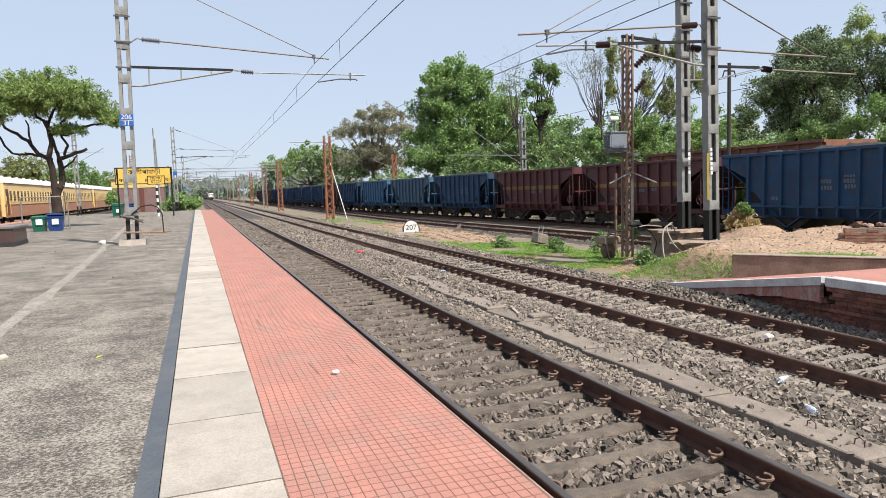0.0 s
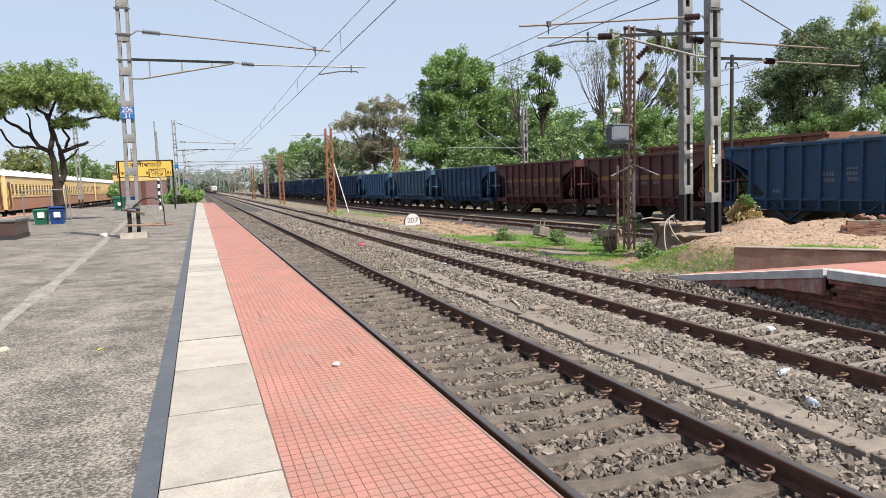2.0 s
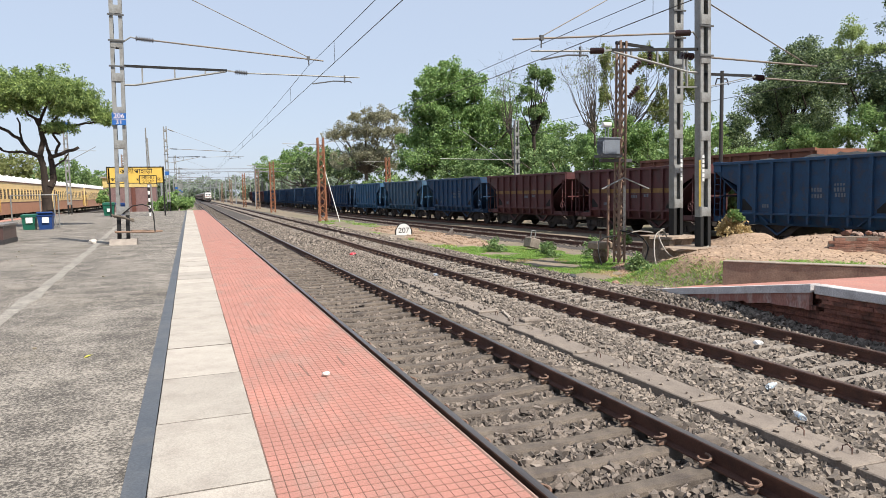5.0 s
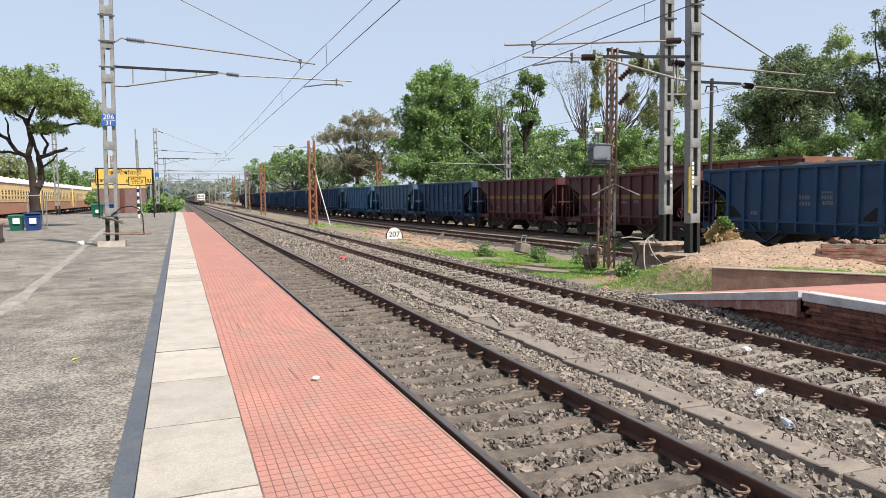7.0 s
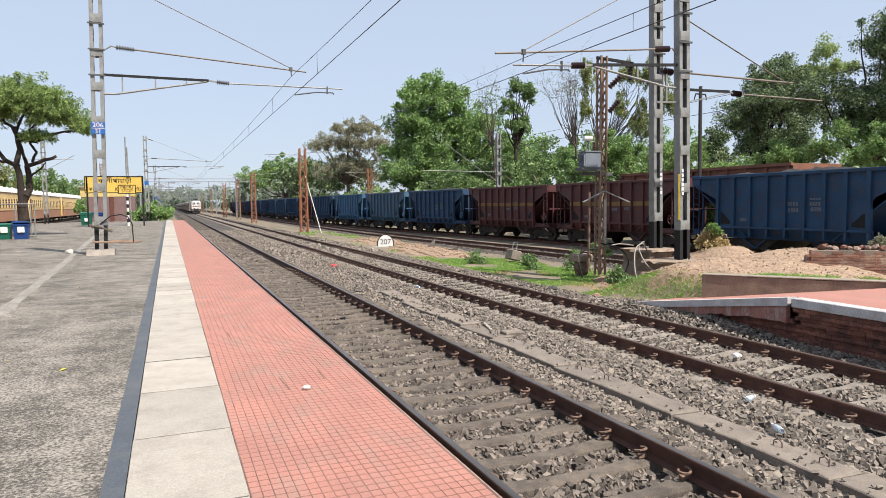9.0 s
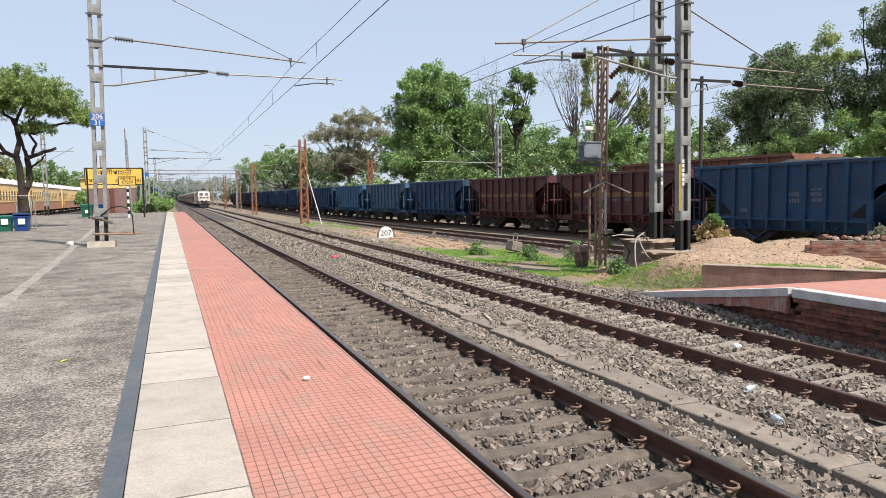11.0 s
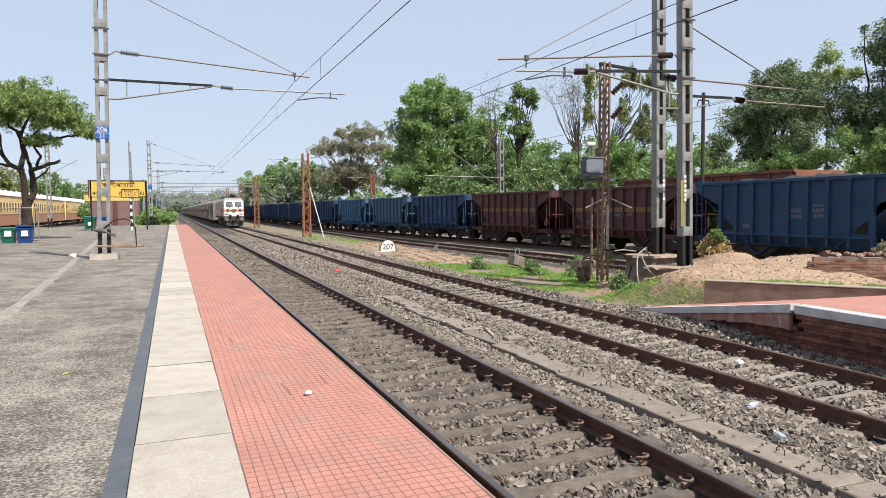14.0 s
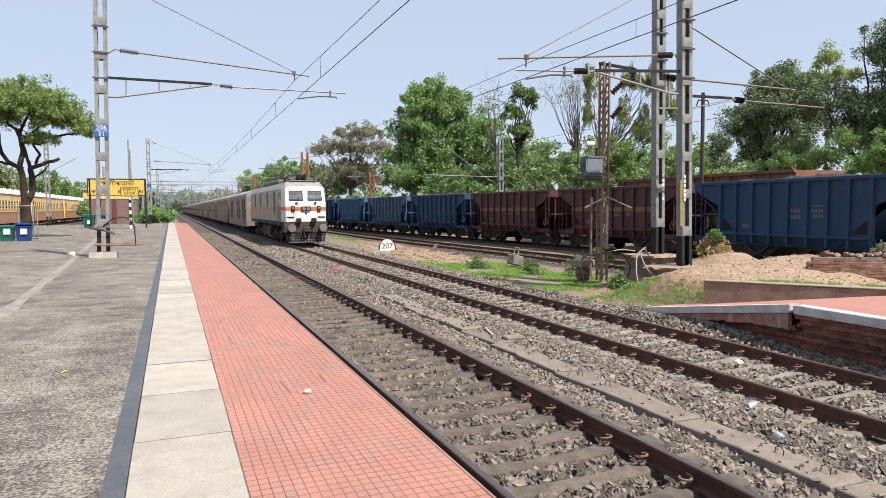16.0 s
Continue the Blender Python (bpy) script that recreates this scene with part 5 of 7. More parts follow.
TUBE = mat("weathered_bracket_tube", (0.30, 0.25, 0.20), (0.21, 0.17, 0.135), 3, 0.6, 0.1, 40)
MAST_Y = [24.2, 78.0, 132.0, 186.0, 240.0]
for i, y in enumerate(MAST_Y):
    mz = PZ if y < PEND else -0.2
    t = twin_mast("overhead_mast", pose(-5.27, y, mz, 0, 0, 0), "grey twin-channel steel mast with a blue number plate" if i == 0 else "grey twin-channel steel mast further along the line", (9.75 if i == 0 else 8.95) + PZ - mz, 0.37, 0.25, 0.95, GALV, lean=(0, 1.15 if i == 0 else 0))
    z0 = 6.43 - mz
    cantilever(t, 1, INSUL_GREY, ((0.55, z0 + 0.89), (6.60, z0 + 0.59)), min(z0 + 3.24, 9.7 + PZ - mz - (0.9 if i else 0)), (6.07, z0 + 0.62), (z0, z0 + 0.05, 3.34), z0 - 0.60, (7.9, z0 + 0.09), (7.35, z0 - 0.06, -1))
    if i:
        zt = min(z0 + 3.24, 8.8 + PZ - mz)
        part("stay_insulator", M().cyl((0.30, 0, zt - 0.05 * (zt - z0 - 0.68)), (0.85, 0, zt - 0.14 * (zt - z0 - 0.68)), 0.07, n=8), INSUL_GREY, t)
    pl = part("number_plate", M().box(-0.205, 0.205, -0.20, -0.185, 3.83, 4.21, 0.004), BLUE_PLATE, t, "blue enamel number plate")
    if i == 0:
        part("plate_rule", M().box(-0.19, 0.19, -0.204, -0.199, 4.005, 4.018), PALE_PINK, pl)
        text_on(pl, "plate_text", "206", 0.215, pose(0, -0.204, 4.112, 90, 0, 0), PALE_PINK)
        text_on(pl, "plate_text", "31", 0.205, pose(0, -0.204, 3.915, 90, 0, 0), PALE_PINK)
        part("strap", M().tube([(-0.3, -0.2, 0.95), (0.0, -0.24, 0.9), (0.32, -0.2, 0.75), (0.3, 0.2, 0.8), (-0.28, 0.2, 0.9), (-0.3, -0.2, 0.98)], 0.03, 6), BARK_PALE, t)
        part("hoop", M().tube([(-0.25, -0.2, 0.42), (0.9, -0.25, 0.40), (1.15, -0.05, 0.42), (0.9, 0.15, 0.42), (0.2, 0.1, 0.44)], 0.03, 6), LATTICE, t, "bent rusty flat bar")
        part("bent_pipe", M().tube([(0.0, -0.15, 1.0), (0.3, -0.2, 1.25), (0.6, -0.25, 1.3), (0.8, -0.25, 1.22), (0.92, -0.25, 1.0), (0.95, -0.25, 0.4)], 0.018, 6), BLACK, t)
        foot = thing("mast_footing", pose(-5.27, y, PZ), "whitewashed concrete mast footing on the platform", "footing")
        part("plinth", M().prism_x([(-0.42, 0.0), (0.42, 0.0), (0.27, 0.18), (-0.27, 0.18)], -0.40, 0.40), mat("limewashed_plinth", (0.45, 0.39, 0.33), (0.33, 0.28, 0.235), 5, 0.9, 0.5, 40), foot)


def overhead_line(name, label, x, zc, zm, supports, stagger, gap=0.42):
    """Contact wire, sagging messenger and droppers."""
    root = thing(name, pose(0, 0, 0), label, "overhead line")
    c, m, d = M(), M(), M()
    all_c, all_m = [], []
    for k, (a, b) in enumerate(zip(supports[:-1], supports[1:])):
        xa, xb = x + stagger * (1 if k % 2 else -1), x + stagger * (-1 if k % 2 else 1)
        pc, pm_ = [], []
        for i in range(13):
            u = i / 12
            pc.append((xa + (xb - xa) * u, a + (b - a) * u, zc))
            pm_.append((xa + (xb - xa) * u, a + (b - a) * u, zm - 4 * (zm - zc - gap) * u * (1 - u)))
        all_c += pc if k == 0 else pc[1:]
        all_m += pm_ if k == 0 else pm_[1:]
        for i in range(1, 12, 2):
            d.cyl(pc[i], pm_[i], 0.006, n=4)
    c.tube(all_c, 0.010, 5)
    m.tube(all_m, 0.008, 5)
    part("contact_wire", c, WIRE, root)
    part("messenger_wire", m, WIRE, root)
    tagged(part("dropper", d, WIRE, root), kind="stuff")
    return root


overhead_line("catenary", "contact and messenger wires over the main line", 0.91, 5.99, 6.68, [-30] + MAST_Y + [294, 348], 0.0)
overhead_line("catenary", "contact and messenger wires over the second line", 5.25, 5.49, 5.85, [-38, 15.4, 69, 123, 177, 231, 285], 0.0, 0.30)
overhead_line("catenary", "slack wires over the goods yard", 14.2, 5.2, 5.7, [-38, 15.4, 62.2, 101, 155, 231], 0.0)

# masts beside the second platform
t = twin_mast("overhead_mast", pose(10.46, 15.4, 0.40), "tall grey twin-channel mast with a yellow number panel", 9.3, 0.36, 0.24, 0.95, GALV, lean=(0, -0.9))
cantilever(t, -1, INSUL, ((0.45, 6.04), (5.88, 5.63)), 8.37, (5.07, 5.68), (5.61, 5.48, 3.0), 4.97, (5.38, 5.37), (3.95, 5.33, 1))
part("yard_beam", M().beam((-0.1, 0, 4.94), (1.74, 0, 4.93), 0.06, 0.07), BLACK, t)
part("yard_strut", M().beam((0.15, 0, 4.58), (1.74, 0, 4.90), 0.05, 0.03), GALV, t)
part("yard_clevis", M().beam((1.74, 0, 4.92), (1.88, 0, 4.89), 0.045), GALV, t)
insulator(t, (1.88, 0, 4.89), (2.20, 0, 4.87), 0.09, INSUL)
part("yard_tube", M().cyl((2.20, 0, 4.87), (5.55, 0, 4.77), 0.024, n=8), TUBE, t)
part("yard_stay_tube", M().cyl((0.2, 0, 5.40), (4.28, 0, 5.27), 0.028, n=8), TUBE, t)
part("yard_stay_rod", M().cyl((0.1, 0, 6.92), (3.93, 0, 5.30), 0.018, n=6), TUBE, t)
insulator(t, (-0.75, 0, 5.42), (-0.32, 0, 5.40), 0.10, INSUL)
part("inner_post", M().beam((-0.55, 0, 5.60), (-0.55, 0, 4.55), 0.05).beam((-0.9, 0, 4.56), (-0.15, 0, 4.58), 0.04), GALV, t)
part("yellow_panel", M().box(-0.255, -0.185, -0.14, -0.13, 1.25, 2.55), mat("mustard_panel_paint", (0.50, 0.36, 0.03), None, 4, 0.7, 0.05, 40), t, "yellow number panel")
for i in range(6):
    part("number_bar", M().box(-0.13, -0.06, -0.137, -0.133, 1.95 + i * 0.13, 2.04 + i * 0.13), WHITE, t)
t = twin_mast("overhead_mast", pose(10.92, 17.1, 0.30), "tall grey twin-channel mast on a broken footing", 9.6, 0.34, 0.24, 1.25, GALV, lean=(0, -0.5))
for i in range(6):
    part("number_bar", M().box(0.06, 0.13, -0.137, -0.133, 2.1 + i * 0.14, 2.2 + i * 0.14), WHITE, t)


def lattice_mast(at, label, height, w0, w1, paint, group="lattice masts"):
    t = thing("lattice_mast", at, label, "railway mast", group)
    c = lambda z, sx, sy: Vector((sx * (w0 + (w1 - w0) * z / height) / 2, sy * (w0 + (w1 - w0) * z / height) / 2, z))
    for sx in (-1, 1):
        for sy in (-1, 1):
            part("leg", M().beam(c(0, sx, sy), c(height, sx, sy), 0.055 + 0.06 * (w0 > 0.4)), paint, t)
    step = w0 * 0.95
    bw_ = 0.035 + 0.05 * (w0 > 0.4)
    k = 0
    z = 0.1
    while z + step < height:
        a = 1 if k % 2 else -1
        br = M()
        br.beam(c(z, a, -1), c(z + step, -a, -1), 0.02, bw_).beam(c(z, -a, 1), c(z + step, a, 1), 0.02, bw_)
        br.beam(c(z, -1, a), c(z + step, -1, -a), bw_, 0.02, (1, 0, 0)).beam(c(z, 1, -a), c(z + step, 1, a), bw_, 0.02, (1, 0, 0))
        part("brace", br, paint, t)
        z += step
        k += 1
    return t


GREYBOX = mat("grey_transformer_paint", (0.24, 0.27, 0.31), (0.19, 0.215, 0.25), 2, 0.5, 0.05, 30)
lm = lattice_mast(pose(9.25, 17.7, -0.1, 0, 0.6, 0), "rusty lattice mast carrying a small grey transformer", 6.75, 0.22, 0.20, LATTICE)
part("white_paint_band", M().box(0.02, 0.115, -0.145, -0.135, 0.95, 2.4), mat("flaking_white_paint", (0.55, 0.53, 0.48), (0.30, 0.25, 0.2), 5, 0.85, 0.3, 30), lm)
part("crossarm", M().beam((-0.75, -0.05, 3.15), (0.35, -0.05, 3.15), 0.12, 0.10), GALV_DARK, lm)
part("top_arm", M().beam((-0.2, 0, 6.7), (1.15, 0, 6.62), 0.08), BLACK, lm)
for a, b in (((0.2, -0.1, 5.8), (0.55, -0.2, 6.15)), ((0.2, -0.1, 5.05), (0.5, -0.2, 5.4))):
    insulator(lm, a, b, 0.1, INSUL, 5)
insulator(lm, (1.05, 0, 6.1), (1.05, 0, 6.55), 0.1, INSUL, 5)
for s in (-1, 1):
    part("splayed_arm", M().beam((0, -0.2, 2.62), (s * 0.85, -0.3, 2.28), 0.06, 0.03), GALV, lm)
part("stay_pipe", M().cyl((-0.42, 0.0, 0.2), (-0.42, 0.0, 2.6), 0.04, n=8), RUST_LIGHT, lm)
tr = thing("pole_transformer", pose(8.72, 17.5, 3.13) @ Matrix.Scale(0.85, 4), "small grey oil transformer on a mast platform", "transformer")
part("tray", M().box(-0.45, 0.42, -0.22, 0.22, 0.0, 0.10), GALV_DARK, tr)
part("tank", M().box(-0.30, 0.34, -0.2, 0.2, 0.10, 0.66, 0.02), GREYBOX, tr)
for i in range(9):
    part("cooling_fin", M().box(-0.36 + 0.0, -0.30, -0.19 + i * 0.045, -0.175 + i * 0.045, 0.16, 0.58), GREYBOX, tr)
part("lid", M().box(-0.33, 0.37, -0.23, 0.23, 0.66, 0.70, 0.005), GREYBOX, tr)
part("conservator", M().cyl((-0.3, -0.1, 1.15), (0.02, -0.1, 1.15), 0.085, n=14), WHITE, tr, "small white oil drum")
part("conservator_leg", M().cyl((-0.2, -0.1, 0.7), (-0.2, -0.1, 1.08), 0.025, n=6).cyl((-0.08, -0.1, 0.7), (-0.08, -0.1, 1.08), 0.025, n=6), GREYBOX, tr)
insulator(tr, (0.2, 0, 0.7), (0.2, 0, 1.05), 0.08, INSUL, 5)

for y, x, h, p_ in ((62.2, 8.25, 7.7, ORANGE), (101, 8.2, 7.4, ORANGE), (128, 8.6, 7.3, LATTICE), (155, 8.2, 7.5, ORANGE), (205, 8.2, 7.4, LATTICE), (260, 8.2, 7.4, LATTICE), (90, 22.5, 7.4, ORANGE)):
    m = lattice_mast(pose(x, y, -0.38), "orange-red lattice mast in the yard ballast" if p_ is ORANGE else "brown lattice mast far down the yard", h, 0.62, 0.50, p_)
    part("arm", M().cyl((-0.1, 0, h - 0.6), (-3.4, 0, h - 0.55), 0.03, n=6).cyl((-0.1, 0, h - 1.8), (-3.0, 0, h - 0.7), 0.025, n=6).cyl((0.1, 0, h - 0.4), (3.4, 0, h - 0.2), 0.03, n=6), GALV, m)
guy = thing("guy_rod", pose(8.7, 62.4, -0.38), "pale steel guy rod leaning against a lattice mast", "rod")
part("rod", M().cyl((0.85, -1.5, 0), (-0.2, 0, 5.2), 0.035, n=6), WHITE, guy)
cm = twin_mast("overhead_mast", pose(21.3, 48.5, -0.4), "pale concrete-grey mast behind the wagons", 8.1, 0.38, 0.25, 0.5, GALV)
part("arm", M().cyl((-0.2, 0, 5.0), (-6.5, 0, 5.1), 0.03, n=6).cyl((-0.2, 0, 4.2), (-4.6, 0, 7.2), 0.03, n=6), GALV, cm)
insulator(cm, (-0.25, 0, 4.25), (-0.9, 0, 4.75), 0.1, INSUL, 4)
pp = thing("signal_post", pose(22.75, 28.0, -0.3), "plain dark steel post behind the wagons", "post")
part("pole", M().cyl((0, 0, 0), (0, 0, 8.4), 0.11, 0.09, 10), mat("dark_post_steel", (0.06, 0.05, 0.045), None, 3, 0.7, 0.1, 30), pp)
part("crossarm", M().beam((-0.32, 0, 8.0), (0.32, 0, 8.0), 0.06).tube([(-0.32, 0, 8.0), (-0.42, 0, 7.7)], 0.03).tube([(0.32, 0, 8.0), (0.42, 0, 7.7)], 0.03), BLACK, pp)

# far gantries and shed
# far steel, its colour paled and blued to stand for haze
PORTAL = mat("haze_toned_steel", (0.34, 0.35, 0.37), (0.28, 0.29, 0.31), 2, 0.8, 0, 20)
for y in (150, 215, 275, 330, 400, 470, 560):
    g = thing("portal_gantry", pose(0, y, -0.4), "steel portal gantry across the tracks, haze put into its colour", "gantry", "far gantries")
    for x in (-8.4, 10.2, 24.0):
        part("post", M().box(x - 0.15, x + 0.15, -0.15, 0.15, 0, 9.0), PORTAL, g)
    part("beam", M().box(-8.4, 24, -0.1, 0.1, 7.6, 7.72).box(-8.4, 24, -0.1, 0.1, 8.2, 8.32), PORTAL, g)
    for x in (-3, 0.9, 4.75, 9, 13, 17):
        part("drop_arm", M().box(x - 0.06, x + 0.06, -0.06, 0.06, 5.9, 7.6).box(x - 0.7, x + 0.7, -0.05, 0.05, 6.4, 6.5), PORTAL, g)
sh = thing("goods_shed", pose(24.5, 205, -0.4), "dark-roofed open goods shed far down the yard", "shed")
part("roof", M().prism([(-8, 7.6), (3, 10.5), (3, 10.8), (-8.4, 7.9)], -14, 14), mat("dark_sheet_roof", (0.06, 0.065, 0.07), None, 1, 0.7, 0.1, 10), sh)
for y in (-13, 0, 13):
    part("post", M().box(-7.6, -7.3, y - 0.15, y + 0.15, 0, 7.7), PORTAL, sh)
    part("post", M().box(2.5, 2.8, y - 0.15, y + 0.15, 0, 10.4), PORTAL, sh)

# rusty open wagon on the track behind
ow = thing("open_wagon", pose(24.6, 29.0, -0.3, 0, 0, 0), "rust-orange open wagon standing behind the hopper wagons", "freight wagon")
RUSTY_WAGON = mat("rust_orange_wagon_paint", (0.36, 0.15, 0.085), (0.25, 0.095, 0.06), 1.2, 0.8, 0.2, 20, stain=(0.14, 0.08, 0.06), sscale=1.4)
part("body", M().box(-1.55, 1.55, -6.5, 6.0, 1.2, 4.1), RUSTY_WAGON, ow)
ribs = M()
for i in range(11):
    y = -6.3 + i * 1.22
    ribs.box(-1.66, -1.55, y - 0.05, y + 0.05, 1.2, 4.05)
ribs.box(-1.68, -1.55, -6.5, 6.0, 4.0, 4.14)
part("rib", ribs, RUSTY_WAGON, ow)
part("underframe", M().box(-1.4, 1.4, -6.3, 5.8, 0.9, 1.2), BOGIE, ow)
for y in (-4.4, 4.0):
    bogie(ow, y)

# ---- things on the first platform ----
sg = thing("station_sign", pose(0, 59.8, 0), "yellow station name board with black lettering on posts", "sign")
part("board", M().box(-9.2, -5.08, -0.05, 0.05, 3.40, 4.62), YELLOW, sg)
fr = M().box(-9.27, -5.02, -0.07, 0.07, 4.62, 4.69).box(-9.27, -5.02, -0.07, 0.07, 3.34, 3.40).box(-9.27, -9.2, -0.07, 0.07, 3.40, 4.62).box(-5.09, -5.02, -0.07, 0.07, 3.40, 4.62)
part("frame", fr, BLACK, sg, "black frame")
for x in (-9.1, -5.1):
    part("post", M().box(x - 0.06, x + 0.06, -0.05, 0.05, PZ, 4.6), BLACK, sg)
text_on(sg, "name_text", "\u0995\u09be\u09b2\u09c0\u09aa\u09be\u09b9\u09be\u09dc\u09c0", 0.50, pose(-7.1, -0.056, 4.30, 90, 0, 0), BLACK)
text_on(sg, "name_text", "\u0995\u09be\u09b2\u09c0\u09aa\u09be", 0.36, pose(-8.45, -0.056, 3.66, 90, 0, 0), BLACK)
text_on(sg, "name_text", "K", 0.40, pose(-6.98, -0.056, 3.64, 90, 0, 0), BLACK)
text_on(sg, "name_text", "RI", 0.40, pose(-5.40, -0.056, 3.64, 90, 0, 0), BLACK)
ms = thing("stop_board", pose(-6.2, 59.3, 0), "small yellow train stop board on a striped pole", "sign")
part("board", M().box(-0.62, 0.56, -0.03, 0.03, 3.33, 3.92), YELLOW, ms)
part("frame", M().box(-0.68, 0.62, -0.035, 0.035, 3.92, 3.98).box(-0.68, 0.62, -0.035, 0.035, 3.27, 3.33).box(-0.68, -0.62, -0.035, 0.035, 3.33, 3.92).box(0.56, 0.62, -0.035, 0.035, 3.33, 3.92), BLACK, ms)
text_on(ms, "stop_text", "MEMU", 0.34, pose(-0.03, -0.034, 3.77, 90, 0, 0), BLACK)
text_on(ms, "stop_text", "STOP", 0.34, pose(-0.03, -0.034, 3.49, 90, 0, 0), BLACK)
for i in range(9):
    part("pole_band", M().cyl((-0.03, 0.08, PZ + i * 0.29), (-0.03, 0.08, PZ + (i + 1) * 0.29), 0.09, n=14), BLACK if i % 2 else WHITE, ms)

lp = thing("thin_post", pose(-6.45, 64, PZ), "slender grey double post on the platform", "post")
part("pole", M().cyl((0, 0, 0), (0.0, 0, 7.5), 0.075, 0.05, 8), GALV, lp)
part("pole", M().cyl((0.22, 0, 0), (0.1, 0, 6.6), 0.06, 0.05, 8), GALV, lp)
sb = thing("platform_shelter", pose(0, 98.0, -0.4), "small maroon-tiled building with a cream band", "building")
part("wall", M().box(-13.6, -7.3, 0, 4, 0, 4.0), mat("maroon_wall_tile", (0.29, 0.175, 0.165), (0.23, 0.14, 0.135), 1.5, 0.5, 0.1, 8), sb)
part("band", M().box(-13.65, -7.25, -0.05, 4.05, 4.0, 5.2), mat("cream_yellow_wash", (0.66, 0.50, 0.19), None, 1, 0.8, 0.1, 10), sb)
part("roof", M().box(-13.9, -7.0, -0.3, 4.3, 5.2, 5.4), SLAB, sb)
part("pilaster", M().box(-10.3, -9.8, -0.12, 0, 0, 4.0), MAROONLINE, sb)

BIN_G = mat("green_bin_plastic", (0.01, 0.16, 0.10), (0.008, 0.13, 0.08), 3, 0.45, 0.03, 30, fine=0.08)
BIN_B = mat("blue_bin_plastic", (0.015, 0.07, 0.27), (0.012, 0.055, 0.22), 3, 0.45, 0.03, 30, fine=0.08)


def bin_(x, y, paint, label, lid_tilt, s=1.0):
    b = thing("litter_bin", pose(x, y, PZ), label, "litter bin", "paired litter bins")
    m = M()
    rows_ = [(0.27 * s, 0.24 * s, 0.0), (0.33 * s, 0.29 * s, 0.66 * s), (0.36 * s, 0.32 * s, 0.67 * s), (0.36 * s, 0.32 * s, 0.73 * s)]
    for w, d, z in rows_:
        m.v += [(-w, -d, z), (w, -d, z), (w, d, z), (-w, d, z)]
    for k in range(3):
        m.f += [(4 * k + i, 4 * k + (i + 1) % 4, 4 * k + 4 + (i + 1) % 4, 4 * k + 4 + i) for i in range(4)]
    m.f += [(3, 2, 1, 0)]
    part("tub", m, paint, b)
    part("lid", M().box(-0.35 * s, 0.35 * s, -0.3 * s, 0.3 * s, 0, 0.09 * s, 0.02), paint, b, at=pose(0, 0, 0.74 * s, lid_tilt, 0, 0))
    part("paper_label", M().box(-0.12, 0.18, -0.325 * s, -0.305 * s, 0.34, 0.62), WHITE, b)


bin_(-10.80, 39.2, BIN_G, "green plastic litter bin with a paper label", 3, 0.94)
bin_(-10.04, 39.0, BIN_B, "blue plastic litter bin with a bulging lid", -10, 1.02)
bin_(-9.75, 65, BIN_G, "green plastic litter bin with a paper label", 3, 1.35)
bin_(-8.75, 65, BIN_B, "blue plastic litter bin with a bulging lid", -3, 1.3)
gd = thing("tree_guard", pose(-10.3, 42.0, PZ), "grey tubular tree guard round a trunk", "tree guard")
for x in (-1.75, -0.35, 0.35, 0.55):
    part("post", M().cyl((x * 0.95, -0.9, 0), (x * 0.95, -0.9, 1.75), 0.035, n=6), GALV, gd)
part("rail", M().cyl((-1.66, -0.9, 1.75), (0.52, -0.9, 1.75), 0.03, n=6), GALV, gd)
part("rail", M().cyl((-0.3, -0.9, 0.06), (0.5, -0.9, 0.06), 0.04, n=6), GALV, gd)
bn = thing("masonry_bench", pose(-9.2, 28.7, PZ), "dark maroon stone-clad masonry bench", "bench")
part("base", M().box(-3.0, -0.02, -1.9, 0, 0, 0.62), mat("maroon_granite", (0.115, 0.062, 0.055), (0.085, 0.05, 0.045), 3, 0.35, 0.05, 30), bn)
part("seat", M().box(-3.05, 0.03, -1.95, 0.05, 0.62, 0.70, 0.01), mat("grey_granite", (0.27, 0.24, 0.225), (0.21, 0.19, 0.175), 5, 0.4, 0.05, 40), bn)
part("plinth", M().box(-3.02, 0.01, -1.92, 0.02, 0, 0.16), mat("dark_plinth_stone", (0.05, 0.045, 0.045), None, 5, 0.5, 0.05, 40), bn)
fm_ = twin_mast("overhead_mast", pose(-14.2, 75, PZ), "grey mast with a blue plate beside the standing coaches", 9.0, 0.4, 0.25, 0.9, GALV)
part("blue_plate", M().box(-0.3, 0.3, -0.2, -0.18, 8.0, 8.9), BLUE_PLATE, fm_)
part("arm", M().cyl((0.2, 0, 5.2), (2.6, 0, 6.6), 0.03, n=6).cyl((-3.5, 0, 6.2), (2.6, 0, 6.2), 0.025, n=6), GALV, fm_)
om = lattice_mast(pose(-13.5, 128, -0.4), "rusty lattice mast beyond the platform end", 10.0, 0.45, 0.4, LATTICE)

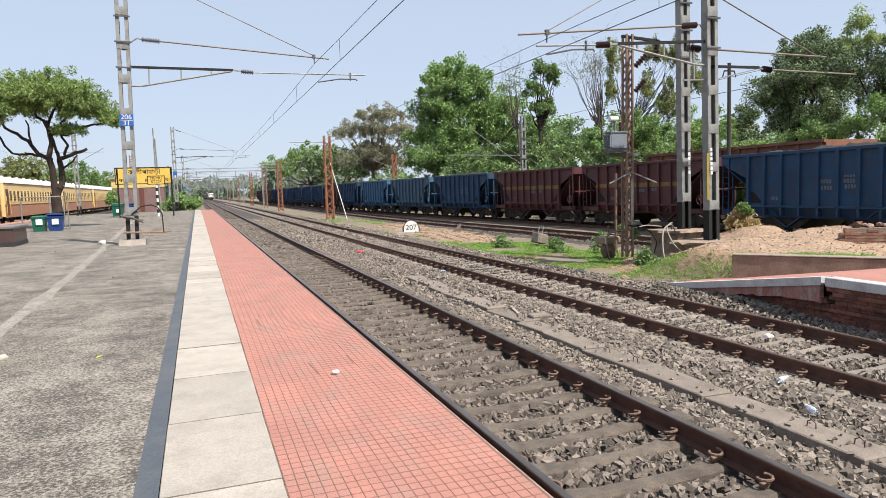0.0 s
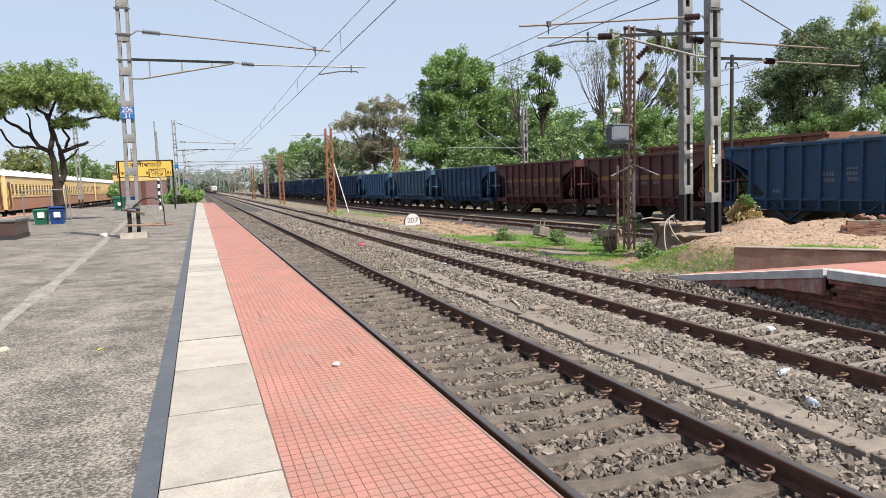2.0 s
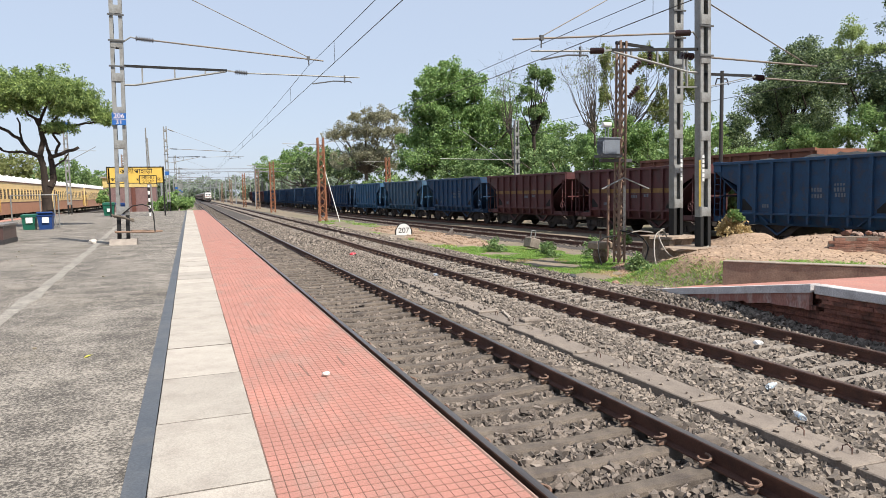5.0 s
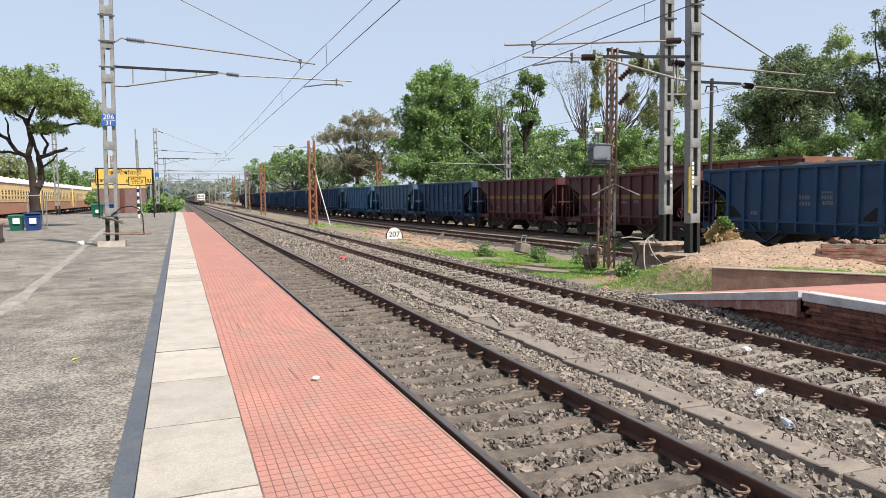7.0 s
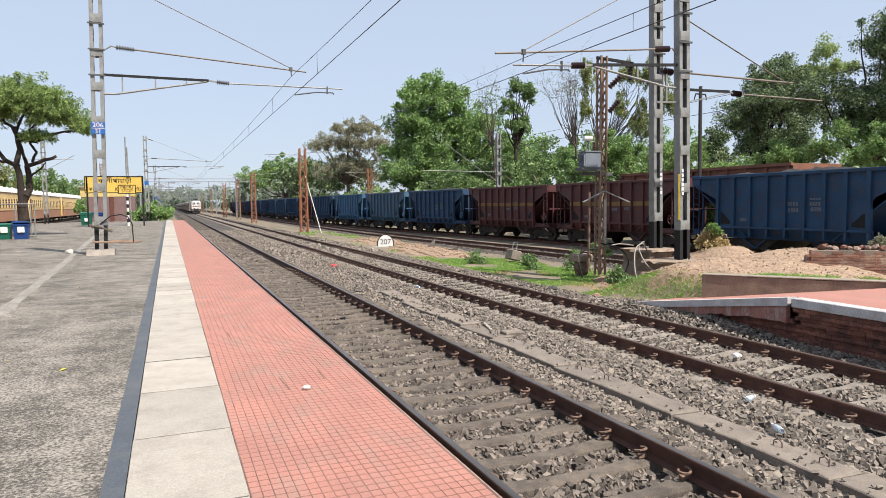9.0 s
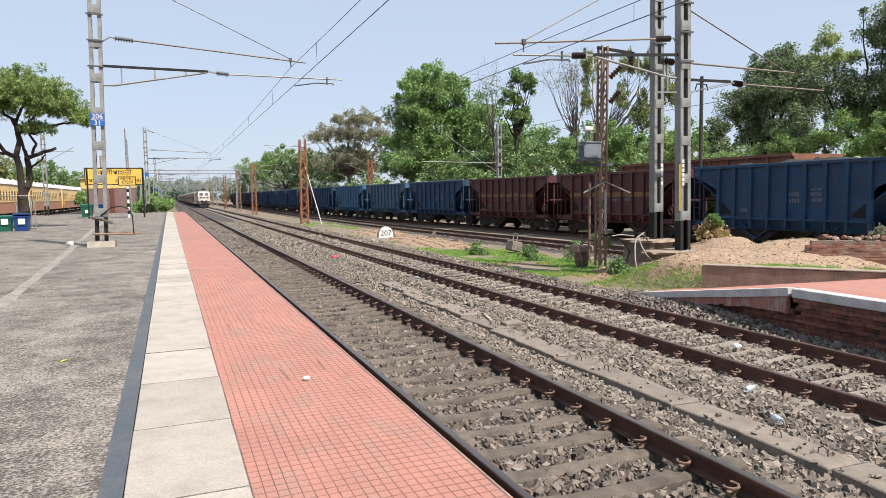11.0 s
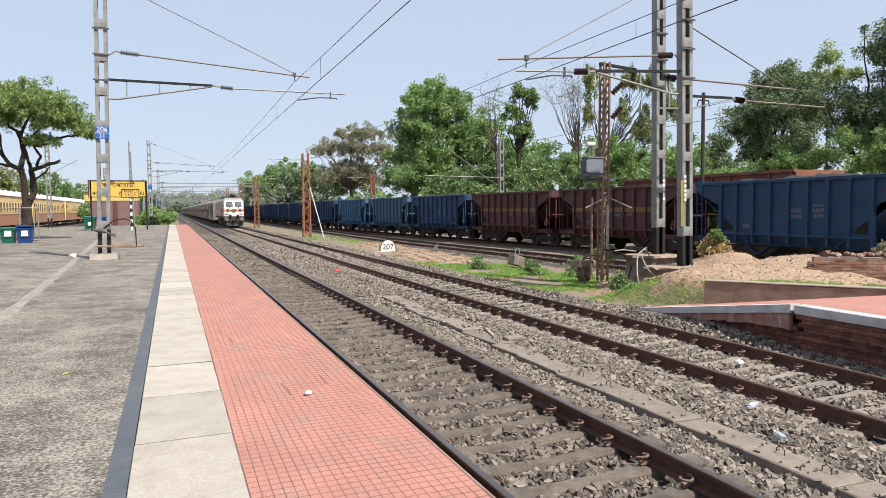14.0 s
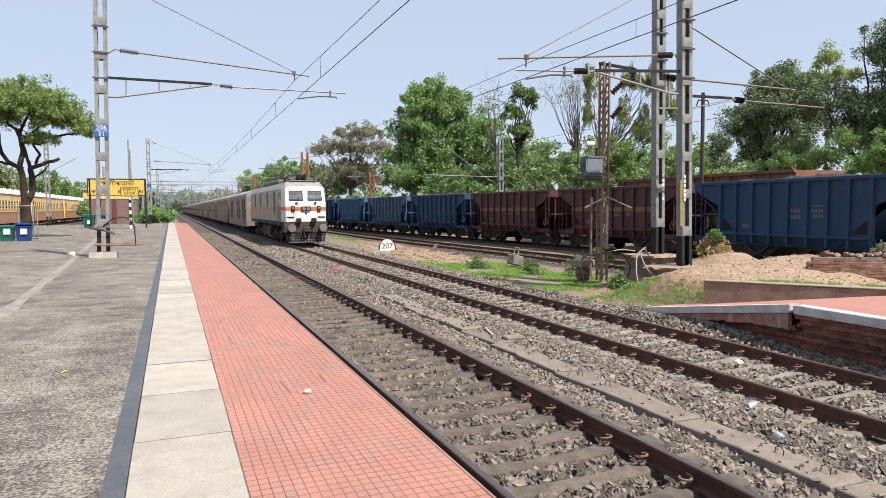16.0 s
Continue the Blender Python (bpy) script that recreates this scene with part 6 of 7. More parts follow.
# ---- vegetation ----
def leaf_cloud(rs, centres, radii, n, size, droop=0.0, shell=0.55, wide=0.3):
    """n folded diamond leaves inside small clumps."""
    k = rs.integers(0, len(centres), n)
    d = rs.normal(size=(n, 3))
    d /= np.linalg.norm(d, axis=1, keepdims=True)
    d[:, 2] = np.abs(d[:, 2]) * np.where(rs.random(n) < 0.58, 1, -1)
    r = shell + (1 - shell) * rs.random((n, 1)) ** 0.6
    p = centres[k] + d * r * radii[k]
    a = rs.normal(size=(n, 3)) + d * 0.4
    a[:, 2] -= droop
    a /= np.linalg.norm(a, axis=1, keepdims=True)
    b = np.cross(a, rs.normal(size=(n, 3)) * 0.7 + d)
    b /= np.linalg.norm(b, axis=1, keepdims=True) + 1e-9
    c = np.cross(a, b)
    s = (size * (0.6 + 0.8 * rs.random((n, 1))))
    v = np.stack([p, p + a * s * 0.5 + b * s * wide + c * s * 0.08, p + a * s, p + a * s * 0.5 - b * s * wide + c * s * 0.08], 1).reshape(-1, 3)
    i = np.arange(n)[:, None] * 4
    f = np.concatenate([i + [[0, 1, 2]], i + [[0, 2, 3]]], 1).reshape(-1, 3)
    return v, f


def limb(m, p, q, r0, r1, rs, bend=0.12, n=5, sides=7):
    p, q = Vector(p), Vector(q)
    ln = (q - p).length
    pts = []
    for i in range(n + 1):
        u = i / n
        o = Vector(rs.normal(size=3)) * ln * bend * math.sin(math.pi * u) * 0.6
        pts.append(p.lerp(q, u) + o)
    for i in range(n):
        m.cyl(pts[i], pts[i + 1], r0 + (r1 - r0) * i / n, r0 + (r1 - r0) * (i + 1) / n, sides, caps=False)
    return pts


def tree(name, label, base, masses, clump, n_clumps, n_leaves, leaf, leaf_m, bark, trunk_r, fork, seed, n_limbs=14, droop=0.0, bare=0, category="tree", shell=0.55, push=1.0, hang=0.95, wide=0.3):
    """masses: (centre, radii) ellipsoids whose surfaces carry the clumps."""
    rs = np.random.default_rng(seed)
    if push != 1.0:
        away = lambda p: (-3.2 + (p[0] + 3.2) * push, p[1] * push, -0.4 + (p[2] + 0.4) * push)
        base, fork = away(base), away(fork)
        masses = [(away(c), tuple(a * push for a in r)) for c, r in masses]
    t = thing(name, pose(*base), label, category)
    b = np.array(base)
    cs, rr_ = [], []
    wts = np.array([r[0] * r[2] + r[0] * r[1] for _, r in masses])
    for i in range(n_clumps):
        c, r = masses[rs.choice(len(masses), p=wts / wts.sum())]
        d = rs.normal(size=3)
        d /= np.linalg.norm(d)
        if d[2] < -0.35:
            d[2] *= -0.5
        u = rs.uniform(0.25, 1.0) ** 0.7 if rs.random() < 0.80 else rs.uniform(1.0, 1.16)
        cs.append(np.array(c) + d * np.array(r) * u - b)
        rr_.append(clump * rs.uniform(0.45, 1.3) * np.array([1, 1, hang]))
    cs, rr_ = np.array(cs), np.array(rr_)
    v, f = leaf_cloud(rs, cs, rr_, n_leaves, leaf, droop, shell, wide)
    if trunk_r:
        m = M()
        fk = Vector(fork) - Vector(base)
        limb(m, (0, 0, -0.1), fk, trunk_r, trunk_r * 0.72, rs, 0.05, 6, 10)
        order = rs.permutation(len(cs))[:n_limbs]
        for i in order:
            mid = fk.lerp(Vector(cs[i]), 0.5) + Vector((0, 0, -0.4))
            limb(m, fk, mid, trunk_r * 0.42, trunk_r * 0.22, rs, 0.1, 3, 6)
            limb(m, mid, cs[i], trunk_r * 0.22, trunk_r * 0.06, rs, 0.1, 3, 5)
        for i in range(bare):
            c = cs[order[rs.integers(len(order))]]
            q = c + rs.normal(size=3) * clump * 1.3 + [0, 0, clump * 1.2]
            limb(m, c, q, trunk_r * 0.08, trunk_r * 0.02, rs, 0.25, 4, 4)
        part("trunk", m, bark, t, smooth=True)
    part("crown", big_mesh("crown", v, f, leaf_m), None, t)
    return t


# platform tree
PLATFORM_LEAF = leaf_mat("glossy_tree_leaf", (0.055, 0.11, 0.025), (0.36, 0.46, 0.14), 0.32, 1.1)
pt = tree("platform_tree", "spreading leafy tree with a dark forked trunk on the platform", (-10.55, 42.4, PZ),
     [((-10.4, 42.5, 7.6), (2.6, 2.7, 1.65)), ((-12.7, 42.5, 7.4), (2.4, 2.3, 1.6)), ((-8.6, 42.4, 7.1), (1.5, 1.5, 1.0)), ((-7.5, 42.3, 6.5), (0.7, 0.8, 0.4)), ((-13.9, 42.3, 6.7), (1.2, 1.4, 0.9)), ((-9.6, 42.0, 6.0), (0.8, 0.6, 0.3))],
     0.25, 760, 66000, 0.165, PLATFORM_LEAF, BARK, 0.0, (-10.55, 42.4, 5.3), 3, 0, droop=0.4, shell=0.45, wide=0.16)
rs_ = np.random.default_rng(8)
stem = M()
limb(stem, (0, 0, -0.1), (0.02, 0, 1.9), 0.31, 0.25, rs_, 0.02, 6, 12)
fork = [((0.02, 0, 1.85), (-0.12, 0, 5.9), 0.19, 0.10), ((0.05, 0, 1.75), (0.42, 0, 2.7), 0.19, 0.17), ((0.42, 0, 2.65), (0.34, 0, 3.85), 0.17, 0.13)]
for p, q, a, b in fork:
    limb(stem, p, q, a, b, rs_, 0.04, 6, 10)
part("trunk", stem, BARK, pt, smooth=True)
for p, q, r in (((0.34, 0, 3.8), (1.75, 0, 4.35), 0.12), ((0.34, 0, 3.8), (0.1, -0.2, 5.0), 0.10), ((0.4, 0, 3.2), (1.0, -0.1, 3.65), 0.07), ((-0.02, 0, 3.75), (-1.35, 0, 4.95), 0.13), ((-1.35, 0, 4.95), (-2.6, 0, 6.1), 0.09),
                ((-0.4, 0, 4.0), (-1.9, 0.1, 4.15), 0.08), ((-1.9, 0.1, 4.15), (-3.2, 0.1, 5.9), 0.06), ((0.6, 0, 4.0), (0.9, 0.1, 5.6), 0.08), ((-0.1, 0, 5.0), (2.2, 0, 5.7), 0.09), ((2.2, 0, 5.7), (3.0, 0, 5.75), 0.05), ((-0.12, 0, 5.5), (-1.1, 0.3, 7.2), 0.08),
                ((-0.12, 0, 5.5), (0.9, -0.2, 7.3), 0.08), ((0.1, -0.2, 5.0), (1.4, -0.3, 6.6), 0.06), ((1.0, -0.1, 3.65), (1.25, -0.1, 4.0), 0.05), ((-0.9, 0, 4.5), (-1.1, -0.1, 5.9), 0.06)):
    m = M()
    limb(m, p, q, r, r * 0.62, rs_, 0.10, 5, 8)
    part("limb", m, BARK, pt, smooth=True)

# behind the goods train
tree("broadleaf_tree", "large bright green broadleaf tree behind the wagons", (27.5, 76, -0.4),
     [((25.6, 76, 14.4), (2.9, 3.5, 2.9)), ((28.0, 75, 13.6), (2.6, 3.0, 2.6)), ((23.0, 76, 11.8), (2.2, 3.0, 2.2)), ((26.5, 76, 10.4), (5.0, 5.0, 4.4)), ((23.6, 77, 7.4), (3.4, 4.0, 4.0)), ((30.5, 73, 10.6), (2.9, 3.5, 3.0)), ((29.5, 74, 7.4), (4.6, 4.0, 4.6)), ((26.5, 75, 4.8), (6.5, 5, 3.8)), ((32.3, 66, 6.6), (2.6, 3.5, 4.2))],
     0.80, 640, 115000, 0.245, LEAF, BARK_PALE, 0.5, (27, 76, 5.5), 5, 26, shell=0.3, wide=0.34)
tree("half_bare_tree", "half-bare tree with clumps of leaves at the branch ends", (29.0, 60.5, -0.4),
     [((29.5, 60, 13.4), (0.8, 0.9, 1.1)), ((30.4, 60, 12.6), (0.5, 0.8, 1.3)), ((28.8, 60, 11.2), (1.1, 1.1, 1.4)), ((29.6, 60, 9.6), (1.2, 1.2, 1.2))], 0.42, 60, 9000, 0.20, LEAF_MID, BARK, 0.24, (29.0, 60, 7.5), 6, 30, bare=44, shell=0.2, wide=0.34)
tree("bare_tree", "leafless grey branches rising beside the green tree", (27.2, 61, -0.4),
     [((26.6, 61, 11.4), (1.6, 0.8, 2.6))], 0.9, 30, 500, 0.18, LEAF_MID, BARK_PALE, 0.16, (27.0, 61, 7.6), 66, 16, bare=40)
tree("dusty_tree", "sparse dusty brown-green tree with a flat top", (24.5, 110, -0.4),
     [((25.4, 106, 13.8), (4.6, 5, 1.6)), ((22.6, 110, 11.6), (4.4, 5, 2.2)), ((27.0, 104, 11.0), (3.5, 4, 2.6)), ((24.5, 108, 7.5), (5.6, 5, 3.2))], 0.62, 300, 30000, 0.26, LEAF_DRY, BARK_PALE, 0.34, (24.5, 110, 5.5), 7, 44, bare=30, shell=0.2)
tree("far_green_tree", "rounded green tree far along the yard", (22, 158, -0.4),
     [((21.0, 152, 8.6), (5.6, 6, 4.3)), ((16.4, 165, 7.0), (4.6, 5, 3.8)), ((25, 145, 7.0), (4.4, 5, 4.5))], 1.0, 170, 32000, 0.36, LEAF, BARK_PALE, 0.5, (22, 158, 4), 9, 12, shell=0.3)
tree("far_green_tree", "dark green tree behind the dusty tree", (23, 128, -0.4),
     [((22, 128, 6.2), (7, 6, 4.4)), ((28, 120, 6.0), (6, 6, 4.4))], 1.0, 130, 24000, 0.36, LEAF_DARK, BARK_PALE, 0.5, (23, 128, 3), 10, 10, shell=0.3)
tree("thicket", "mid-green thicket behind the wagons", (30, 56, -0.4),
     [((29.5, 52, 5.2), (4.6, 4.5, 2.9)), ((28, 45, 4.6), (3.4, 4, 2.8)), ((31, 62, 5.0), (4.5, 5, 3.2)), ((26.8, 66, 4.0), (5, 6, 2.6))], 0.6, 240, 44000, 0.20, LEAF_MID, BARK_PALE, 0.2, (30, 56, 3), 12, 14, category="bushes", shell=0.3)
CREEPER = leaf_mat("creeper_leaf", (0.12, 0.19, 0.045), (0.34, 0.33, 0.12), 0.32)
tree("creeper_tree", "thin bare tree hung with brown and green creepers", (24.6, 41, -0.4),
     [((24.6, 41, 10.4), (0.5, 0.6, 1.8)), ((24.4, 41, 8.2), (0.45, 0.5, 1.6)), ((26.3, 38.5, 10.6), (0.8, 0.8, 1.0)), ((27.4, 37.6, 10.2), (0.7, 0.8, 1.6)), ((25.6, 38.6, 8.2), (0.5, 0.6, 1.6)), ((26.9, 38, 7.0), (0.7, 0.8, 2.0)), ((28.3, 37.2, 8.4), (0.8, 0.8, 2.6))], 0.17, 380, 24000, 0.115, CREEPER, BARK_PALE, 0.11, (25.0, 40.0, 5.5), 13, 46, droop=1.2, bare=160, hang=2.4, shell=0.1)
tree("bare_tree", "fan of fine leafless twigs beside the creepers", (23.6, 41.5, -0.4),
     [((22.4, 41.4, 9.6), (1.3, 0.8, 1.7)), ((23.6, 41.4, 9.8), (0.9, 0.8, 2.0))], 0.6, 60, 700, 0.09, CREEPER, BARK_PALE, 0.10, (23.9, 41.4, 6.0), 67, 36, bare=120)
tree("creeper_bush", "green creepers over bushes below the thin tree", (25.0, 36, -0.4),
     [((24.8, 38, 4.6), (2.2, 2.6, 2.6)), ((25.6, 33.5, 4.2), (1.9, 2.2, 2.2)), ((26, 30, 3.0), (1.3, 1.6, 1.2)), ((25.0, 42, 4.3), (2.0, 2.5, 2.1))], 0.40, 260, 42000, 0.14, LEAF, BARK_PALE, 0.15, (25, 36, 3), 14, 10, category="bushes", shell=0.25)
tree("small_dark_tree", "small dark tree in the gap beyond the yard", (36.0, 40, -0.4),
     [((35.6, 40, 5.6), (1.3, 1.2, 1.7)), ((36.6, 40, 4.2), (1.2, 1.2, 1.3))], 0.4, 60, 12000, 0.15, LEAF_DARK, BARK, 0.14, (36, 40, 3), 68, 10, shell=0.25)
tree("dark_tree", "dense dark green tree beyond the yard", (30.4, 30.7, -0.4),
     [((31.2, 30.7, 9.0), (1.7, 1.8, 1.6)), ((29.6, 30.7, 7.4), (2.0, 2.0, 1.7)), ((32.2, 30.6, 7.4), (1.7, 1.8, 1.9)), ((30.9, 30.6, 5.2), (2.3, 2.2, 2.2)), ((28.9, 31.0, 6.5), (1.0, 1.1, 0.9))], 0.46, 560, 84000, 0.13, LEAF_DARK, BARK, 0.26, (30.3, 30.7, 3.8), 15, 20, shell=0.25, wide=0.24)
tree("dark_tree", "tall dark green tree with glossy leaves at the yard's edge", (31.2, 25.2, -0.4),
     [((31.4, 23.4, 9.6), (1.9, 2.1, 2.6)), ((31.9, 23.2, 7.8), (1.8, 1.8, 2.2)), ((29.6, 25.6, 7.2), (1.5, 1.8, 1.6)), ((31.4, 24.6, 6.2), (2.2, 2.2, 1.9)), ((33.2, 20.4, 10.4), (2.8, 2.4, 3.2))], 0.46, 520, 78000, 0.13, LEAF_DARK, BARK, 0.3, (31, 25, 3.8), 16, 18, shell=0.25, wide=0.24)
tree("feathery_tree", "pale feathery tree top behind the dark trees", (36.2, 31.5, -0.4),
     [((35.4, 31, 11.2), (1.1, 1.0, 0.9)), ((36.4, 31, 10.2), (1.3, 1.2, 1.0)), ((34.4, 31.2, 9.4), (1.0, 1.0, 0.9))], 0.36, 60, 7500, 0.13, leaf_mat("feathery_leaf", (0.22, 0.30, 0.10), (0.36, 0.43, 0.18), 0.4), BARK_PALE, 0.09, (36, 31.3, 7), 17, 16, bare=10, shell=0.2)
tree("roadside_bush", "sunlit yellow-green bushes in front of dark trees", (28.4, 25.4, -0.4),
     [((28.4, 27.4, 4.0), (1.5, 1.7, 1.5)), ((28.8, 24.4, 4.4), (1.6, 1.7, 1.7)), ((28.4, 29.6, 3.4), (1.4, 1.4, 1.3)), ((29.2, 21.6, 4.4), (1.5, 1.7, 1.8))], 0.34, 240, 36000, 0.12, LEAF, BARK_PALE, 0.1, (28.4, 25.4, 2), 18, 10, category="bushes", shell=0.25)
tree("undergrowth", "dense green undergrowth along the yard fence", (24, 60, -0.4),
     [((24.0, 30 + 9 * i, 1.6 + 0.5 * (i % 3)), (1.8, 5.5, 2.2)) for i in range(15)] + [((25.5, 14 + 7 * i, 1.5), (1.6, 4.5, 2.0)) for i in range(3)], 0.6, 480, 38000, 0.27, LEAF_MID, BARK_PALE, 0.0, (24, 60, 1), 19, 0, category="bushes", shell=0.3)

# left side behind the standing coaches, and far off
for k, (x, y, h, w) in enumerate(((-29, 118, 9.0, 7), (-27, 150, 9.5, 8), (-27, 185, 9.0, 8), (-26, 230, 9.5, 9), (-30, 92, 8.0, 6), (-31, 70, 7.5, 6))):
    tree("yellowish_tree", "pale yellow-green trees behind the standing coaches", (x, y, -0.4), [((x, y, h * 0.62), (w * 0.75, w * 0.6, h * 0.38)), ((x - w * 0.5, y, h * 0.5), (w * 0.5, w * 0.5, h * 0.35))], 1.0, 60, 7000, 0.42,
         leaf_mat("pale_leaf", (0.14, 0.17, 0.05), (0.24, 0.25, 0.09)) if k in (0, 4, 5) else LEAF_MID, BARK_PALE, 0.3, (x, y, h * 0.35), 30 + k, 16, bare=12)
hd = tree("hedge", "bright green hedge beyond the platform end", (-5, 83, -0.4), [((-5.9, 83, 1.2), (1.2, 1.2, 1.3)), ((-4.6, 83, 1.3), (1.4, 1.2, 1.3)), ((-3.6, 84, 1.1), (0.9, 1.2, 1.3)), ((-5, 83, 0.2), (2.5, 1, 0.6))], 0.4, 90, 11000, 0.20, LEAF, BARK_PALE, 0.0, (-5, 83, 1), 40, 0, category="hedge")
tree("shrub", "small green shrub by the tiled building", (-12.9, 92, -0.4), [((-12.9, 92, 1.9), (0.7, 0.7, 1.2))], 0.35, 20, 2000, 0.2, LEAF, BARK_PALE, 0.06, (-10.4, 92, 1), 41, 5, category="shrub")
for k, (x, y, h, w) in enumerate(((-22, 420, 15, 26), (-60, 380, 15, 30), (30, 520, 17, 30), (12, 760, 24, 44), (-25, 800, 22, 50), (52, 420, 17, 34), (45, 300, 14, 22), (36, 235, 11, 14), (-95, 330, 16, 34), (75, 160, 15, 24), (70, 90, 14, 20), (60, 40, 13, 16), (55, 5, 12, 16), (-70, 100, 11, 18), (-55, 60, 10, 14))):
    tree("distant_trees", "distant belt of trees, haze put into the farthest leaf colour", (x, y, -0.4), [((x, y, h * 0.5), (w * 0.6, w * 0.4, h * 0.42)), ((x + w * 0.45, y + 5, h * 0.42), (w * 0.4, w * 0.3, h * 0.36)), ((x - w * 0.45, y - 4, h * 0.4), (w * 0.4, w * 0.3, h * 0.34)), ((x, y, h * 0.12), (w * 0.85, w * 0.3, h * 0.14))], w * 0.10, 75, 6500, max(0.6, w * 0.045),
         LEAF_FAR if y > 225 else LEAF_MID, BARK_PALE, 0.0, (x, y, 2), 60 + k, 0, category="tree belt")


# grass and weeds
def grass_patch(name, label, region, n, size, material, seed, dens=0.0):
    rs = np.random.default_rng(seed)
    pts = []
    while len(pts) < n:
        x, y = rs.uniform(*region[0]), rs.uniform(*region[1])
        if noise.noise((x * 0.55, y * 0.4, seed)) + 0.25 * noise.noise((x * 2, y * 2, seed)) > dens:
            pts.append((x, y, ground_height(x, y)))
    p = np.array(pts)
    a = np.stack([rs.normal(size=n) * 0.9, rs.normal(size=n) * 0.9, np.ones(n)], 1)
    b = np.cross(a, rs.normal(size=(n, 3)))
    b /= np.linalg.norm(b, axis=1, keepdims=True)
    s = size * (0.5 + rs.random((n, 1)))
    v = np.stack([p - b * s * 0.16, p + b * s * 0.16, p + a * s], 1).reshape(-1, 3)
    f = np.arange(n * 3).reshape(-1, 3)
    ob = new(name, big_mesh(name, v, f, material))
    return tagged(ob, label, "grass", "", "stuff")


grass_patch("grass", "low green grass and weeds by the second line", ((7.2, 11.4), (11.8, 28.0)), 46000, 0.055, GRASS, 3, -0.06)
grass_patch("grass", "thin grass in the yard ballast", ((7.2, 11.0), (28, 62)), 2600, 0.10, GRASS, 5, 0.22)
grass_patch("grass", "grass on the raised ground behind the wall", ((8.4, 12.5), (7.0, 11.6)), 9000, 0.07, GRASS, 8, -0.02)
grass_patch("dry_grass", "dry straw-coloured grass on the mound", ((9.0, 13.5), (9, 18)), 1500, 0.07, STRAW, 9, 0.2)
grass_patch("dry_grass", "dry trodden grass among the green weeds", ((7.2, 11.4), (11.8, 30.0)), 5000, 0.05, STRAW, 14, 0.16)
for k, (x, y, z, r, lab, lf) in enumerate(((12.30, 16.2, 0.86, 0.44, "dry straw-coloured bush beside the mast", STRAW), (12.25, 16.1, 1.25, 0.20, "fresh green shoots in the dry bush", LEAF), (9.9, 18.6, 0.6, 0.35, "green weeds on the mast footing", LEAF_MID), (8.9, 16.3, -0.15, 0.42, "weeds growing beside the footing", LEAF_MID), (8.3, 15.0, -0.2, 0.4, "green weeds on the slope", LEAF_MID),
                                            (9.4, 22.5, -0.2, 0.45, "leafy weeds beside the yard line", LEAF_MID), (8.6, 25.6, -0.2, 0.4, "leafy weeds in the grass", LEAF_MID), (10.6, 21.2, -0.15, 0.5, "tall weeds by the lattice mast", LEAF_MID), (13.0, 11.3, 0.95, 0.3, "small dusty shrub on the broken wall", LEAF_DRY), (6.62, 10.8, -0.2, 0.12, "weed growing from the platform wall", LEAF_MID))):
    tree("weed_clump", lab, (x, y, z - r * 0.6), [((x, y, z - r * 0.05), (r * 0.9, r * 1.0, r * 0.8)), ((x + r * 0.4, y - r * 0.5, z - r * 0.4), (r * 0.7, r * 0.7, r * 0.5)), ((x, y, z + r * 0.5), (r * 0.5, r * 0.5, r * 0.6))], r * 0.24, 60, 2400 if lf is STRAW else 1500, 0.075, lf, BARK_PALE, 0.0, (x, y, z), 100 + k, 0, category="weeds")

# ---- ballast stones ----
def stone_mesh(name, pts, sizes, material, seed):
    rs = np.random.default_rng(seed)
    n = len(pts)
    cube = np.array([(-1, -1, -1), (1, -1, -1), (1, 1, -1), (-1, 1, -1), (-1, -1, 1), (1, -1, 1), (1, 1, 1), (-1, 1, 1)], float)
    v = cube[None] * rs.uniform(0.45, 1.0, (n, 8, 3)) * sizes[:, None, None] * rs.uniform(0.45, 1.35, (n, 1, 3))
    q = rs.normal(size=(n, 4))
    q /= np.linalg.norm(q, axis=1, keepdims=True)
    w, x, y, z = q.T
    r = np.stack([1 - 2 * (y * y + z * z), 2 * (x * y - z * w), 2 * (x * z + y * w), 2 * (x * y + z * w), 1 - 2 * (x * x + z * z), 2 * (y * z - x * w),
                  2 * (x * z - y * w), 2 * (y * z + x * w), 1 - 2 * (x * x + y * y)], 1).reshape(n, 3, 3)
    v = np.einsum("nij,nkj->nki", r, v) + pts[:, None]
    quad = np.array([(0, 3, 2, 1), (4, 5, 6, 7), (0, 1, 5, 4), (1, 2, 6, 5), (2, 3, 7, 6), (3, 0, 4, 7)])
    f = (quad[None] + (np.arange(n) * 8)[:, None, None]).reshape(-1, 4)
    return big_mesh(name, v.reshape(-1, 3), f, material)


def bed_z(x):
    return np.interp(x, bxs, bzs)


def stones(region, per_m2, size, seed, keep):
    rs = np.random.default_rng(seed)
    (x0, x1), (y0, y1) = region
    n = int((x1 - x0) * (y1 - y0) * per_m2)
    x, y = rs.uniform(x0, x1, n), rs.uniform(y0, y1, n)
    ok = keep(x, y, rs)
    x, y = x[ok], y[ok]
    s = size * rs.uniform(0.55, 1.25, len(x))
    return np.stack([x, y, bed_z(x) + s * rs.uniform(0.1, 0.9, len(x))], 1), s


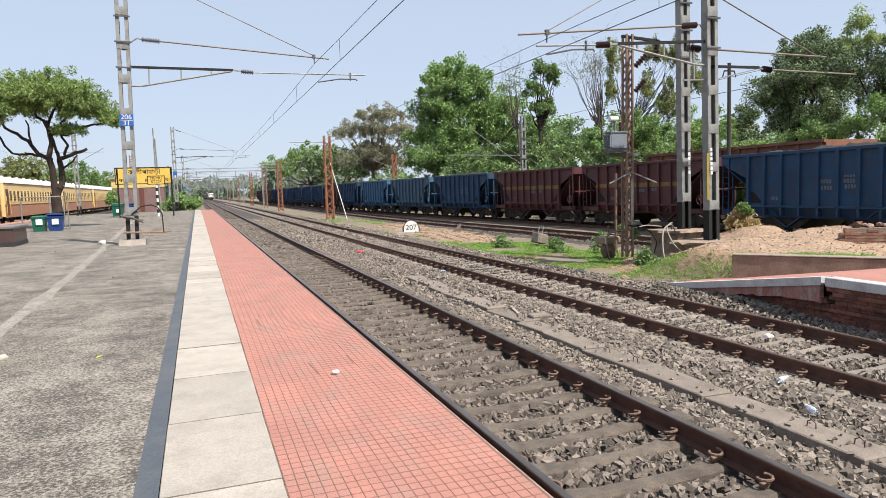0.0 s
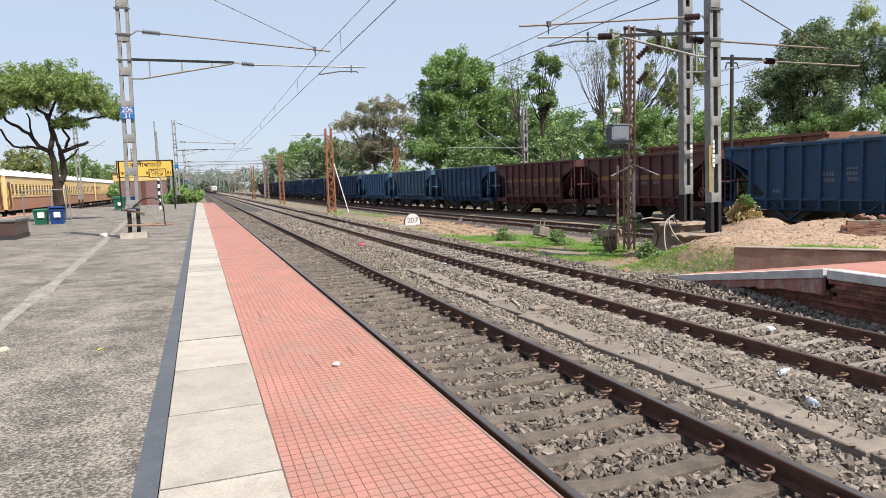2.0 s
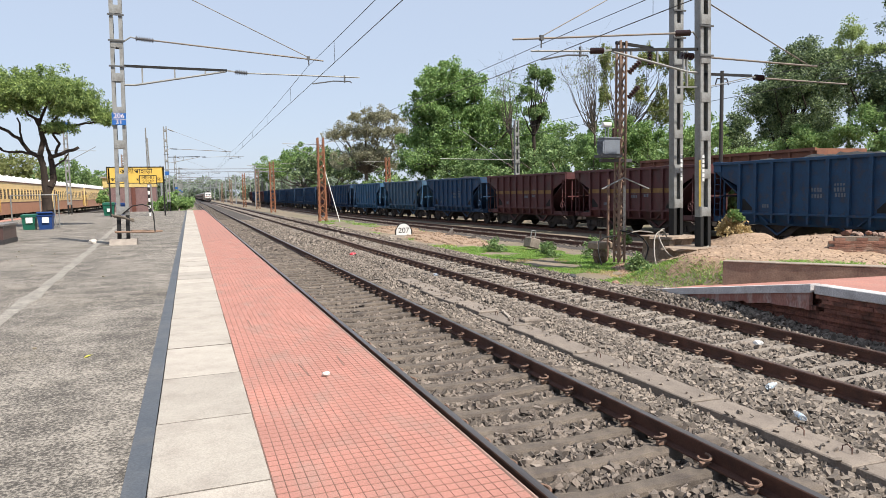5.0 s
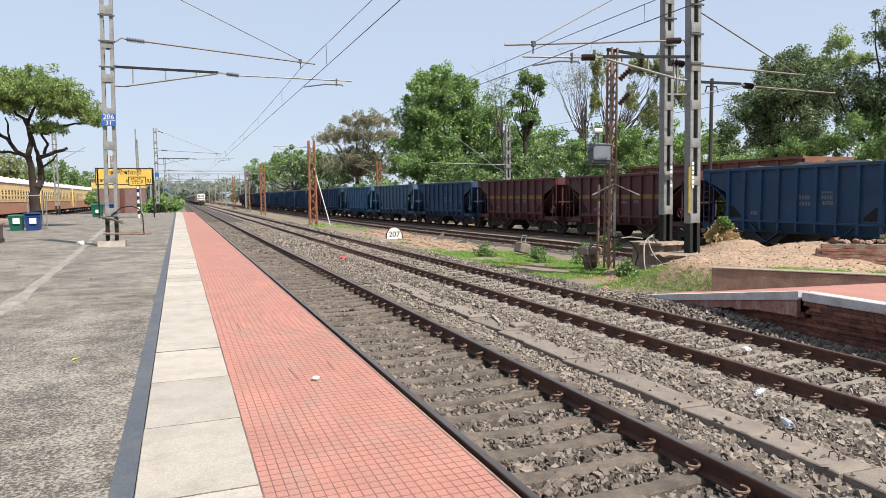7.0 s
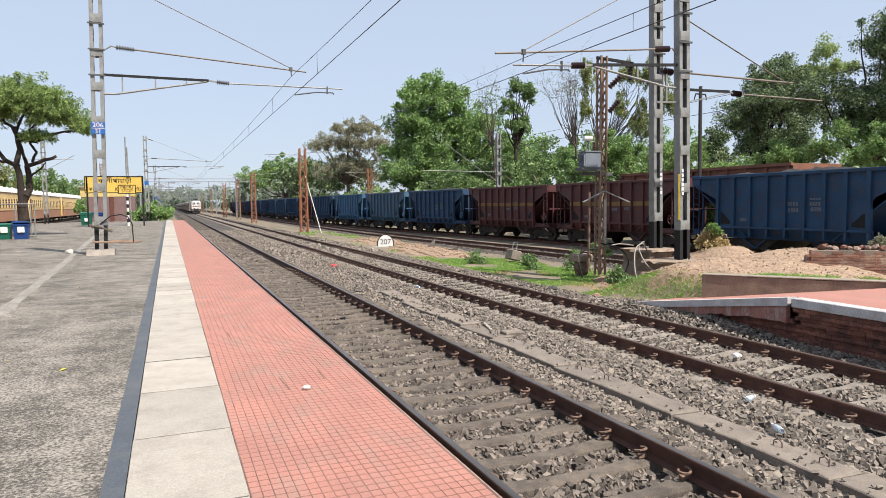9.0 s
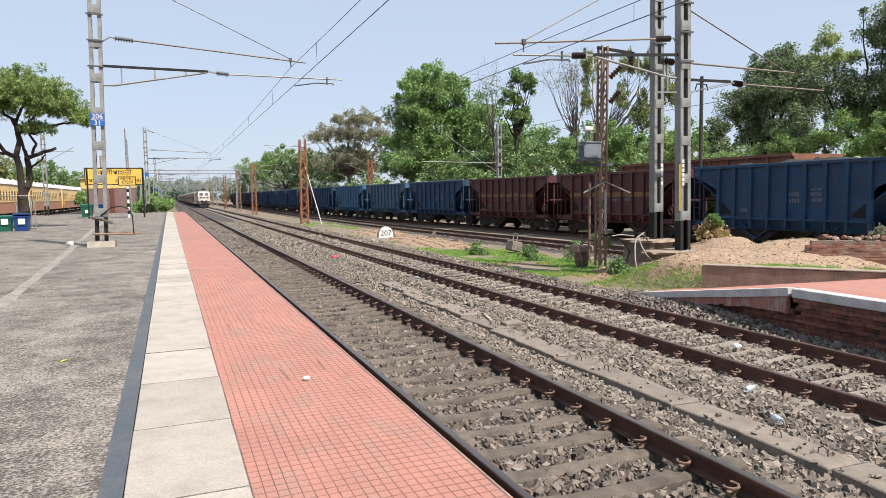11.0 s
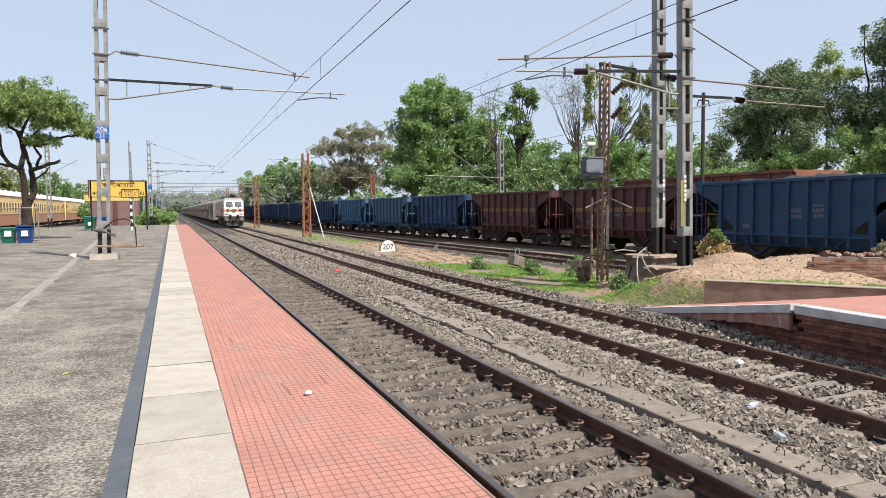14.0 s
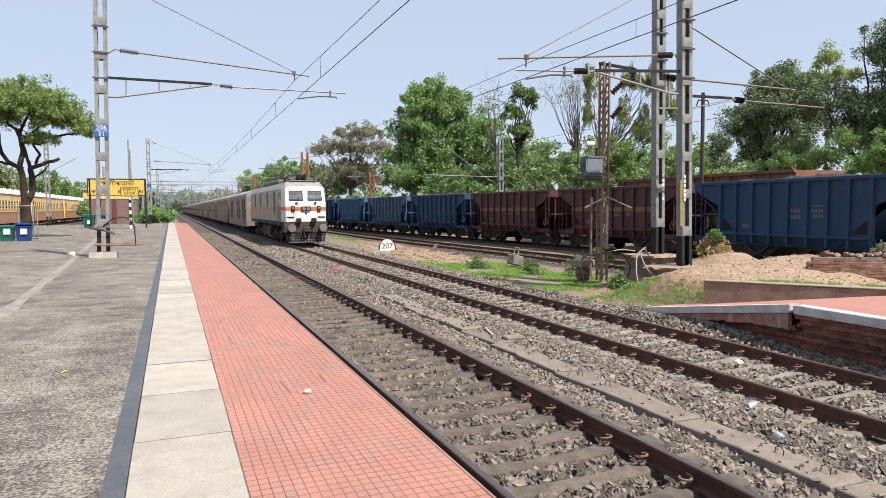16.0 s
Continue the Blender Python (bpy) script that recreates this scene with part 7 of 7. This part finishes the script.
def keep_line(cx, y_sl, top):
    def keep(x, y, rs):
        dx = np.abs(x - cx)
        near_rail = np.abs(dx - 0.874) < 0.085
        k = np.abs((y - y_sl + PITCH / 2) % PITCH - PITCH / 2) < 0.105
        on = k & (dx < 1.38)
        return ~near_rail & (~on | (rs.random(len(x)) < top))
    return keep


def stone_field(name, label, parts, material, seed):
    p = np.concatenate([a for a, _ in parts])
    s = np.concatenate([b for _, b in parts])
    return tagged(new(name, stone_mesh(name, p, s, material, seed)), label, "ballast", "", "stuff")


SOILED = mat("soiled_ballast_stone", (0.25, 0.205, 0.168), (0.14, 0.112, 0.092), 4, 0.9, 0.2, 90, island=0.6)
k1, k2 = keep_line(0, 3.9, 0.16), keep_line(X2, 5.71, 0.11)
free = lambda x, y, rs: ~((x > 2.0) & (x < 2.40) & (y < 13.5) & (rs.random(len(x)) < 0.9))
stone_field("ballast_stones", "soiled grey-brown ballast between the near rails", [stones(((-1.6, 1.5), (2.4, 12)), 560, 0.036, 1, k1), stones(((-1.6, 1.5), (12, 30)), 170, 0.036, 2, k1), stones(((-1.6, 1.5), (30, 60)), 50, 0.06, 12, k1)], SOILED, 21)
stone_field("ballast_stones", "loose grey crushed stone between the two lines", [stones(((1.45, 3.7), (3.0, 13)), 720, 0.033, 3, free), stones(((1.45, 3.7), (13, 32)), 190, 0.037, 4, free), stones(((1.45, 3.7), (32, 70)), 50, 0.062, 14, free)], STONE, 22)
stone_field("ballast_stones", "grey ballast of the second line", [stones(((3.3, 7.3), (5.0, 15)), 480, 0.033, 5, k2), stones(((3.3, 7.3), (15, 34)), 150, 0.037, 6, k2), stones(((3.3, 7.3), (34, 75)), 45, 0.062, 16, k2)], STONE, 23)

rs_c = np.random.default_rng(77)
cy = rs_c.uniform(3.2, 17.0, 170)
stone_field("ballast_stones", "loose stones scattered over the trench covers", [(np.stack([rs_c.uniform(1.93, 2.45, 170) + 0.010 * (cy - 5), cy, np.full(170, -0.166)], 1), 0.022 * rs_c.uniform(0.5, 1.25, 170))], STONE, 27)

rs_y = np.random.default_rng(78)
ny_st = 6500
sy = 13 + 50 * rs_y.random(ny_st) ** 1.4
sx = np.array([siding_x(v) for v in sy]) + rs_y.uniform(-2.3, 1.6, ny_st)
rel = np.abs(sx - np.array([siding_x(v) for v in sy]))
ok = np.abs(rel - 0.874) > 0.09
stone_field("ballast_stones", "soiled grey stones round the unused yard track", [(np.stack([sx, sy, np.full(ny_st, -0.385) - 0.09 * (rel > 1.5)], 1)[ok], (0.045 * rs_y.uniform(0.5, 1.2, ny_st))[ok])], SOILED, 28)
hy, hx = rs_y.uniform(7.0, 14.5, 3000), 5.95 + 0.95 * rs_y.random(3000) ** 0.8
hz = -0.33 + 0.24 * np.clip((hx - 5.95) / 0.6, 0, 1) * np.clip((hy - 8.2) / 2.0, 0, 1) * np.clip((14.5 - hy) / 2.0, 0, 1)
stone_field("ballast_stones", "grey stones heaped against the platform ramp", [(np.stack([hx, hy, hz * rs_y.uniform(0.8, 1.05, 3000)], 1), 0.036 * rs_y.uniform(0.5, 1.25, 3000))], STONE, 29)

# cable trench covers
COVER = mat("weathered_trench_cover", (0.32, 0.265, 0.215), (0.22, 0.18, 0.148), 4, 0.92, 0.5, 60, rand=0.12, stain=(0.16, 0.13, 0.11), sscale=2.5)
rr = random.Random(4)
y = 3.0
k = 0
while y < 17.5:
    ln = rr.choice((0.98, 1.25, 1.5))
    if not (7.6 < y < 7.9):
        c = thing("trench_cover", pose(2.17 + 0.010 * (y - 5) + rr.uniform(-.06, .06), y, -0.238, rr.uniform(-1.2, 1.2), rr.uniform(-1.0, 3.0), rr.uniform(-3, 3)), "weathered concrete trench cover half buried in ballast", "concrete slab", "trench covers")
        part("slab", M().box(-0.22, 0.22, 0.01, ln - 0.03, -0.08, 0.05, 0.012), COVER, c)
        if k in (1, 4, 7):
            for u in (0.25, 0.75):
                part("lifting_loop", M().tube([(0.03, ln * u - 0.05, 0.03), (0.03, ln * u - 0.045, 0.10), (0.03, ln * u, 0.125), (0.03, ln * u + 0.045, 0.10), (0.03, ln * u + 0.05, 0.03)], 0.006, 5), RUST, c)
    y += ln
    k += 1
for x, y, r in ((2.55, 10.9, 4),):
    c = thing("concrete_lump", pose(x, y, -0.2, 4, 3, r), "broken lump of concrete on the ballast", "concrete block")
    part("lump", M().box(-0.2, 0.2, -0.11, 0.11, -0.06, 0.06, 0.02), COVER, c)
pl = thing("plank", pose(2.45, 11.75, -0.2, 0, 0, 75), "pale wooden batten lying on the ballast", "plank")
part("batten", M().box(-0.4, 0.4, -0.03, 0.03, 0, 0.025, 0.004), mat("bleached_wood", (0.5, 0.43, 0.36), None, 4, 0.8, 0.2, 60, stretch=(1, 8, 1)), pl)

# litter
CLEAR = bpy.data.materials.new("clear_plastic")
CLEAR.use_nodes = True
cb = CLEAR.node_tree.nodes["Principled BSDF"]
cb.inputs["Base Color"].default_value = (0.85, 0.9, 0.95, 1)
cb.inputs["Roughness"].default_value = 0.18
cb.inputs["Transmission Weight"].default_value = 0.65


def bottle(x, y, z, rz, lab):
    b = thing("plastic_bottle", pose(x, y, z, 0, 90, rz), lab, "bottle")
    m = M()
    prof = [(0.0, 0.03), (0.01, 0.034), (0.07, 0.033), (0.08, 0.029), (0.09, 0.033), (0.15, 0.033), (0.19, 0.016), (0.205, 0.014)]
    m.lathe(prof)
    part("body", m, CLEAR, b, smooth=True)
    part("cap", M().cyl((0, 0, 0.2), (0, 0, 0.222), 0.016, n=12), WHITE, b)
    part("wrapper", M().cyl((0, 0, 0.03), (0, 0, 0.07), 0.0345, n=14, caps=False), mat("pale_blue_wrapper", (0.45, 0.6, 0.75), None, 8, 0.4, 0, 40), b)


bottle(2.46, 4.93, -0.14, 65, "crumpled clear plastic bottle on the trench cover")
bottle(3.05, 5.95, -0.16, 20, "clear plastic bottle beside the rail")
bottle(3.28, 17.9, -0.15, 100, "clear plastic bottle on the ballast")
for i, (x, y, z, s, m_, lab) in enumerate(((-2.23, 5.48, PZ + 0.025, 0.036, mat("white_stone", (0.75, 0.71, 0.66), (0.6, 0.55, 0.5), 20, 0.8, 0.3, 80), "small white stone lying on the red pavers"),
                                           (-5.1, 7.55, PZ + 0.012, 0.05, mat("pale_stone", (0.6, 0.55, 0.42), None, 20, 0.8, 0.3, 80), "flat pale stone on the asphalt"),
                                           (-6.35, 25.5, PZ + 0.04, 0.16, mat("pale_stone_b", (0.62, 0.57, 0.5), None, 20, 0.8, 0.3, 80), "pale stone on the platform"),
                                           (5.0, 8.0, -0.24, 0.07, WHITE, "white stone between the rails"),
                                           (7.18, 14.89, -0.28, 0.11, RAWBRICK, "broken brick in the grass"),
                                           (6.9, 16.6, -0.28, 0.13, mat("dark_block", (0.06, 0.06, 0.06), None, 9, 0.7, 0.2, 60), "dark lump of debris on the ballast"))):
    st = tagged(new("stone", rock_data(40 + i, m_, 1)), lab, "stone")
    st.matrix_basis = pose(x, y, z, 0, 0, 40 * i) @ Matrix.Scale(s, 4)
lf = thing("fallen_leaf", pose(-4.2, 7.15, PZ + 0.004, 0, 0, 60), "yellow-green fallen leaf on the asphalt", "leaf")
part("blade", M().add([(-0.06, 0, 0), (0, 0.022, 0.008), (0.065, 0, 0.004), (0, -0.022, 0.008)], [(0, 1, 2), (0, 2, 3)]), leaf_mat("yellow_leaf", (0.5, 0.5, 0.05), (0.55, 0.52, 0.06)), lf)
for i in range(26):
    rr2 = random.Random(70 + i)
    x, y = rr2.uniform(-9, -3.8), rr2.uniform(5, 34)
    st = tagged(new("pebble", rock_data(80 + i % 5, mat("tan_litter", (0.42, 0.35, 0.25), None, 20, 0.9, 0.2, 60), 1)), "small pale pebble on the asphalt", "pebble", "scattered pebbles")
    st.matrix_basis = pose(x, y, PZ + 0.006, 0, 0, rr2.uniform(0, 180)) @ Matrix.Scale(rr2.uniform(0.012, 0.028), 4)
rb = thing("plastic_bag", pose(2.75, 26.2, -0.2), "crumpled red plastic bag on the ballast", "bag")
part("bag", rock_data(55, mat("red_plastic", (0.6, 0.03, 0.05), None, 12, 0.4, 0.1, 40), 0.16), None, rb)

# kilometre stone
ks = thing("kilometre_stone", pose(8.15, 36.8, -0.36, 0, 0, -12), "white round-topped kilometre stone numbered in black", "milestone")
pr = [(-0.42, 0.0)] + [(-0.42 * math.cos(math.pi * i / 12), 0.36 + 0.46 * math.sin(math.pi * i / 12)) for i in range(13)] + [(0.42, 0.0)]
part("tablet", M().prism(pr, -0.06, 0.06), WHITE, ks)
rim = M()
for a, b in zip(pr[:-1], pr[1:]):
    rim.beam((a[0], 0, a[1]), (b[0], 0, b[1]), 0.13, 0.035)
part("rim", rim, BLACK, ks)
text_on(ks, "stone_text", "207", 0.42, pose(0, -0.066, 0.40, 90, 0, 0), BLACK)
part("kerb", M().box(-0.75, 0.5, -0.22, -0.08, 0.0, 0.16, 0.01), SLAB, ks)


# sand heaps
def heap(name, label, region, peaks, material, seed, base=None, cell=0.18):
    m = M()
    (x0, x1), (y0, y1) = region
    nx, ny_ = int((x1 - x0) / cell) + 1, int((y1 - y0) / cell) + 1
    for j in range(ny_):
        for i in range(nx):
            x, y = x0 + (x1 - x0) * i / (nx - 1), y0 + (y1 - y0) * j / (ny_ - 1)
            z = (ground_height(x, y) if base is None else base) - 0.08
            for px, py, rx, ry, h in peaks:
                d = ((x - px) / rx) ** 2 + ((y - py) / ry) ** 2
                z += h * max(0, 1 - d) ** 0.8
            z += 0.06 * noise.noise((x * 1.8, y * 1.8, seed)) + 0.045 * noise.noise((x * 4.3, y * 4.3, seed))
            m.v.append((x, y, z))
    m.f = [(j * nx + i, j * nx + i + 1, (j + 1) * nx + i + 1, (j + 1) * nx + i) for j in range(ny_ - 1) for i in range(nx - 1)]
    ob = tagged(part(name, m, material, None, "", True), label, "earth heap")
    rs = np.random.default_rng(seed)
    v = np.array(m.v)
    keep = np.array([p[2] > ground_height(p[0], p[1]) + 0.02 for p in m.v])
    if keep.any():
        q = v[keep][rs.integers(0, keep.sum(), 2600)] + np.concatenate([rs.uniform(-cell, cell, (2600, 2)) * 0.5, np.zeros((2600, 1))], 1)
        clods = part("loose_soil", stone_mesh("loose_soil", q, rs.uniform(0.006, 0.022, 2600) * min(2.0, max(1, cell / 0.18)), material, seed), None, ob)
        tagged(clods, kind="stuff")
    return ob


heap("earth_mound", "heap of dry sandy soil on the made ground", ((8.6, 15.5), (9.4, 18.5)), [(11.6, 13.9, 3.4, 4.0, 0.42), (12.3, 16.3, 1.6, 1.8, 0.88), (13.2, 13.6, 2.6, 2.8, 0.46), (9.9, 15.0, 1.5, 2.2, 0.16)], SAND, 2)
heap("earth_mound", "low spread of sandy soil near the kilometre stone", ((7.6, 11.4), (25, 48)), [(9.4, 34.0, 1.7, 6.0, 0.34), (9.6, 43, 1.5, 5.0, 0.36)], SAND, 5, None, 0.4)
heap("soil_cut", "crumbling reddish soil cut under the mast footings", ((7.4, 11.6), (11.8, 19.0)), [(10.1, 16.7, 1.3, 2.0, 0.42), (9.7, 15.0, 1.3, 1.5, 0.26), (8.7, 13.3, 1.1, 1.4, 0.14)], mat("crumbling_red_soil", (0.50, 0.335, 0.225), (0.35, 0.23, 0.155), 4, 0.95, 1.0, 12, stain=(0.22, 0.145, 0.09), sscale=2), 9, None, 0.12)
PAD = mat("old_footing_concrete", (0.42, 0.32, 0.235), (0.30, 0.22, 0.16), 4, 0.9, 0.6, 40)
for x, y, z, w, d, h in ((10.6, 17.1, 0.72, 0.75, 0.7, 0.95), (10.2, 15.4, 0.50, 0.8, 0.65, 0.75)):
    ft = thing("mast_footing", pose(x, y, z, 0, 0, 8), "eroded concrete mast footing standing out of the soil", "footing")
    m = M()
    rs_ = random.Random(int(x * 10))
    ringn = 22
    for zz, sc in ((-h, 1.02), (-h * 0.7, 0.88), (-h * 0.4, 0.80), (-0.10, 0.90), (-0.07, 1.0), (0, 0.97)):
        for i in range(ringn):
            a = 2 * math.pi * i / ringn
            q = max(abs(math.cos(a)), abs(math.sin(a)))
            j = 1 + rs_.uniform(-.13, .10)
            m.v.append((w * sc * j * math.cos(a) / q ** 0.8, d * sc * j * math.sin(a) / q ** 0.8, zz))
    for k in range(5):
        m.f += [(ringn * k + i, ringn * k + (i + 1) % ringn, ringn * k + ringn + (i + 1) % ringn, ringn * k + ringn + i) for i in range(ringn)]
    m.f.append(tuple(range(ringn * 5, ringn * 6)))
    part("block", m, PAD, ft)
cabm = mat("pale_cable_sheath", (0.42, 0.375, 0.315), (0.3, 0.27, 0.225), 5, 0.6, 0.05, 40)


def cable(pts, r, material, label):
    c = thing("cable", pose(0, 0, 0), label, "cable", "loose cables")
    out = []
    p = [Vector(q) for q in pts]
    for i in range(len(p) - 1):
        a, b = p[max(0, i - 1)], p[min(len(p) - 1, i + 2)]
        for s in range(6):
            u = s / 6
            out.append(0.5 * ((2 * p[i]) + (p[i + 1] - a) * u + (2 * a - 5 * p[i] + 4 * p[i + 1] - b) * u * u + (3 * p[i] - a - 3 * p[i + 1] + b) * u ** 3))
    out.append(p[-1])
    part("sheath", M().tube(out, r, 7), material, c, smooth=True)


cable([(10.0, 16.4, 0.75), (9.6, 16.1, 0.95), (9.2, 15.9, 0.80), (8.95, 15.6, 0.3), (8.9, 15.4, -0.05), (8.95, 15.3, -0.2)], 0.02, cabm, "pale armoured cable looping down from the mast footing")
cable([(9.95, 16.5, 0.78), (9.75, 16.2, 1.0), (9.4, 16.0, 0.85), (9.3, 15.6, 0.45), (9.4, 15.3, 0.2)], 0.019, cabm, "pale cable loop beside the mast")
cable([(10.3, 15.0, 0.55), (9.6, 14.7, 0.28), (8.8, 14.3, 0.02), (8.1, 13.9, -0.22), (7.4, 13.4, -0.3)], 0.017, cabm, "pale pipe sloping down to the grass")
cable([(9.15, 17.5, 0.9), (9.6, 17.2, 0.75), (9.8, 17.0, 0.4), (9.5, 16.8, -0.05)], 0.022, BLACK, "black cable hanging from the lattice mast")
cable([(9.0, 17.5, 0.75), (8.5, 17.6, 0.65), (8.3, 17.4, 0.3), (8.35, 17.3, -0.1)], 0.022, BLACK, "dark cable trailing by the lattice mast")
cable([(9.3, 17.4, 0.8), (9.9, 17.6, 0.85), (10.3, 17.4, 0.8)], 0.02, cabm, "pale cable between mast and footing")

pd = thing("stone_pedestal", pose(9.75, 19.5, -0.32), "crumbling masonry pedestal with a concrete cap", "pedestal")
part("shaft", rock_data(61, mat("crumbling_masonry", (0.30, 0.2, 0.14), (0.2, 0.13, 0.09), 6, 0.95, 0.8, 20), 1), None, pd, at=pose(0, 0, 0.25) @ Matrix.Diagonal((0.26, 0.3, 0.55, 1)))
part("cap", M().box(-0.3, 0.3, -0.28, 0.28, 0.48, 0.74, 0.04), PAD, pd)
part("rod", M().cyl((0.02, 0, 0.7), (0.02, 0, 1.08), 0.035, n=8), RUST_LIGHT, pd)
bx = thing("tilted_block", pose(10.3, 25.5, -0.25, 0, 14, 10), "tilted concrete block with a bent steel bracket", "concrete block")
part("block", M().box(-0.25, 0.25, -0.22, 0.22, 0.0, 0.42, 0.03), COVER, bx)
part("bracket", M().tube([(-0.12, 0, 0.4), (-0.12, 0, 0.72), (0.1, 0, 0.76), (0.1, 0, 0.4)], 0.022, 6), GALV, bx)
for x, y, r, lab in ((9.4, 33.0, 12, "rusty steel plate standing in the sand"), (10.0, 31.5, -30, "bent grey steel plate in the grass")):
    sp = thing("steel_plate", pose(x, y, -0.4, 0, 0, r), lab, "steel plate")
    part("sheet", M().prism([(-0.35, 0), (0.35, 0), (0.32, 0.75 if r > 0 else 0.4), (0.05, 0.5 if r > 0 else 0.3), (-0.35, 0.22)], -0.02, 0.02), mat("dark_rusty_plate", (0.12, 0.08, 0.06), (0.2, 0.19, 0.18), 4, 0.7, 0.2, 30), sp)


def motions():
    for ob, off in moving:
        walk(ob, [(t, pose(X2, y + off, Z2)) for t, y in LOCO_Y])


LOCO_Y = ((0.0, 430.0), (4.0, 340.0), (8.0, 247.0), (12.0, 150.0), (14.0, 97.2), (15.0, 70.5), (16.0, 43.1))
motions()
